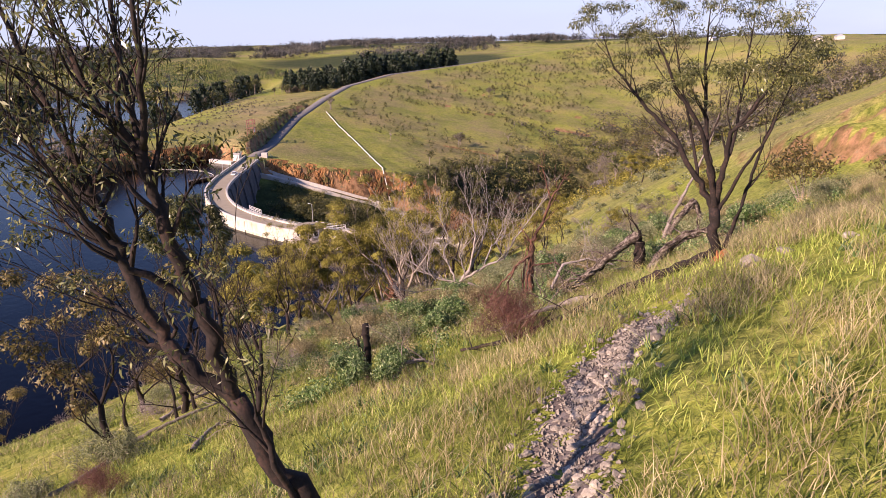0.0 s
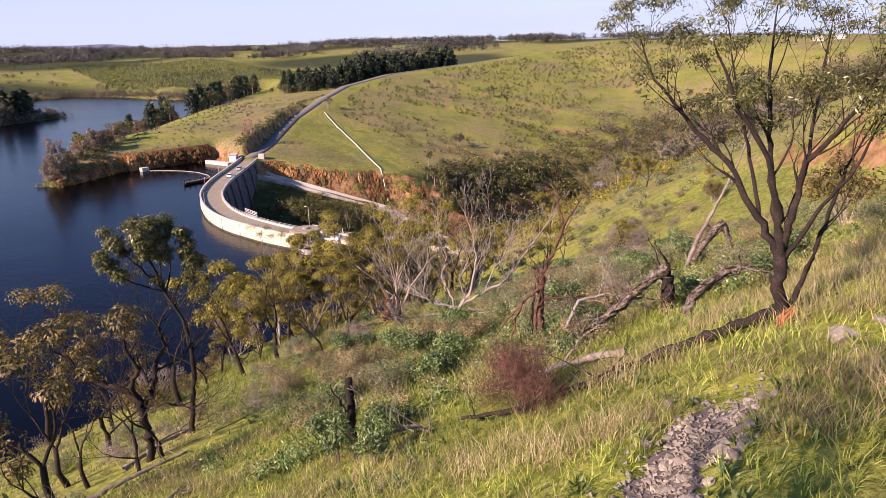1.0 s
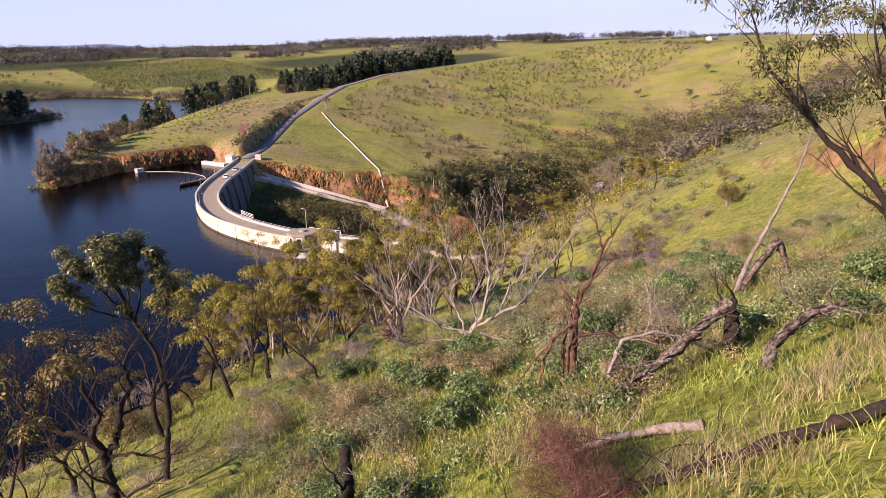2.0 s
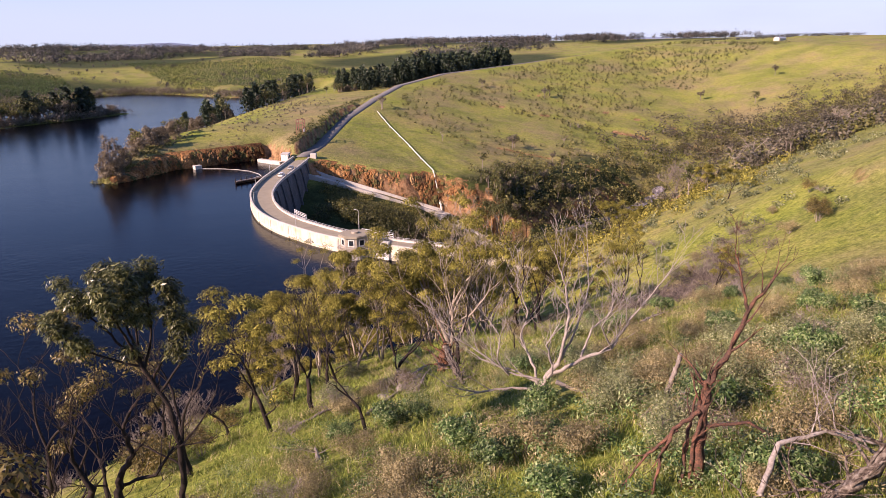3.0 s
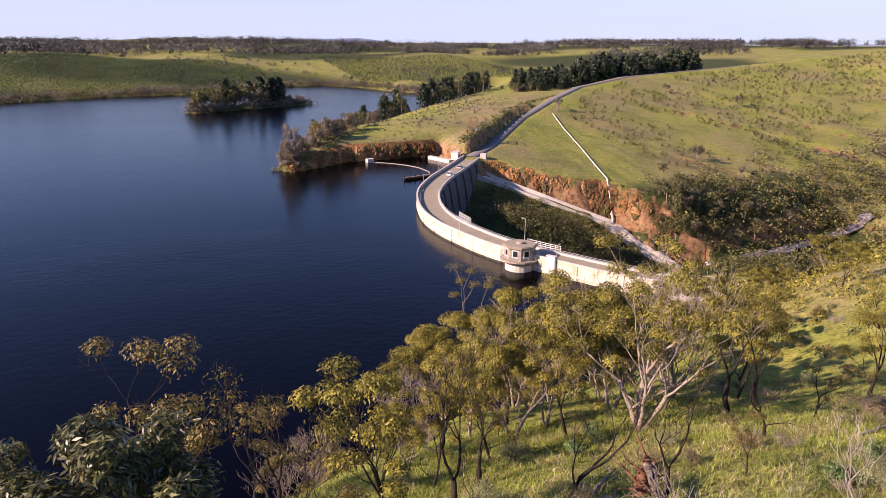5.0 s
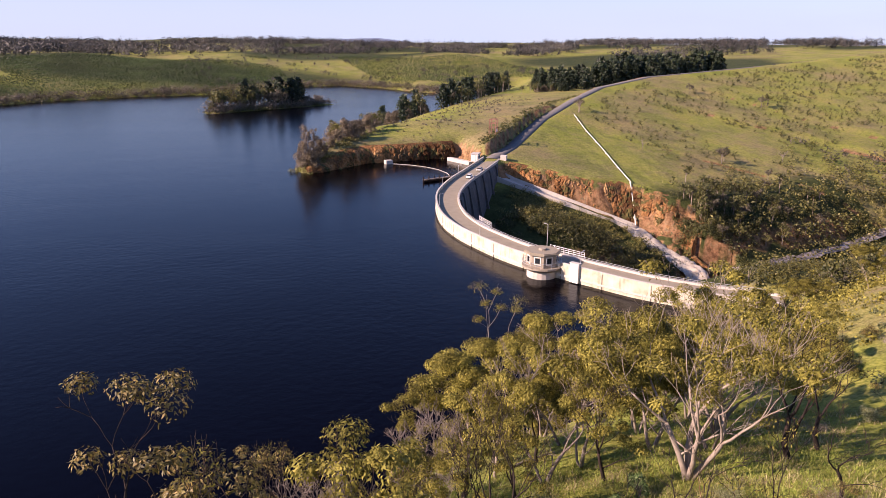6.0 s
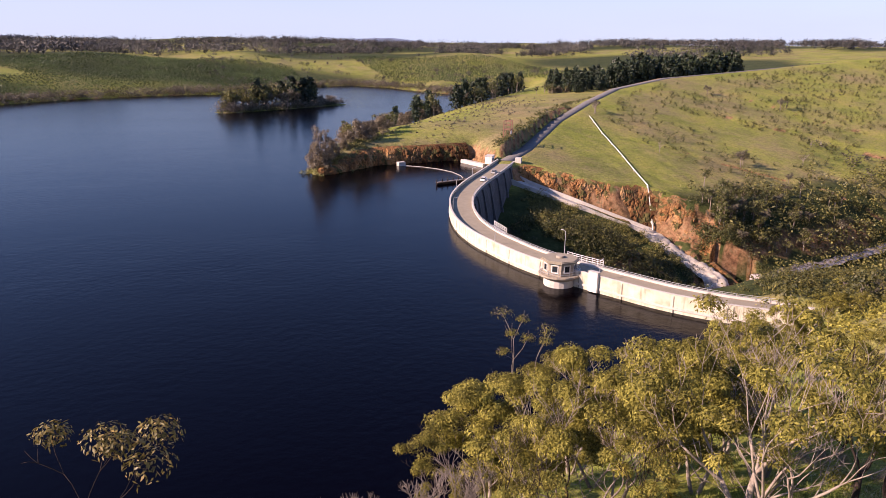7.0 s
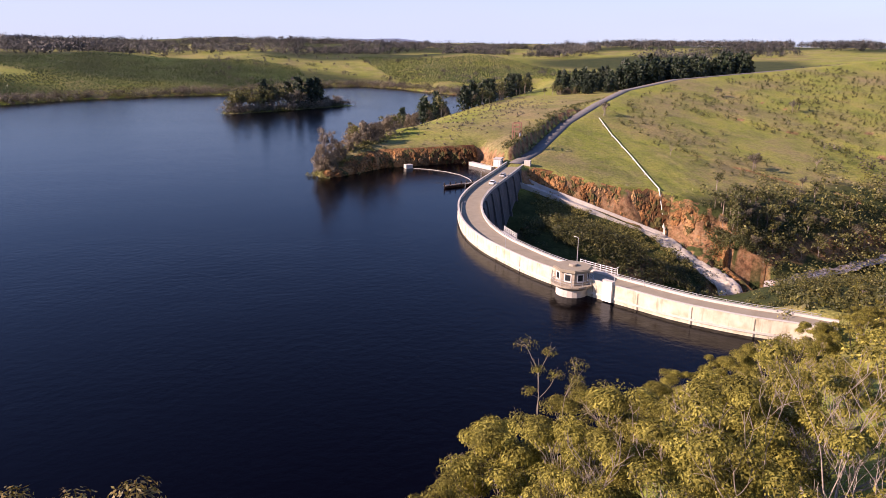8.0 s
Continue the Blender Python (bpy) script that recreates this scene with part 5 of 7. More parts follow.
put_shrub("red", -75.2, -151.3, 1.15, 0.3)
put_shrub("red", -84.5, -144.5, 0.7, 1.3)
rs = random.Random(21)
for cx, cy, rx, ry, n, kinds in (
        (-77.5, -146.5, 2.2, 2.2, 9, ("green", "green_b", "green")), (-67.0, -137.5, 3.0, 2.5, 10, ("green", "green_b")), (-67.5, -129.0, 2.5, 2.0, 7, ("green", "green_b")),
        (-70.5, -139.0, 3.5, 3.0, 14, ("dry", "dry_b", "dry")), (-64.5, -141.5, 3.5, 2.5, 12, ("dry_b", "grey", "dry")), (-61.0, -139.0, 4.0, 3.5, 14, ("grey", "dry", "green_b")),
        (-60.5, -144.5, 4.0, 2.5, 12, ("grey", "grey", "green_b")), (-66.5, -147.0, 2.5, 2.0, 9, ("green_b", "green", "dry_b")), (-58.0, -131.0, 4.5, 3.5, 16, ("green_b", "grey", "dry")),
        (-50.0, -126.0, 5.0, 3.5, 18, ("green", "grey", "twig", "green_b")), (-52.0, -118.5, 5.0, 3.0, 10, ("twig", "dry_b")), (-64.0, -121.5, 5.0, 2.0, 14, ("twig", "twig", "dry_b")),
        (-72.0, -133.0, 3.0, 3.0, 10, ("dry", "green_b", "twig")), (-40.0, -128.0, 6.0, 4.0, 16, ("twig", "grey", "dry", "green_b")), (-33.0, -117.0, 7.0, 3.0, 16, ("twig", "twig", "dry")),
        (-54.0, -136.0, 5.0, 4.0, 18, ("green_b", "grey", "dry_b")), (-46.0, -138.0, 6.0, 4.0, 16, ("grey", "green", "dry")), (-78.0, -130.0, 4.0, 4.0, 12, ("twig", "dry_b", "grey")),
        (-84.5, -141.0, 3.0, 3.0, 9, ("grey", "twig", "dry_b")), (-63.5, -150.5, 3.0, 2.0, 9, ("dry_b", "green_b", "grey")), (-60.0, -110.0, 12.0, 8.0, 14, ("grey", "green_b", "twig")),
        (-73.0, -112.0, 6.0, 6.0, 14, ("bush", "twig", "bush")), (-30.0, -96.0, 10.0, 8.0, 12, ("twig", "grey")), (-62.0, -157.0, 3.5, 2.5, 7, ("bush", "bush", "dry_b")), (-57.0, -153.0, 4.0, 3.0, 8, ("bush", "dry_b", "grey")),
        (-15.0, -105.0, 10.0, 6.0, 14, ("twig", "grey", "dry")), (0.0, -88.0, 14.0, 9.0, 14, ("grey", "bush", "twig")), (-70.0, -98.0, 9.0, 6.0, 12, ("bush", "grey")), (-69.0, -141.0, 6.0, 4.0, 14, ("green_b", "green", "grey")), (-62.0, -146.0, 6.0, 4.0, 16, ("green_b", "dry_b", "grey", "twig")), (-10.0, -112.0, 16.0, 8.0, 26, ("grey", "twig", "bush", "dry")), (-35.0, -136.0, 10.0, 6.0, 18, ("grey", "dry", "green_b"))):
    for k in range(max(1, int(n * 0.52))):
        a, rr = rs.uniform(0, 6.28), math.sqrt(rs.random())
        put_shrub(rs.choice(kinds), cx + rx * rr * math.cos(a), cy + ry * rr * math.sin(a), rs.uniform(0.75, 1.3), rs.uniform(0, 6.28))


# ---- grass ----
def in_path(x, y):
    return seg_dist(x, y, STONY) < 0.62


def grass(name, seed, x0, x1, y0, y1, n, height, blades, width, material, label, keep=None):
    r = np.random.RandomState(seed)
    x, y = r.uniform(x0, x1, n), r.uniform(y0, y1, n)
    ok = ~in_path(x, y)
    if keep is not None:
        ok &= keep(x, y)
    x, y = x[ok], y[ok]
    z = land(x, y)
    x, y, z = (np.repeat(v, blades) for v in (x, y, z))
    k = len(x)
    B = np.stack([x + r.normal(0, 0.06, k), y + r.normal(0, 0.06, k), z - 0.03], 1)
    h = (height * r.uniform(0.45, 1.3, k))[:, None]
    lean = np.concatenate([r.normal(0, 0.35, (k, 2)), np.ones((k, 1))], 1)
    a = r.uniform(0, 6.28, k)
    w = np.stack([np.cos(a), np.sin(a), 0 * a], 1) * width
    mid = B + lean * h * 0.55
    tip = B + lean * h * np.array((1.6, 1.6, 0.95))
    Q = np.stack([B - w, B + w, mid + w * 0.8, mid - w * 0.8], 1)
    Q2 = np.stack([mid - w * 0.8, mid + w * 0.8, tip + w * 0.15, tip - w * 0.15], 1)
    V = np.concatenate([Q, Q2], 1).reshape(-1, 3)
    return tagged(quads(name, V, material), label, "grass", kind="stuff")


def patch(s, seed, lim):
    return lambda x, y: waves(x, y, s, seed) > lim


grass("grass", 1, -93, -58, -172, -138, 26000, 0.30, 4, 0.009, GRASS, "tall bright green grass on the slope")
grass("straw_grass", 2, -93, -58, -172, -138, 22000, 0.45, 4, 0.007, STRAW, "dry straw-coloured grass tufts among the green", patch(5, 41, 0.05))
grass("grass", 3, -95, -25, -140, -75, 17000, 0.32, 4, 0.016, GRASS, "green grass under the trees", patch(12, 42, -0.25))
grass("straw_grass", 4, -90, -25, -140, -85, 9000, 0.36, 4, 0.014, STRAW, "thin dry grass between the shrubs", patch(9, 43, 0.1))
grass("straw_grass", 6, -80, -54, -172, -152, 16000, 0.5, 5, 0.006, STRAW, "tall pale seeding grass by the path", patch(3.5, 45, 0.15))
grass("weeds", 5, -90, -58, -168, -136, 4600, 0.24, 8, 0.022, SHRUB, "broad-leaved green weeds in the grass", patch(4, 44, 0.2))

grass("grass", 7, -72, -38, -124, -100, 9000, 0.34, 4, 0.016, GRASS, "lush green grass in the clearing among the trees")
grass("straw_grass", 8, -66, -30, -124, -104, 5000, 0.4, 4, 0.014, STRAW, "dry bleached grass below the fallen logs", patch(6, 46, 0.15))

grass("grass", 9, -74, -44, -150, -121, 12000, 0.42, 4, 0.013, GRASS, "lush green grass between the shrubs", patch(6, 47, -0.1))

# ---- stony path ----
stony = tagged(new("stone_path"), "path of loose broken pinkish stones in the grass", "path", kind="structure")
sv = []
rs9 = random.Random(9)
for k in range(7):
    bm = bmesh.new()
    bmesh.ops.create_icosphere(bm, subdivisions=1, radius=1)
    for v in bm.verts:
        v.co = Vector((v.co.x * rs9.uniform(0.8, 1.25), v.co.y * rs9.uniform(0.6, 1.0), v.co.z * rs9.uniform(0.35, 0.6)))
    me = bpy.data.meshes.new("stone")
    bm.to_mesh(me)
    bm.free()
    me.materials.append(STONE)
    sv.append(me)
placed = 0
while placed < 290:
    i = rs9.randrange(len(STONY) - 1)
    f = rs9.random()
    x = STONY[i][0] + (STONY[i + 1][0] - STONY[i][0]) * f + rs9.gauss(0, 0.38)
    y = STONY[i][1] + (STONY[i + 1][1] - STONY[i][1]) * f + rs9.gauss(0, 0.38)
    o = new("stone", rs9.choice(sv))
    r = rs9.uniform(0.05, 0.13)
    o.parent = stony
    o.matrix_basis = Matrix.Translation((x, y, ground_z(x, y) + r * 0.25)) @ Euler((rs9.uniform(-0.6, 0.6), rs9.uniform(-0.6, 0.6), rs9.uniform(0, 6.28))).to_matrix().to_4x4() @ Matrix.Scale(r, 4)
    placed += 1
# smaller rubble between them
V, F = [], []
for k in range(1500):
    i = rs9.randrange(len(STONY) - 1)
    f = rs9.random()
    x = STONY[i][0] + (STONY[i + 1][0] - STONY[i][0]) * f + rs9.gauss(0, 0.33)
    y = STONY[i][1] + (STONY[i + 1][1] - STONY[i][1]) * f + rs9.gauss(0, 0.33)
    r = rs9.uniform(0.025, 0.06)
    c = Vector((x, y, 0.0))
    n0 = len(V)
    for d in ((1, 0, 0), (-0.5, 0.85, 0), (-0.5, -0.85, 0), (0, 0, 0.7)):
        V.append(c + Vector((d[0] * rs9.uniform(0.6, 1.4), d[1] * rs9.uniform(0.6, 1.4), d[2] + rs9.uniform(-0.3, 0.3))) * r)
    F.extend(((n0, n0 + 1, n0 + 3), (n0 + 1, n0 + 2, n0 + 3), (n0 + 2, n0, n0 + 3)))
RZ = land(np.array([v[0] for v in V]), np.array([v[1] for v in V]))
V = [(v[0], v[1], v[2] + float(h) + 0.05) for v, h in zip(V, RZ)]
tagged(mesh_ob("rubble", V, F, STONE, stony), kind="stuff")
# earth under the stones, its dark colour carrying the ditch's shadow
V, F = [], []
for i in range(41):
    q = i / 40 * (len(STONY) - 1)
    a = min(int(q), len(STONY) - 2)
    f = q - a
    x, y = STONY[a][0] + (STONY[a + 1][0] - STONY[a][0]) * f, STONY[a][1] + (STONY[a + 1][1] - STONY[a][1]) * f
    d = Vector((STONY[a + 1][0] - STONY[a][0], STONY[a + 1][1] - STONY[a][1])).normalized()
    for k in range(7):
        o = (k / 6 - 0.5) * (1.15 + 0.25 * math.sin(i * 1.7) + 0.15 * math.sin(i * 0.6 + k))
        px, py = x - d.y * o, y + d.x * o
        V.append((px, py, ground_z(px, py) + (0.035 if 0 < k < 6 else -0.05)))
for i in range(40):
    for k in range(6):
        F.append((i * 7 + k, i * 7 + k + 1, i * 7 + k + 8, i * 7 + k + 7))
mesh_ob("gravel_bed", V, F, simple("stony_earth", [(0.2, (0.05, 0.04, 0.034)), (0.5, (0.12, 0.095, 0.08)), (0.8, (0.26, 0.22, 0.19))], 3.0, 0.95, 0.06, 9), stony, smooth=True)
# pale boulders in the grass
for k, (x, y, r) in enumerate(((-74.2, -157.2, 0.32), (-73.6, -157.6, 0.22), (-73.0, -158.6, 0.2), (-61.5, -121.5, 0.5), (-63.0, -122.0, 0.4), (-59.5, -120.5, 0.45), (-64.8, -120.6, 0.4))):
    o = new("boulder", sv[k % 7])
    o.matrix_world = Matrix.Translation((x, y, ground_z(x, y) + r * 0.2)) @ Matrix.Rotation(k * 1.3, 4, "Z") @ Matrix.Scale(r, 4)
    tagged(o, "pale weathered boulder half sunk in grass", "rock", "boulders on the slope")

# ---- road along the ridge ----
V, F = [], []
rr = []
for (ax, ay, az), (bx, by, bz) in zip(RIDGE[:-1], RIDGE[1:]):
    n = 14
    for k in range(n):
        t = k / n
        rr.append((ax + (bx - ax) * t, ay + (by - ay) * t, az + (bz - az) * t))
for i in range(len(rr)):
    a, b = rr[max(i - 2, 0)], rr[min(i + 2, len(rr) - 1)]
    d = Vector((b[0] - a[0], b[1] - a[1])).normalized()
    for o, h in ((-3.0, -0.4), (-2.9, 0.42), (0, 0.5), (2.9, 0.42), (3.0, -0.4)):
        V.append((rr[i][0] - d.y * o, rr[i][1] + d.x * o, rr[i][2] + h))
for i in range(len(rr) - 1):
    for k in range(4):
        F.append((i * 5 + k, i * 5 + k + 1, i * 5 + k + 6, i * 5 + k + 5))
tagged(mesh_ob("road", V, F, ASPHALT, smooth=True), "narrow grey road climbing along the grassy ridge", "road", kind="structure")

# ---- dam fittings ----
white = simple("white_paint", [(0.2, (0.62, 0.60, 0.56)), (0.8, (0.82, 0.80, 0.76))], 1.2, 0.6, 0.005)
nD = len(DLINE)
step = 2
for i in range(2, nD - 2, step):
    q, nrm, d = DLINE[i]
    o = -HW
    bm = bmesh.new()
    box(bm, (0, 0, 0.75), (0.09, 0.09, 0.6), 0, 0.012)
    ob = part("post", bm, STEEL, dam)
    ob.matrix_basis = Matrix.Translation((q.x + nrm.x * o, q.y + nrm.y * o, ROAD_Z))
for h in (0.7, 1.02):
    sweep("rail", DLINE[2:-2], [(-HW + 0.035, ROAD_Z + h), (-HW + 0.035, ROAD_Z + h - 0.07), (-HW - 0.035, ROAD_Z + h - 0.07), (-HW - 0.035, ROAD_Z + h)], STEEL, dam)
sweep("coping", DLINE, [(HW + 0.2, 3.95), (HW + 0.2, 3.802), (HW - 0.33, 3.802), (HW - 0.33, 3.95)], CONCRETE, dam)
stain = simple("stained_concrete", [(0.2, (0.10, 0.09, 0.07)), (0.5, (0.22, 0.19, 0.15)), (0.8, (0.36, 0.32, 0.26))], 1.0, 0.9, 0.02)
for i in range(4, nD - 3, 7):
    q, nrm, d = DLINE[i]
    bm = bmesh.new()
    box(bm, (0, 0, 1.85), (0.16, 0.12, 3.7), 0)
    ob = part("joint", bm, stain, dam, "dark stained joint")
    ob.matrix_basis = Matrix.Translation((q.x + nrm.x * (HW + 0.13), q.y + nrm.y * (HW + 0.13), -0.2)) @ Matrix.Rotation(math.atan2(d.y, d.x), 4, "Z")
# ribs on the downstream face, in the same shade-darkened concrete
for i in range(8, 96, 8):
    q, nrm, d = DLINE[i]
    bm = bmesh.new()
    vs = []
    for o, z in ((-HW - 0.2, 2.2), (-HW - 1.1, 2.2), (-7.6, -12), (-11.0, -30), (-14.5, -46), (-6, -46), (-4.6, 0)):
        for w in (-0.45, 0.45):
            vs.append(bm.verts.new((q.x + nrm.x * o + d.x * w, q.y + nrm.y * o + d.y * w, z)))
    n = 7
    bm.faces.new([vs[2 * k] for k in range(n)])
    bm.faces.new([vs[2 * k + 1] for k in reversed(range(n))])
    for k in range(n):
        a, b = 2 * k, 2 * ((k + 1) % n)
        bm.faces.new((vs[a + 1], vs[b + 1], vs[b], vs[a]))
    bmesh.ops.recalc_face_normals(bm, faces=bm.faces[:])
    part("buttress", bm, SHADEWALL, dam)


def ngon_prism(bm, n, r, z0, z1, r2=None, cx=0.0, cy=0.0):
    r2 = r if r2 is None else r2
    lo = [bm.verts.new((cx + r * math.cos(6.2832 * (k + 0.5) / n), cy + r * math.sin(6.2832 * (k + 0.5) / n), z0)) for k in range(n)]
    hi = [bm.verts.new((cx + r2 * math.cos(6.2832 * (k + 0.5) / n), cy + r2 * math.sin(6.2832 * (k + 0.5) / n), z1)) for k in range(n)]
    bm.faces.new(list(reversed(lo)))
    bm.faces.new(hi)
    for k in range(n):
        bm.faces.new((lo[k], lo[(k + 1) % n], hi[(k + 1) % n], hi[k]))


tower = tagged(new("valve_tower"), "octagonal concrete valve house on the dam's lake side", "tower")
tower.matrix_world = Matrix.Translation((0.8, 1.9, 0)) @ Matrix.Scale(1.25, 4)
bm = bmesh.new()
ngon_prism(bm, 20, 2.7, -8, 1.3)
part("base", bm, CONCRETE, tower, "stained round concrete base")
bm = bmesh.new()
ngon_prism(bm, 16, 2.8, 1.302, 1.9, 3.7)
ngon_prism(bm, 16, 3.7, 1.904, 2.2)
part("balcony", bm, TOWERWALL, tower)
bm = bmesh.new()
ngon_prism(bm, 8, 2.95, 2.204, 4.5)
part("wall", bm, TOWERWALL, tower, "weathered tan octagonal wall")
bm = bmesh.new()
ngon_prism(bm, 8, 3.4, 4.504, 4.82)
ngon_prism(bm, 8, 3.15, 4.824, 4.94)
part("roof", bm, DECK, tower, "flat grey-brown overhanging roof")
bm = bmesh.new()
ngon_prism(bm, 10, 0.7, 4.944, 5.3)
part("roof_cap", bm, TOWERWALL, tower)
for k in range(8):
    a = 6.2832 * k / 8
    if k == 1:
        continue
    bm = bmesh.new()
    box(bm, (0, 0, 0), (0.06, 0.85, 0.95))
    w = part("window", bm, GLASS, tower, "small dark window")
    w.matrix_basis = Matrix.Rotation(a, 4, "Z") @ Matrix.Translation((2.95 * math.cos(math.pi / 8) + 0.01, 0, 3.5))
    bm = bmesh.new()
    for c, sz in (((0, 0.56, 0), (0.12, 0.14, 1.5)), ((0, -0.56, 0), (0.12, 0.14, 1.5)), ((0, 0, 0.68), (0.12, 0.98, 0.14)), ((0, 0, -0.68), (0.16, 0.98, 0.14))):
        box(bm, c, sz)
    fr = part("frame", bm, white, w)
bm = bmesh.new()
box(bm, (0, 0, 0), (0.06, 1.0, 2.0))
dr = part("door", bm, RUBBER, tower, "dark metal door")
dr.matrix_basis = Matrix.Rotation(6.2832 / 8, 4, "Z") @ Matrix.Translation((2.95 * math.cos(math.pi / 8) + 0.01, 0, 3.25))
for h in (2.75, 3.2):
    bm = bmesh.new()
    bmesh.ops.create_circle(bm, segments=24, radius=3.6)
    V, F = [], []
    pts = [Vector((3.6 * math.cos(6.2832 * k / 24), 3.6 * math.sin(6.2832 * k / 24), h)) for k in range(25)]
    bm.free()
    tube(V, F, pts, [0.035] * 25, 5)
    mesh_ob("rail", V, F, STEEL, tower)
for k in range(12):
    bm = bmesh.new()
    box(bm, (3.6 * math.cos(6.2832 * k / 12), 3.6 * math.sin(6.2832 * k / 12), 2.7), (0.06, 0.06, 1.0))
    part("post", bm, STEEL, tower)


pier = tagged(new("parapet_pier"), "bright white square pier on the dam parapet", "pier")
pier.matrix_world = Matrix.Translation((5.2, -5.4, 0)) @ Matrix.Rotation(math.atan2(-7, 3.5), 4, "Z")
bm = bmesh.new()
box(bm, (0, 0, 2.4), (2.2, 0.9, 4.4), 0, 0.04)
part("block", bm, white, pier)
bm = bmesh.new()
box(bm, (0, 0, 4.68), (2.5, 1.2, 0.16), 0, 0.03)
part("cap", bm, CONCRETE, pier)


def lamp_post(x, y, z, h, rz):
    ob = new("street_lamp")
    ob.matrix_world = Matrix.Translation((x, y, z)) @ Matrix.Rotation(rz, 4, "Z")
    V, F = [], []
    tube(V, F, [Vector((0, 0, 0)), Vector((0, 0, h * 0.6)), Vector((0, 0, h))], [0.09, 0.075, 0.06], 8)
    mesh_ob("pole", V, F, STEEL, ob)
    V, F = [], []
    tube(V, F, [Vector((0, 0, h - 0.1)), Vector((0.3, 0, h + 0.12)), Vector((0.8, 0, h + 0.15))], [0.045, 0.045, 0.04], 6)
    mesh_ob("arm", V, F, STEEL, ob)
    bm = bmesh.new()
    box(bm, (1.0, 0, h + 0.15), (0.55, 0.22, 0.14), 0, 0.03)
    part("lamp_head", bm, STEEL, ob)
    return tagged(ob, "thin galvanised street lamp on the dam parapet", "street lamp", "lamps along the dam")


for i in (12, 30, 47, 66, 90, 112):
    q, nrm, d = DLINE[i]
    lamp_post(q.x + nrm.x * (HW - 0.6), q.y + nrm.y * (HW - 0.6), ROAD_Z, 4.2, math.atan2(-nrm.y, -nrm.x))
lamp_post(7.0, 11.2, ROAD_Z, 6.5, 2.0)


def platform(i0, i1, label):
    """A railed steel walkway hung outside the downstream edge."""
    ob = new("railed_platform")
    line = [(q + Vector((0, 0, 0)), n2, d) for q, n2, d in DLINE[i0:i1]]
    sweep("deck", line, [(-HW - 0.4, ROAD_Z + 0.05), (-HW - 0.4, ROAD_Z - 0.2), (-HW - 2.0, ROAD_Z - 0.2), (-HW - 2.0, ROAD_Z + 0.05)], CONCRETE, ob)
    for h in (0.5, 0.95, 1.4):
        sweep("rail", line, [(-HW - 1.9, ROAD_Z + h), (-HW - 1.9, ROAD_Z + h - 0.09), (-HW - 1.99, ROAD_Z + h - 0.09), (-HW - 1.99, ROAD_Z + h)], white, ob)
    for q, n2, d in line:
        bm = bmesh.new()
        box(bm, (q.x - n2.x * (HW + 1.95), q.y - n2.y * (HW + 1.95), ROAD_Z + 0.75), (0.1, 0.1, 1.4))
        part("post", bm, white, ob)
    return tagged(ob, label, "platform")


ip = sorted(range(nD), key=lambda i: (DLINE[i][0] - Vector((-1.2, 41, 0))).length)[0]
platform(ip - 3, ip + 4, "white railed steel platform on the dam's downstream edge")
ip = sorted(range(nD), key=lambda i: (DLINE[i][0] - Vector((4.5, 5, 0))).length)[0]
platform(ip - 3, ip + 5, "long white railed platform beside the valve house")


def car(x, y, rz, material, label):
    ob = new("car")
    ob.matrix_world = Matrix.Translation((x, y, ROAD_Z)) @ Matrix.Rotation(rz, 4, "Z")
    bm = bmesh.new()
    box(bm, (0, 0, 0.66), (4.4, 1.75, 0.62), 0, 0.14)
    part("body", bm, material, ob)
    bm = bmesh.new()
    box(bm, (-0.2, 0, 1.2), (2.5, 1.5, 0.55), 0, 0.16)
    part("cabin", bm, GLASS, ob, "dark tinted windows")
    bm = bmesh.new()
    box(bm, (-0.2, 0, 1.49), (1.9, 1.4, 0.07), 0, 0.03)
    part("roof", bm, material, ob)
    for sx in (-1.35, 1.4):
        for sy in (-0.82, 0.82):
            bm = bmesh.new()
            bmesh.ops.create_cone(bm, cap_ends=True, segments=14, radius1=0.33, radius2=0.33, depth=0.22, matrix=Matrix.Translation((sx, sy, 0.33)) @ Matrix.Rotation(math.pi / 2, 4, "X"))
            wh = part("wheel", bm, RUBBER, ob)
            bm = bmesh.new()
            bmesh.ops.create_cone(bm, cap_ends=True, segments=10, radius1=0.2, radius2=0.18, depth=0.03, matrix=Matrix.Translation((sx, sy + (0.115 if sy > 0 else -0.115), 0.33)) @ Matrix.Rotation(math.pi / 2, 4, "X"))
            part("rim", bm, STEEL, wh)
    for sy in (-0.6, 0.6):
        bm = bmesh.new()
        box(bm, (2.19, sy, 0.72), (0.05, 0.34, 0.16), 0, 0.02)
        part("headlight", bm, white, ob)
    return tagged(ob, label, "car", "cars on the dam")


car(26.2, 108.6, math.atan2(22, 16), CARPAINT, "white hatchback car parked on the dam road")
car(36.0, 122.0, math.atan2(22, 16), STEEL, "silver car standing on the dam road")

# hut and quay at the far end
hut = tagged(new("hut"), "small white flat-roofed hut at the dam's far end", "hut")
hut.matrix_world = Matrix.Translation((47.2, 153.4, 2.0)) @ Matrix.Rotation(0.94, 4, "Z")
bm = bmesh.new()
box(bm, (0, 0, 1.3), (5.2, 3.0, 3.2), 0, 0.03)
part("wall", bm, white, hut)
bm = bmesh.new()
box(bm, (0, 0, 3.0), (5.7, 3.5, 0.2), 0, 0.03)
part("roof", bm, CONCRETE, hut)
for x in (-1.4, 1.4):
    bm = bmesh.new()
    box(bm, (x, -1.5, 1.5), (1.1, 0.06, 1.0))
    part("window", bm, GLASS, hut)
bm = bmesh.new()
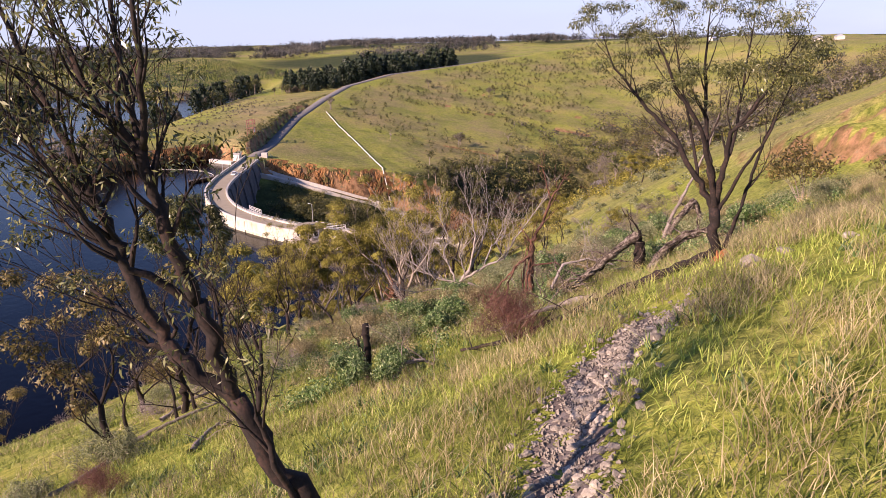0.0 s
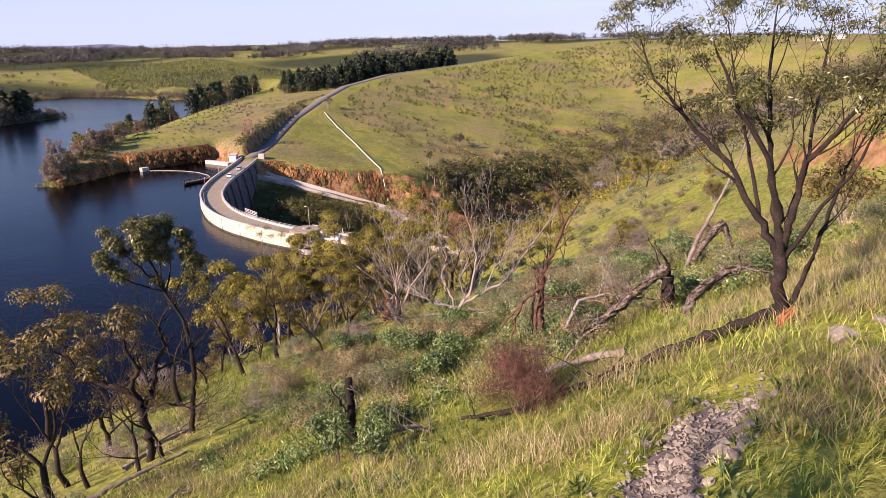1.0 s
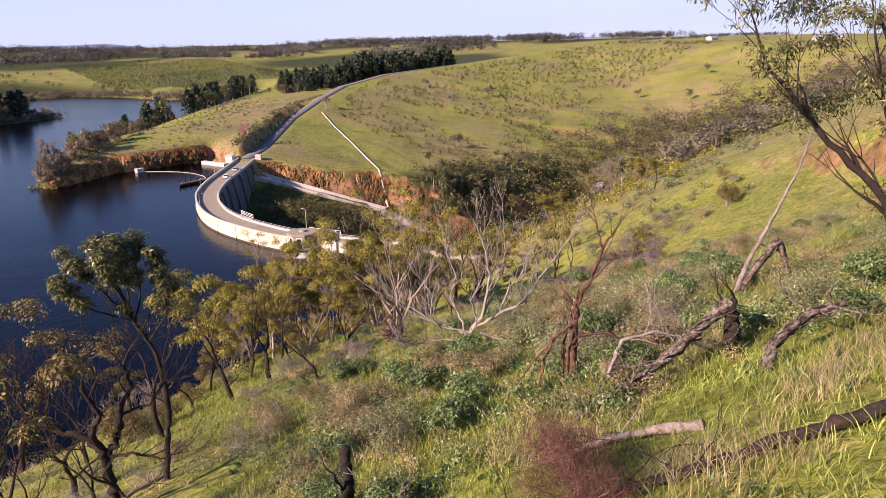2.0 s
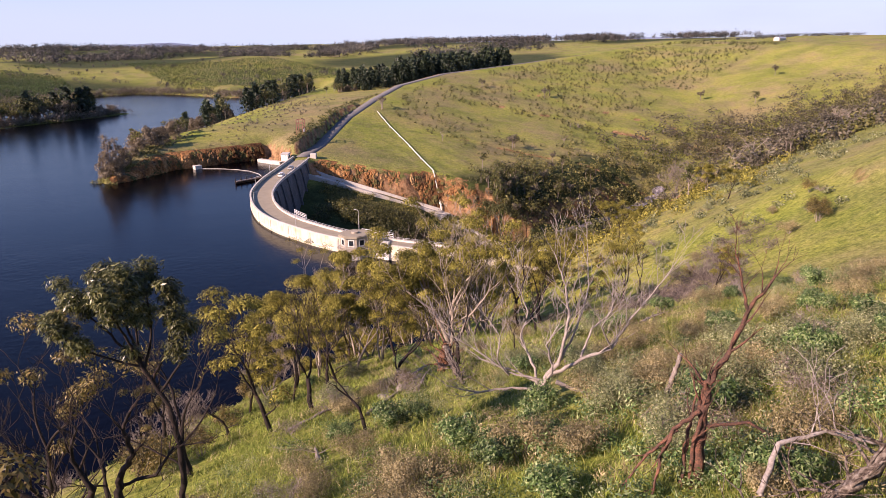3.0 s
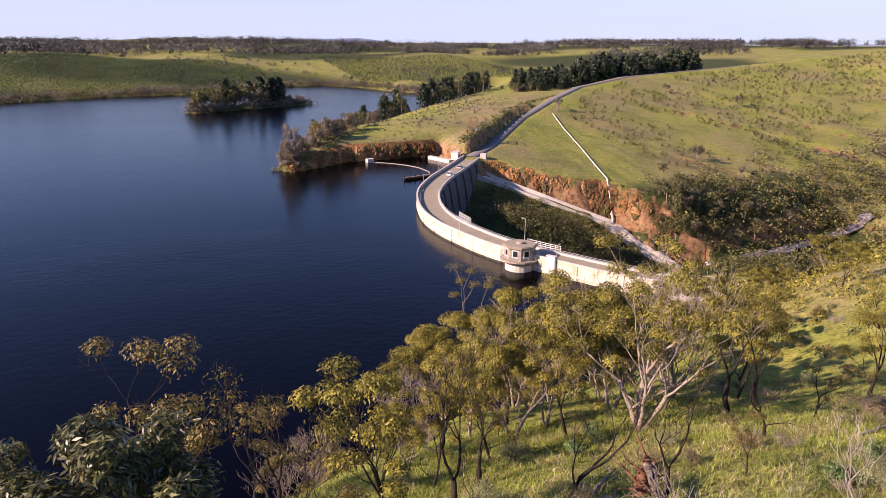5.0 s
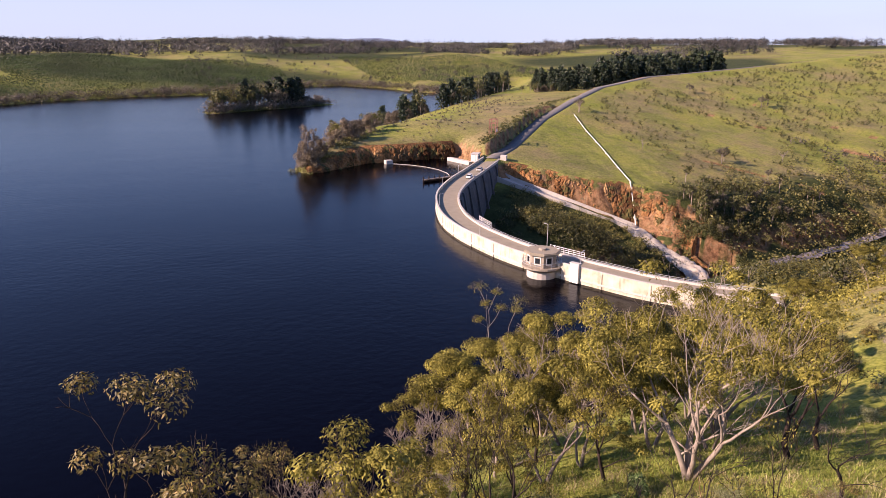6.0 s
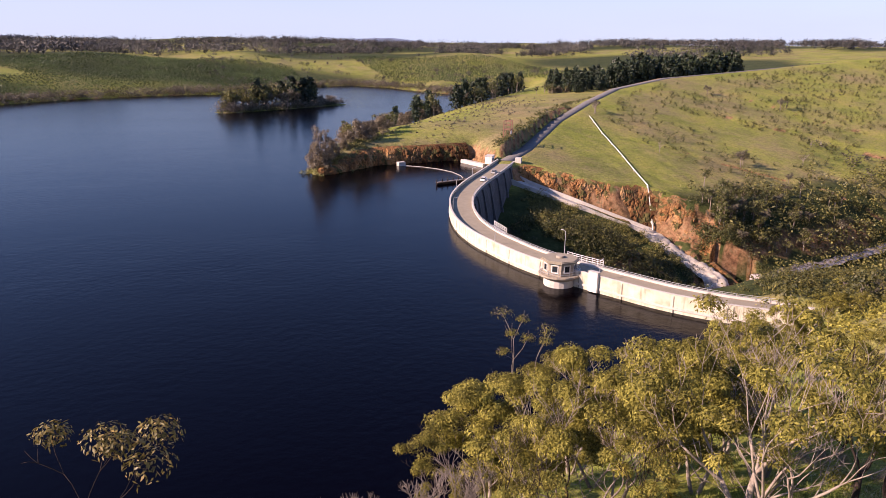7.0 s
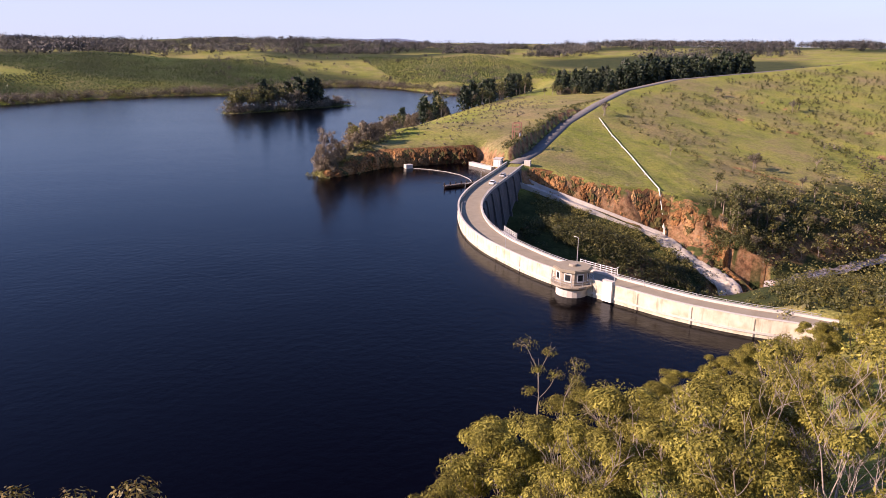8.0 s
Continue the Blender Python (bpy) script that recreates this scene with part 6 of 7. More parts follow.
box(bm, (0, 1.5, 0.9), (0.9, 0.06, 2.0))
part("door", bm, STEEL, hut)
bm = bmesh.new()
box(bm, (42.5, 160.5, 0.2), (16, 2.2, 2.6), 1.85, 0.05)
tagged(part("quay_wall", bm, CONCRETE, None), "pale concrete quay wall at the water's edge", "wall")
bm = bmesh.new()
box(bm, (56.8, 144.6, 2.5), (2.6, 2.6, 5.0), 0.94, 0.06)
tagged(part("gate_pillar", bm, CONCRETE, None), "square weathered concrete pillar beside the road", "pillar")
# steel gantry by the road
gantry = tagged(new("gantry"), "rusty red steel gantry frame on the road bank", "gantry")
gx, gy = 63.5, 171.5
gantry.matrix_world = Matrix.Translation((gx, gy, ground_z(gx, gy))) @ Matrix.Rotation(0.9, 4, "Z")
rust = simple("rusty_steel", [(0.2, (0.12, 0.05, 0.035)), (0.5, (0.24, 0.11, 0.08)), (0.8, (0.36, 0.21, 0.16))], 1.5, 0.8, 0.01)
for sx in (-2, 2):
    for sy in (-1.5, 1.5):
        bm = bmesh.new()
        box(bm, (sx, sy, 3.4), (0.28, 0.28, 7.4))
        part("leg", bm, rust, gantry)
for h in (3.2, 5.2, 7.0):
    for c, sz in (((0, 1.5, h), (4.0, 0.2, 0.22)), ((0, -1.5, h), (4.0, 0.2, 0.22)), ((2, 0, h), (0.2, 2.8, 0.22)), ((-2, 0, h), (0.2, 2.8, 0.22))):
        bm = bmesh.new()
        box(bm, c, sz)
        part("beam", bm, rust, gantry)
bm = bmesh.new()
box(bm, (-0.2, -1.62, 1.9), (2.4, 0.1, 1.5))
part("panel", bm, white, gantry, "pale panel")

# pontoon, float line and block in the cove
bm = bmesh.new()
pon = tagged(new("pontoon"), "dark timber pontoon wall standing in the lake", "pontoon")
for k in range(9):
    t0 = k / 8
    x, y = 11.8 + 19.6 * t0, 119.9 + 6.0 * t0
    bm2 = bmesh.new()
    box(bm2, (x, y, 0.4), (0.35, 0.35, 3.4), 0.3)
    part("pile", bm2, BARK, pon)
bm.free()
bm = bmesh.new()
box(bm, (21.6, 122.9, 0.95), (20.4, 1.4, 0.3), math.atan2(6, 19.6), 0.04)
part("deck", bm, DEADWOOD, pon)
bm = bmesh.new()
box(bm, (21.6, 122.9, 0.2), (20.2, 0.2, 1.1), math.atan2(6, 19.6))
part("face", bm, BARK, pon)
bm = bmesh.new()
box(bm, (11.2, 166.8, 0.7), (3.2, 2.4, 1.9), 0.2, 0.08)
tagged(part("mooring_block", bm, CONCRETE, None), "pale concrete mooring block at the rock shore", "block")
V, F = [], []
tube(V, F, [Vector(q) for q in ((12.5, 166.0, 0.1), (19, 160.5, 0.1), (24, 153.5, 0.1), (27, 145.5, 0.1), (27.5, 136, 0.1), (25.5, 126, 0.1))], [0.11] * 6, 6)
tagged(mesh_ob("float_line", V, F, CONCRETE, smooth=True), "pale curved line of floats across the cove", "float line")

# ---- pipeline ----
pipe = tagged(new("pipeline"), "pale steel pipeline running down the grassy hill", "pipe")
a, b = Vector((140, 230, 0)), Vector((103.8, 112.5, 0))
pts = []
for k in range(13):
    q = a.lerp(b, k / 12)
    pts.append(Vector((q.x, q.y, ground_z(q.x, q.y) + 0.75)))
V, F = [], []
tube(V, F, pts, [0.19] * 13, 10)
mesh_ob("pipe", V, F, WHITEPIPE, pipe, smooth=True)
V, F = [], []
end = pts[-1]
tube(V, F, [end, end + Vector((-0.9, -1.6, -0.7)), end + Vector((-1.6, -3.0, -3.2)), Vector((101.5, 109.0, -24))], [0.3] * 4, 10)
mesh_ob("drop_pipe", V, F, WHITEPIPE, pipe, smooth=True)
V, F = [], []
tube(V, F, [end + Vector((0.3, 1.1, 0)), end + Vector((-0.7, -1.4, -0.4))], [0.5, 0.5], 10)
mesh_ob("collar", V, F, CONCRETE, pipe)
for k in range(1, 12, 2):
    bm = bmesh.new()
    box(bm, (pts[k].x, pts[k].y, pts[k].z - 0.62), (0.6, 0.5, 0.8), 0.3)
    part("support", bm, CONCRETE, pipe)

# ---- spillway chute and falling water ----
CL = [Vector((50, 139.5, -2.2)), Vector((56, 134, -5)), Vector((75, 121, -12.3)), Vector((100.5, 107.3, -22.4))]
cl = []
for p0, p1 in zip(CL, CL[1:]):
    for k in range(8):
        cl.append(p0.lerp(p1, k / 8))
cl.append(CL[-1])
chute = tagged(new("spillway_chute"), "long pale concrete spillway chute under the rock bank", "chute")


def ribbon(name, line, prof, material, parent, label="", rough=0.0, seed=0, smooth=False):
    rng = random.Random(seed)
    V, F = [], []
    k = len(prof)
    for i, q in enumerate(line):
        d = (line[min(i + 1, len(line) - 1)] - line[max(i - 1, 0)])
        n2 = Vector((-d.y, d.x, 0)).normalized()
        for o, h in prof:
            V.append((q.x + n2.x * o + rng.uniform(-rough, rough), q.y + n2.y * o + rng.uniform(-rough, rough), q.z + h + rng.uniform(-rough, rough)))
    for i in range(len(line) - 1):
        for j in range(k - 1):
            F.append((i * k + j, i * k + j + 1, (i + 1) * k + j + 1, (i + 1) * k + j))
    return mesh_ob(name, V, F, material, parent, label, smooth)


ribbon("floor", cl, [(-3.4, -1.5), (-3.4, 0.0), (3.4, 0.0), (3.4, -1.5)], CONCRETE, chute)
ribbon("side_wall", cl, [(3.4, -1.5), (3.4, 1.6), (3.9, 1.6), (3.9, -1.5)], CONCRETE, chute)
ribbon("side_wall", cl, [(-3.9, -1.5), (-3.9, 1.0), (-3.4, 1.0), (-3.4, -1.5)], CONCRETE, chute)
wl = [Vector(q) for q in FALL]
wf = []
for p0, p1 in zip(wl, wl[1:]):
    for k in range(6):
        wf.append(p0.lerp(p1, k / 6))
tagged(ribbon("waterfall", wf, [(-5.2, -0.6), (-4.0, 0.4), (-2.6, 0.8), (-1.2, 0.5), (0.2, 1.0), (1.6, 0.6), (3.0, 0.9), (4.2, 0.4), (5.2, -0.6)], FOAM, None, "", 0.5, 5, True), "brown-white foaming water plunging off the chute", "waterfall")
st = []
for q0, q1 in zip(((112, 71), (128, 74), (148, 80), (165, 84), (185, 90), (215, 98)), ((128, 74), (148, 80), (165, 84), (185, 90), (215, 98), (260, 110))):
    for k in range(8):
        t = k / 8
        x, y = q0[0] + (q1[0] - q0[0]) * t, q0[1] + (q1[1] - q0[1]) * t
        st.append(Vector((x, y, ground_z(x, y) + 0.7)))
tagged(ribbon("stream", st, [(-4, -0.8), (-2.5, 0.0), (-1, 0.15), (1, 0.1), (2.5, 0.05), (4, -0.8)], simple("broken_water", [(0.3, (0.05, 0.045, 0.05)), (0.5, (0.20, 0.17, 0.16)), (0.72, (0.62, 0.57, 0.53))], 0.5, 0.4, 0.3, 4), None, "", 0.25, 6, True), "foaming brown stream in the gorge below the dam", "stream", kind="structure")


# ---- far plants ----
def far_tree(name, seed, h, spread, leaf, bark, label, clumps=9, n=28, size=0.9, bare=False, conical=False):
    rng, rs2 = random.Random(seed), np.random.RandomState(seed)
    root = new(name)
    V, F, V2, F2 = [], [], [], []
    lean = rng.uniform(-0.08, 0.08)
    top = Vector((lean * h, 0, h * (0.95 if conical else 0.55)))
    tube(V, F, [Vector((0, 0, -0.8)), top * 0.5, top], [h * 0.03, h * 0.022, h * 0.008], 6)
    C, R = [], []
    if conical:
        for k in range(clumps):
            t = k / (clumps - 1)
            C.append((lean * h * t, rng.uniform(-0.2, 0.2), h * (0.2 + 0.78 * t)))
            R.append(spread * (1.05 - 0.8 * t) * rng.uniform(0.8, 1.15))
    else:
        for k in range(clumps):
            a = rng.uniform(0, 6.28)
            r = spread * rng.uniform(0.15, 0.75)
            c = Vector((r * math.cos(a), r * math.sin(a), h * rng.uniform(0.5, 0.9)))
            tube(V2, F2, [top * rng.uniform(0.5, 0.9), c * 0.6 + top * 0.35, c], [h * 0.012, h * 0.008, h * 0.004], 4)
            if bare:
                for _ in range(5):
                    e = c + Vector((rng.uniform(-1, 1), rng.uniform(-1, 1), rng.uniform(-0.3, 1))) * h * 0.14
                    tube(V2, F2, [c, e], [h * 0.004, h * 0.002], 3)
            C.append(c)
            R.append(spread * rng.uniform(0.3, 0.5))
    mesh_ob("trunk", V, F, bark, root)
    if V2:
        tagged(mesh_ob("branching", V2, F2, bark, root), kind="stuff")
    if not bare:
        quads("crown", cloud(rs2, C, R, n, size, 0.75 if not conical else 0.55, 0.2, 0.55, 0.5), leaf, root)
    return tagged(root, label, "tree")


def feathery(name, seed, h, spread, leaf, label):
    """A dense tree of fine upswept sprays, leafy from the ground to a ragged top."""
    rng, rs2 = random.Random(seed), np.random.RandomState(seed)
    root = new(name)
    V, F = [], []
    tube(V, F, [Vector((0, 0, -0.8)), Vector((0.2, 0, h * 0.5)), Vector((0, 0.2, h * 0.93))], [h * 0.028, h * 0.016, h * 0.004], 6)
    C, R = [], []
    for k in range(46):
        t = rng.random() ** 1.3
        a, r = rng.uniform(0, 6.28), spread * (1 - 0.72 * t) * rng.uniform(0.25, 1.0)
        c = Vector((r * math.cos(a), r * math.sin(a), h * (0.06 + 0.9 * t)))
        tube(V, F, [Vector((0, 0, c.z * 0.7)), c * 0.7 + Vector((0, 0, c.z * 0.12)), c], [h * 0.006, h * 0.004, h * 0.002], 4)
        C.append(c)
        R.append(spread * rng.uniform(0.16, 0.3))
    mesh_ob("trunk", V, F, DEADWOOD, root)
    quads("crown", cloud(rs2, C, R, 60, 0.75, 1.2, -1.2, 0.3, 0.6), leaf, root)
    return tagged(root, label, "tree")


FEATHER = leaf_mat("feathery_leaves", (0.12, 0.095, 0.062), (0.19, 0.155, 0.10), (0.28, 0.23, 0.15), grain=0.4)
OLIVEFAR = leaf_mat("far_gum_leaves", (0.055, 0.055, 0.016), (0.14, 0.135, 0.036), (0.26, 0.235, 0.07))
GREYFAR = leaf_mat("far_grey_leaves", (0.055, 0.05, 0.033), (0.12, 0.105, 0.07), (0.22, 0.185, 0.125))
W = {
    "gum": far_tree("gum_tree", 1, 9, 4.0, OLIVEFAR, DEADWOOD, "olive green gum tree with an open crown"),
    "gum2": far_tree("gum_tree", 2, 11, 4.2, DARK_LEAF, GREYBARK, "dark green gum tree on the valley side", 11, 34),
    "grey": far_tree("gum_tree", 3, 8, 3.6, GREYFAR, DEADWOOD, "grey-brown gum tree with a loose crown", 11, 46, 0.6),
    "bare": far_tree("dead_tree", 4, 8, 4.5, None, GREYBARK, "bare pale dead tree on the hillside", 10, bare=True),
    "feathery": feathery("casuarina_tree", 14, 15, 5.0, FEATHER, "soft grey-brown feathery tree leafy to the ground"),
    "feathery_low": feathery("casuarina_tree", 15, 7, 4.6, FEATHER, "broad low grey-brown feathery bush"),
    "pine": far_tree("pine_tree", 5, 15, 4.6, PINE, BARK, "tall dark green pine tree in a row", 9, 60, 1.6, conical=True),
    "pine2": far_tree("pine_tree", 6, 13, 5.2, PINE, BARK, "broad dark pine tree in a plantation belt", 8, 60, 1.6, conical=True),
}
WU = set()


def far_plant(kind, x, y, s, group, rz=None):
    rz = rs9.uniform(0, 6.28) if rz is None else rz
    z = ground_z(x, y)
    z = max(z, 0.0) if inside(np.array([x]), np.array([y]), LAKE)[0] else z
    m = Matrix.Translation((x, y, z)) @ Matrix.Rotation(rz, 4, "Z") @ Matrix.Scale(s, 4)
    ob = W[kind]
    if kind in WU:
        ob = copy_thing(ob, m)
        ob.scale = m.to_scale()
    else:
        WU.add(kind)
        ob.matrix_world = m
    ob["group"] = group


for kind, x, y, s in (("grey", 186, 158, 1.1), ("gum", 190, 161, 0.8), ("bare", 147, 172, 0.7), ("bare", 147, 237, 1.1), ("grey", 149, 239, 1.0), ("grey", 308, 264, 1.1), ("gum", 316, 267, 1.0),
                      ("grey", 276, 301, 0.9), ("bare", 229, 161, 0.8), ("bare", 154, 129, 0.5), ("grey", 515, 200, 1.2), ("grey", 438, 217, 1.1), ("gum2", 446, 173, 0.9)):
    far_plant(kind, x, y, s, "single trees on the far hill")
# pine belt beyond the road
for k in range(130):
    t = rs9.random()
    x, y = 206 + 205 * t, 370 + 38 * t + rs9.uniform(-4, 44)
    if ridge_of(np.array([x]), np.array([y]))[0][0] > 9:
        far_plant(rs9.choice(("pine", "pine2", "pine2")), x, y, rs9.uniform(0.95, 1.6) * (0.75 + 0.35 * min(1, t * 2.5)), "belt of pines beyond the road")
for k in range(60):
    t = rs9.random()
    far_plant(rs9.choice(("pine2", "pine2", "gum2", "grey")), 100 + 115 * t + rs9.uniform(0, 12), 362 + 150 * t + rs9.uniform(-22, 4), rs9.uniform(0.8, 1.4), "trees along the inlet shore")
for k in range(16):
    t = rs9.random()
    far_plant(rs9.choice(("gum2", "gum2", "feathery_low")), 182 + 36 * t + rs9.uniform(-4, 10), 380 + 14 * t + rs9.uniform(-8, 12), rs9.uniform(0.5, 0.8), "trees along the inlet shore")
# trees on the peninsula's lake shore
for k in range(32):
    t = rs9.random()
    x, y = -8 + 95 * t, 208 + 150 * t
    far_plant(rs9.choice(("feathery_low", "feathery_low", "gum2", "pine2", "gum2") if t > 0.35 else ("feathery_low", "feathery_low", "gum")), x + rs9.uniform(0, 9), y - rs9.uniform(0, 10), rs9.uniform(0.8, 1.4), "trees along the point's shore")
for x, y, s, kd in ((-26, 158, 1.1, "feathery"), (-22.5, 161, 0.85, "feathery"), (-28, 160, 0.75, "feathery"), (-19, 164, 1.0, "feathery_low"), (-24, 156.5, 0.9, "feathery_low"),
                    (-4, 183, 1.25, "feathery_low"), (0, 187, 1.1, "feathery_low"), (-9, 178, 0.7, "feathery_low"), (5, 195, 1.0, "feathery_low"), (11, 202, 1.2, "feathery_low"), (16, 209, 1.1, "gum"), (-13, 171, 0.6, "feathery_low")):
    far_plant(kd, x, y, s, "trees on the tip of the point")
# wooded islet
for k in range(64):
    t = rs9.random()
    x, y = -52 + 100 * t, 434 + 62 * t + rs9.uniform(-5, 16) * (1 if t < 0.8 else 0.3)
    far_plant(rs9.choice(("gum", "grey", "gum")) if t < 0.25 else (rs9.choice(("pine2", "gum2", "gum", "grey", "gum2")) if t < 0.8 else rs9.choice(("bare", "grey"))), x, y, rs9.uniform(1.3, 2.0) * (0.55 if t > 0.8 or t < 0.05 else 1), "trees on the wooded islet")
# gorge trees
for k in range(62):
    cx, cy, r = rs9.choice(((128, 103, 9), (132, 96, 10), (150, 98, 14), (172, 104, 18), (200, 112, 20), (140, 108, 12), (160, 112, 14)))
    far_plant(rs9.choice(("gum2", "gum2", "gum", "grey")), cx + rs9.gauss(0, r * 0.6), cy + rs9.gauss(0, r * 0.45), rs9.uniform(0.55, 0.95), "trees in the gorge")


for k in range(40):
    t = rs9.random()
    far_plant(rs9.choice(("gum", "gum2", "gum", "grey")), 48 + 75 * t + rs9.uniform(-8, 8), -52 + 70 * t + rs9.uniform(-12, 22), rs9.uniform(0.5, 0.9), "trees on the bank past the dam")


def scrub(name, seed, pts, rmin, rmax, n, size, material, label, flat=0.8, lift=0.45, category="scrub", wide=0.6):
    """Many low clumps of leaves as one sheet of growth."""
    r = np.random.RandomState(seed)
    P2 = np.asarray(pts, float)
    z = land(P2[:, 0], P2[:, 1])
    z = np.where(inside(P2[:, 0], P2[:, 1], LAKE), np.maximum(z, 0.0), z)
    R = r.uniform(rmin, rmax, len(P2))
    C = np.stack([P2[:, 0], P2[:, 1], z + R * lift], 1)
    return tagged(quads(name, cloud(r, C, R, n, size, flat, 0.0, wide, 0.5), material), label, category, kind="stuff")


def around(seed, line, n, spread):
    r = np.random.RandomState(seed)
    L = np.asarray(line, float)
    i = r.randint(0, len(L) - 1, n)
    t = r.uniform(0, 1, n)[:, None]
    return L[i] + (L[i + 1] - L[i]) * t + r.normal(0, 1, (n, 2)) * spread


# scattered young bushes on the far hill
HILLBUSH = leaf_mat("hill_bush_leaves", (0.042, 0.047, 0.013), (0.085, 0.088, 0.025), (0.145, 0.138, 0.04))
r5 = np.random.RandomState(5)
hx, hy = r5.uniform(150, 700, 9000), r5.uniform(60, 440, 9000)
hp, hz, ha = ridge_of(hx, hy)
ok = (hp < -14) & (hp > -150) & (waves(hx, hy, 110, 51) + 0.45 * waves(hx, hy, 30, 52) > -0.38) & (land(hx, hy) > -13)
hill_pts = np.stack([hx, hy], 1)[ok][:1700]
scrub("hill_bushes", 3, hill_pts, 0.7, 1.8, 36, 0.6, HILLBUSH, "scattered low dark bushes on the grassy hill", 1.35, 0.9)
MOUND = leaf_mat("mound_leaves", (0.07, 0.068, 0.016), (0.15, 0.14, 0.036), (0.25, 0.22, 0.06))
VAL = [(100, 84), (140, 94), (173, 96), (234, 118), (300, 122), (371, 136), (400, 108), (445, 92), (495, 76), (560, 55)]
scrub("valley_scrub", 4, around(6, VAL[1:], 900, 20), 2.4, 6.2, 46, 1.1, OLIVEFAR, "dense olive scrub along the valley")
scrub("valley_scrub", 5, around(7, VAL[4:], 1000, 30), 3.0, 7.5, 40, 1.2, GREYFAR, "grey-brown leafless scrub along the valley")
scrub("gorge_scrub", 6, around(8, [(42, 98), (42, 86), (50, 79), (60, 74), (70, 71), (84, 74), (98, 82)], 420, 6.5), 1.4, 3.2, 70, 0.6, HILLBUSH, "dense dark shrubs on the mound below the dam")
scrub("gorge_scrub", 16, around(18, [(50, 104), (50, 92), (60, 84), (76, 82), (92, 88)], 560, 7), 1.0, 2.6, 70, 0.5, MOUND, "olive shrubs on the mound below the dam")
scrub("gorge_scrub", 26, around(28, [(52, 124), (62, 116), (78, 107), (90, 100)], 300, 4), 0.9, 2.0, 60, 0.45, MOUND, "olive shrubs beside the spillway chute")
scrub("gorge_scrub", 27, around(29, [(119, 103), (124, 96), (122, 88), (130, 92), (145, 94)], 260, 5), 1.2, 3.0, 60, 0.6, DARK_LEAF, "dark shrubs hanging over the fall")
scrub("gorge_scrub", 36, around(37, [(120, 96), (124, 84), (126, 74), (134, 78)], 150, 3.5), 0.9, 2.2, 60, 0.5, HILLBUSH, "dark shrubs on the rocks beside the fall")
scrub("knoll_scrub", 30, around(31, [(10, 190), (40, 215), (75, 250), (110, 300), (140, 345)], 340, 16), 0.4, 1.2, 24, 0.5, GREYFAR, "low grey-brown scrub on the knoll")
scrub("point_scrub", 33, around(34, [(-27, 158), (-20, 164), (-8, 176), (2, 188)], 200, 3.5), 0.6, 1.8, 40, 0.5, OLIVEFAR, "low dark shrubs along the tip of the point")
RISE = [(84, -52), (112, -54), (150, -48), (190, -44), (240, -40)]
scrub("valley_scrub", 41, around(42, RISE, 330, 9), 1.6, 3.8, 60, 0.9, GREYFAR, "grey-brown leafless trees on the valley's edge", 0.95, 0.7)
scrub("valley_scrub", 43, around(44, RISE, 220, 10), 1.6, 3.6, 60, 0.9, OLIVEFAR, "olive trees on the valley's edge", 0.95, 0.7)
for k in range(22):
    t = rs9.random() * 3.99
    q0, q1 = RISE[int(t)], RISE[int(t) + 1]
    f = t - int(t)
    far_plant(rs9.choice(("bare", "grey", "bare")), q0[0] + (q1[0] - q0[0]) * f + rs9.uniform(-6, 6), q0[1] + (q1[1] - q0[1]) * f + rs9.uniform(-8, 8), rs9.uniform(0.7, 1.15), "bare trees on the valley's edge")
scrub("bank_scrub", 7, around(9, [(54, 161), (68, 177), (88, 201), (111, 228), (146, 266), (195, 312), (268, 358), (355, 384)], 420, 2.2), 0.5, 1.3, 40, 0.4, HILLBUSH, "low dark shrubs on the road bank")
FARSHORE = leaf_mat("far_shore_scrub", (0.085, 0.068, 0.047), (0.13, 0.108, 0.075), (0.19, 0.157, 0.11), grain=0.03)
scrub("islet_scrub", 24, around(25, [(-52, 432), (-30, 446), (0, 462), (30, 480)], 150, 4), 3.0, 6.5, 44, 1.1, FARSHORE, "brown-green scrub under the islet's trees", 0.9, 0.6)
scrub("islet_scrub", 28, around(29, [(22, 476), (36, 486), (50, 496)], 70, 3), 1.8, 3.8, 44, 0.9, FARSHORE, "grey bare scrub at the islet's end", 0.9, 0.7)
scrub("islet_scrub", 20, around(21, [(-52, 431), (0, 460), (44, 487)], 90, 3.5), 1.5, 3.2, 40, 1.0, DARK_LEAF, "dark shrubs at the islet's edge")
scrub("shore_scrub", 8, around(10, [(-420, 512), (-350, 519), (-225, 543), (-178, 592), (-103, 635), (-46, 645), (62, 762), (123, 781), (160, 728), (190, 619), (237, 660), (298, 719)], 1100, 5.5), 2.8, 6.2, 38, 1.2, FARSHORE, "grey-brown scrub along the far shore")
scrub("shore_scrub", 9, around(11, [(-420, 512), (-350, 519), (-225, 543), (-178, 592), (-103, 635), (-46, 645), (62, 762), (123, 781), (160, 728), (190, 619), (237, 660), (298, 719)], 420, 10), 2.2, 4.8, 34, 1.1, OLIVEFAR, "olive trees along the far shore")
scrub("slope_scrub", 22, around(23, [(-10, -98), (10, -92), (40, -84), (70, -70), (95, -40)], 170, 9), 0.5, 1.3, 110, 0.28, SHRUB_GREY, "grey-brown low scrub on the near bank")
scrub("slope_scrub", 52, around(53, [(52, -38), (60, -22), (76, 0), (92, 18), (112, 34), (150, 48)], 520, 9), 1.2, 3.0, 70, 0.6, MOUND, "olive scrub falling to the gorge behind the dam")
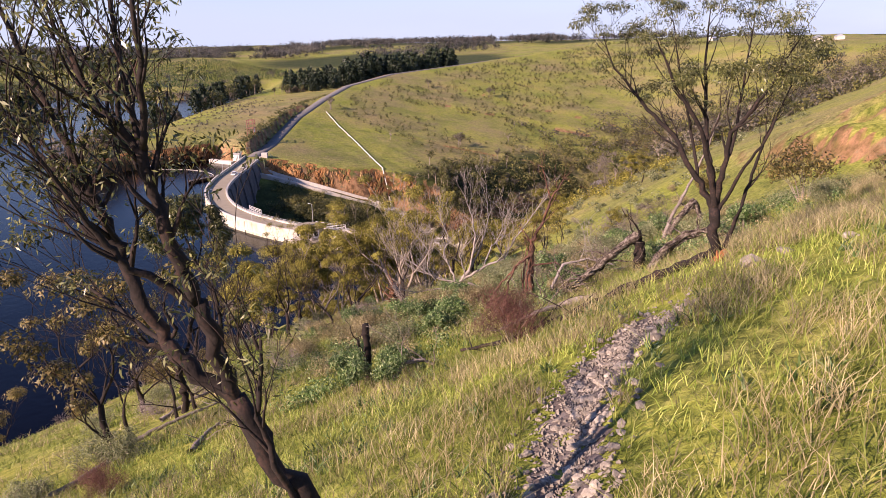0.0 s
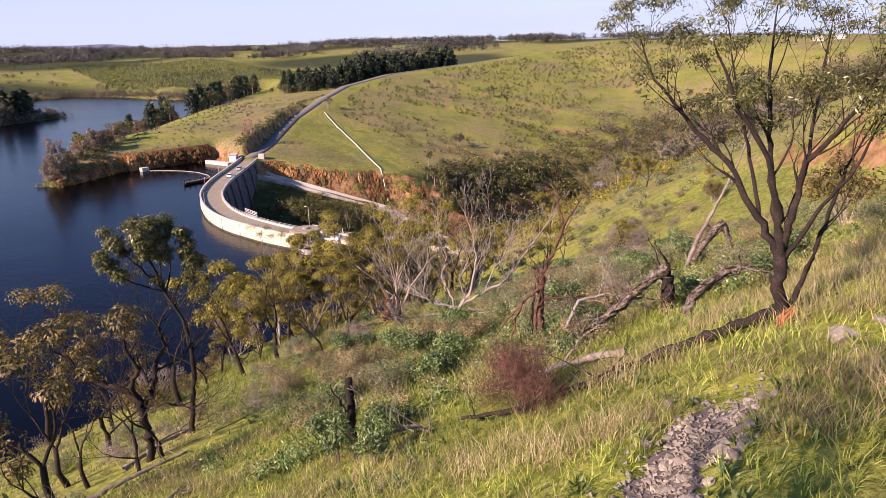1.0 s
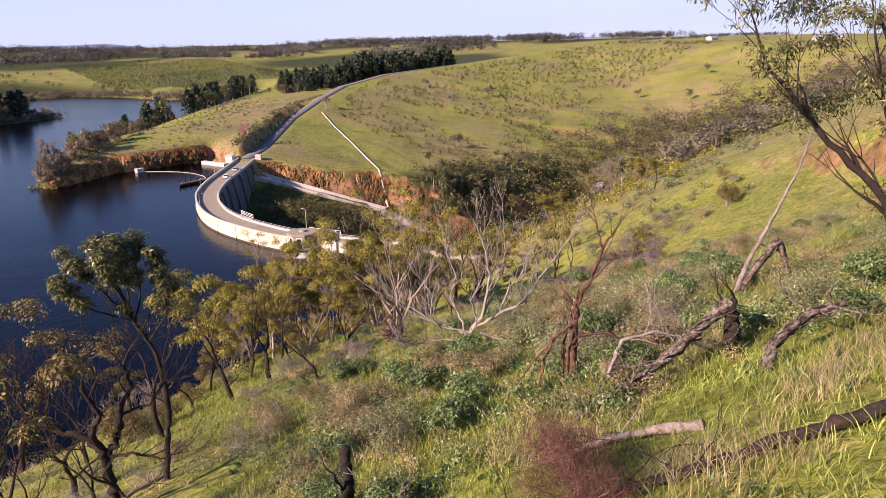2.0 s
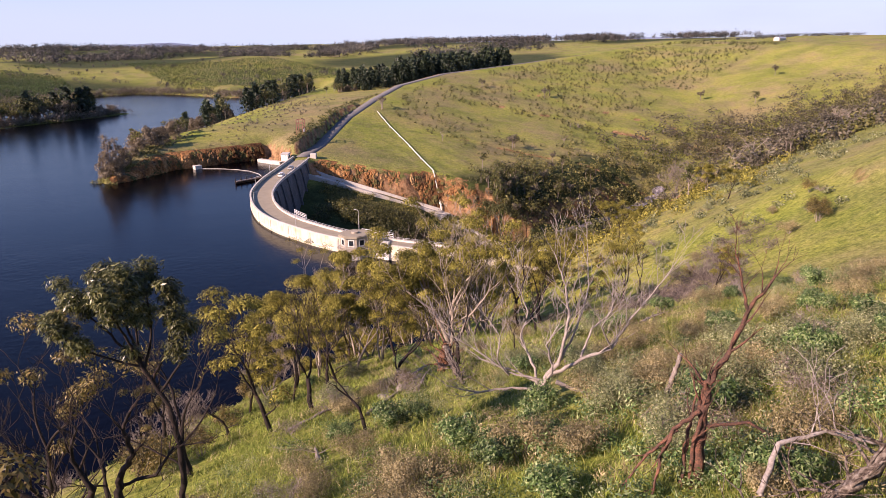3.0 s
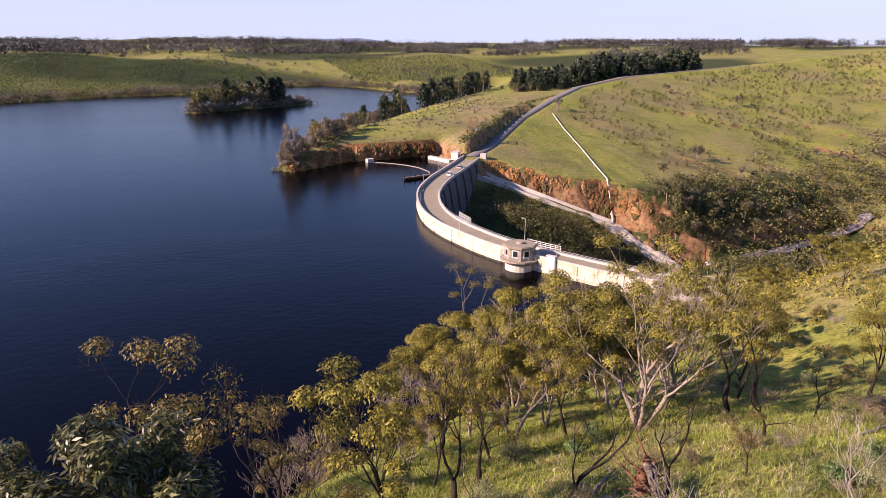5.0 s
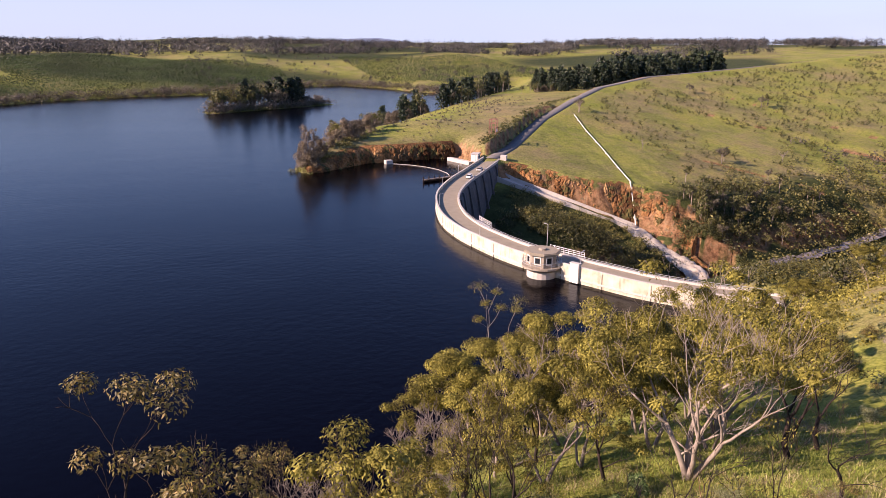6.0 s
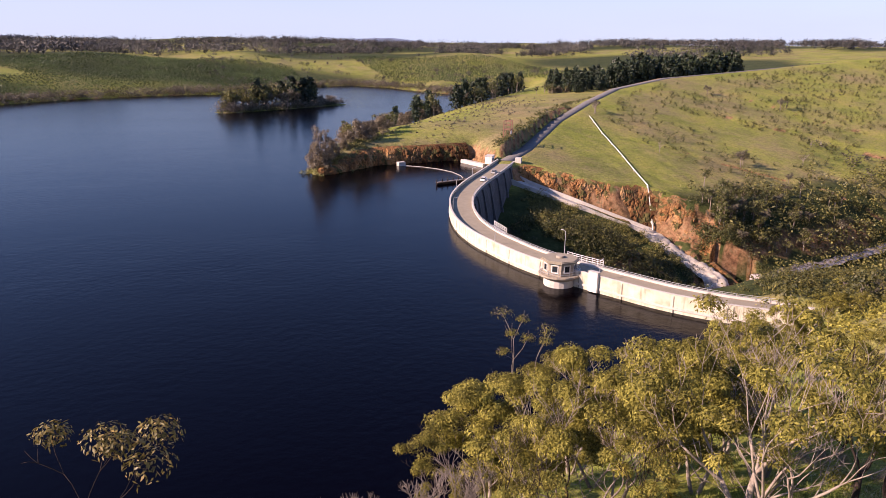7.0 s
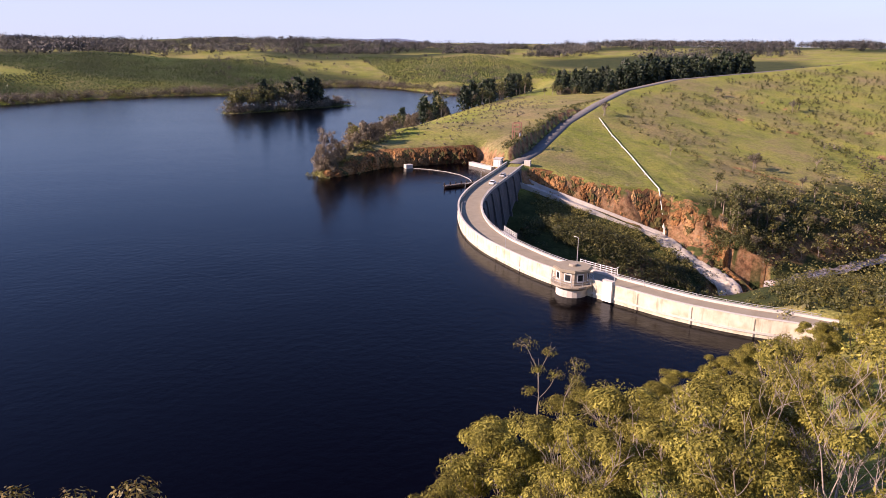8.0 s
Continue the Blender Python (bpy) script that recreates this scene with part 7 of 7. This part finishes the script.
scrub("slope_scrub", 54, around(55, [(48, -30), (62, -10), (84, 16), (110, 44), (140, 62)], 260, 8), 1.2, 3.2, 70, 0.6, HILLBUSH, "dark scrub in the gorge below the dam's end")
scrub("slope_scrub", 12, around(13, [(-10, -70), (10, -62), (40, -60), (60, -42), (70, -25), (90, 0), (120, 30)], 560, 12), 0.8, 2.2, 80, 0.4, GUM, "olive scrub on the near bank of the gorge")
scrub("brush_heap", 14, around(15, [(-38, -121), (-28, -116), (-18, -112), (-8, -108)], 170, 2.2), 0.7, 1.3, 130, 0.5, leaf_mat("brushwood", (0.06, 0.045, 0.038), (0.14, 0.11, 0.095), (0.27, 0.22, 0.19), 0.95), "long heap of dead grey brushwood", 0.8, wide=0.06)
r6 = np.random.RandomState(61)
for nm, n0, mt, sz, lab in (("low_scrub", 230, SHRUB, 0.11, "low leafy green growth with pale tips"), ("dry_scrub", 230, SHRUB_DRY, 0.07, "low straw-coloured dry growth"), ("grey_scrub", 230, SHRUB_GREY, 0.08, "low soft grey-green growth")):
    lx, ly = r6.uniform(-76, -34, n0 * 3), r6.uniform(-152, -122, n0 * 3)
    ok = (waves(lx, ly, 7, int(sz * 1000)) > -0.05) & (ly > -150 + 0.25 * (-60 - lx)) & (ly < -124 + 0.0 * lx)
    scrub(nm, int(sz * 999), np.stack([lx, ly], 1)[ok][:int(n0 * 0.7)], 0.4, 0.95, 400, sz * 0.78, mt, lab, 0.8, 0.3, wide=0.4)
for nm, n0, mt, sz, lab in (("low_scrub", 120, SHRUB, 0.12, "upright leafy green growth with pale tips"), ("dry_scrub", 100, SHRUB_DRY, 0.07, "brown dried growth in the grass")):
    lx, ly = r6.uniform(-79, -57, n0 * 4), r6.uniform(-153, -139, n0 * 4)
    ok = (waves(lx, ly, 5, int(sz * 1000) + 5) > 0.0) & (seg_dist(lx, ly, [(-72.5, -155.3), (-74.2, -153.1), (-75.9, -149.9)]) > 1.3) & (ly > -151.5 + 0.5 * (-66 - lx))
    scrub(nm, int(sz * 999) + 3, np.stack([lx, ly], 1)[ok][:n0], 0.3, 0.8, 260, sz * 1.05, mt, lab, 0.9, 0.5, wide=0.35)
# young plantation in rows on the far slopes
gx, gy = np.meshgrid(np.arange(-420, 420, 4.2), np.arange(560, 1250, 4.8))
gx, gy = gx.ravel(), gy.ravel()
rot = 0.35
px, py = gx * math.cos(rot) - (gy - 800) * math.sin(rot), 800 + gx * math.sin(rot) + (gy - 800) * math.cos(rot)
sdp = seg_dist(px, py, SHORE)
okp = ~inside(px, py, LAKE) & (sdp > 16) & (sdp < 330) & (py > 560) & (px < 420) & (waves(px, py, 420, 31) + 0.35 > 0.25) & (px < 60)
okp |= ~inside(px, py, LAKE) & (sdp > 25) & (sdp < 260) & (py > 700) & (px > 170) & (px < 420)
pp = np.stack([px, py], 1)[okp]
pp = pp + np.random.RandomState(2).normal(0, 0.5, pp.shape)
scrub("young_plantation", 15, pp[:9000], 1.2, 1.9, 12, 1.2, leaf_mat("young_pines", (0.036, 0.062, 0.014), (0.052, 0.084, 0.019), (0.078, 0.115, 0.028), grain=0.02), "rows of young green plantation trees", 1.2, 0.7, "plantation")
# skyline woods, with the haze of distance put into their greyed colours
FARWOOD = leaf_mat("far_wood_leaves", (0.058, 0.052, 0.045), (0.085, 0.078, 0.065), (0.12, 0.108, 0.085), grain=0.01)
FARDARK = leaf_mat("far_dark_leaves", (0.036, 0.036, 0.034), (0.055, 0.056, 0.05), (0.085, 0.08, 0.064), grain=0.01)
r8 = np.random.RandomState(8)
wx, wy = r8.uniform(-1300, 1500, 18000), r8.uniform(800, 1900, 18000)
sdw = seg_dist(wx, wy, SHORE)
okw = (waves(wx, wy, 260, 61) + 0.5 * waves(wx, wy, 90, 64) > -0.16 + 0.16 * (wx > 300) - 0.35 * (wx < -150)) & (sdw > 330 + 60 * waves(wx, wy, 200, 63))
wp = np.stack([wx, wy], 1)[okw]
scrub("skyline_wood", 17, wp[:3800], 5.0, 11.0, 34, 2.9, FARWOOD, "grey-green woods along the skyline", 0.85, 1.0, "wood")
scrub("skyline_wood", 18, wp[3800:8200], 4.0, 10.0, 34, 2.9, FARDARK, "dark woods along the skyline", 0.85, 1.0, "wood")
wx, wy = r8.uniform(520, 1500, 2600), r8.uniform(380, 760, 2600)
hp, _, _ = ridge_of(wx, wy)
ok = (hp > 18) & (hp < 90) & (waves(wx, wy, 160, 62) > -0.1)
scrub("skyline_wood", 19, np.stack([wx, wy], 1)[ok], 2.5, 5.5, 22, 1.8, FARDARK, "trees beyond the ridge road", 0.9, 0.7, "wood")
wx, wy = r8.uniform(-60, 420, 420), r8.uniform(640, 1050, 420)
ok = ~inside(wx, wy, LAKE) & (seg_dist(wx, wy, SHORE) > 12) & (waves(wx, wy, 120, 66) > -0.1)
scrub("paddock_trees", 67, np.stack([wx, wy], 1)[ok][:190], 2.0, 5.0, 40, 1.3, FARWOOD, "scattered grey trees on the far paddocks", 0.9, 0.9, "trees")
# low farm sheds on the far ridge
for x, y, w2, rz in ((717, 197, 22, 0.6), (752, 190, 14, 0.6), (905, 430, 26, 0.2)):
    shed = tagged(new("farm_shed"), "long low pale farm shed on the ridge", "shed", "sheds on the ridge")
    shed.matrix_world = Matrix.Translation((x, y, ground_z(x, y))) @ Matrix.Rotation(rz, 4, "Z")
    bm = bmesh.new()
    box(bm, (0, 0, 1.6), (w2, 8, 4.0))
    part("wall", bm, CONCRETE, shed)
    bm = bmesh.new()
    vs = [bm.verts.new(v) for v in ((-w2 / 2 - 0.5, -4.5, 3.6), (w2 / 2 + 0.5, -4.5, 3.6), (w2 / 2 + 0.5, 0, 5.6), (-w2 / 2 - 0.5, 0, 5.6), (-w2 / 2 - 0.5, 4.5, 3.6), (w2 / 2 + 0.5, 4.5, 3.6))]
    for f in ((0, 1, 2, 3), (3, 2, 5, 4), (0, 3, 4), (1, 5, 2), (0, 4, 5, 1)):
        bm.faces.new([vs[i] for i in f])
    part("roof", bm, STEEL, shed)

# ridge in the distance, its blue haze put into the base colour
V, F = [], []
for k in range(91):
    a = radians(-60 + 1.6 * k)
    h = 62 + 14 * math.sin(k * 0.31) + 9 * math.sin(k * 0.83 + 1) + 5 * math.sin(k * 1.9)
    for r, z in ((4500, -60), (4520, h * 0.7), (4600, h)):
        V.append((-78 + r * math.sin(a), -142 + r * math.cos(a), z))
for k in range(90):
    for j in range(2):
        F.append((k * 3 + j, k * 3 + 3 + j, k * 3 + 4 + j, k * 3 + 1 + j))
tagged(mesh_ob("backdrop", V, F, simple("haze_blue_hills", [(0.2, (0.15, 0.19, 0.28)), (0.8, (0.20, 0.24, 0.33))], 0.004, 1.0, 0.1), smooth=True), "far hills along the horizon, tinted blue for haze", "hills", kind="structure")
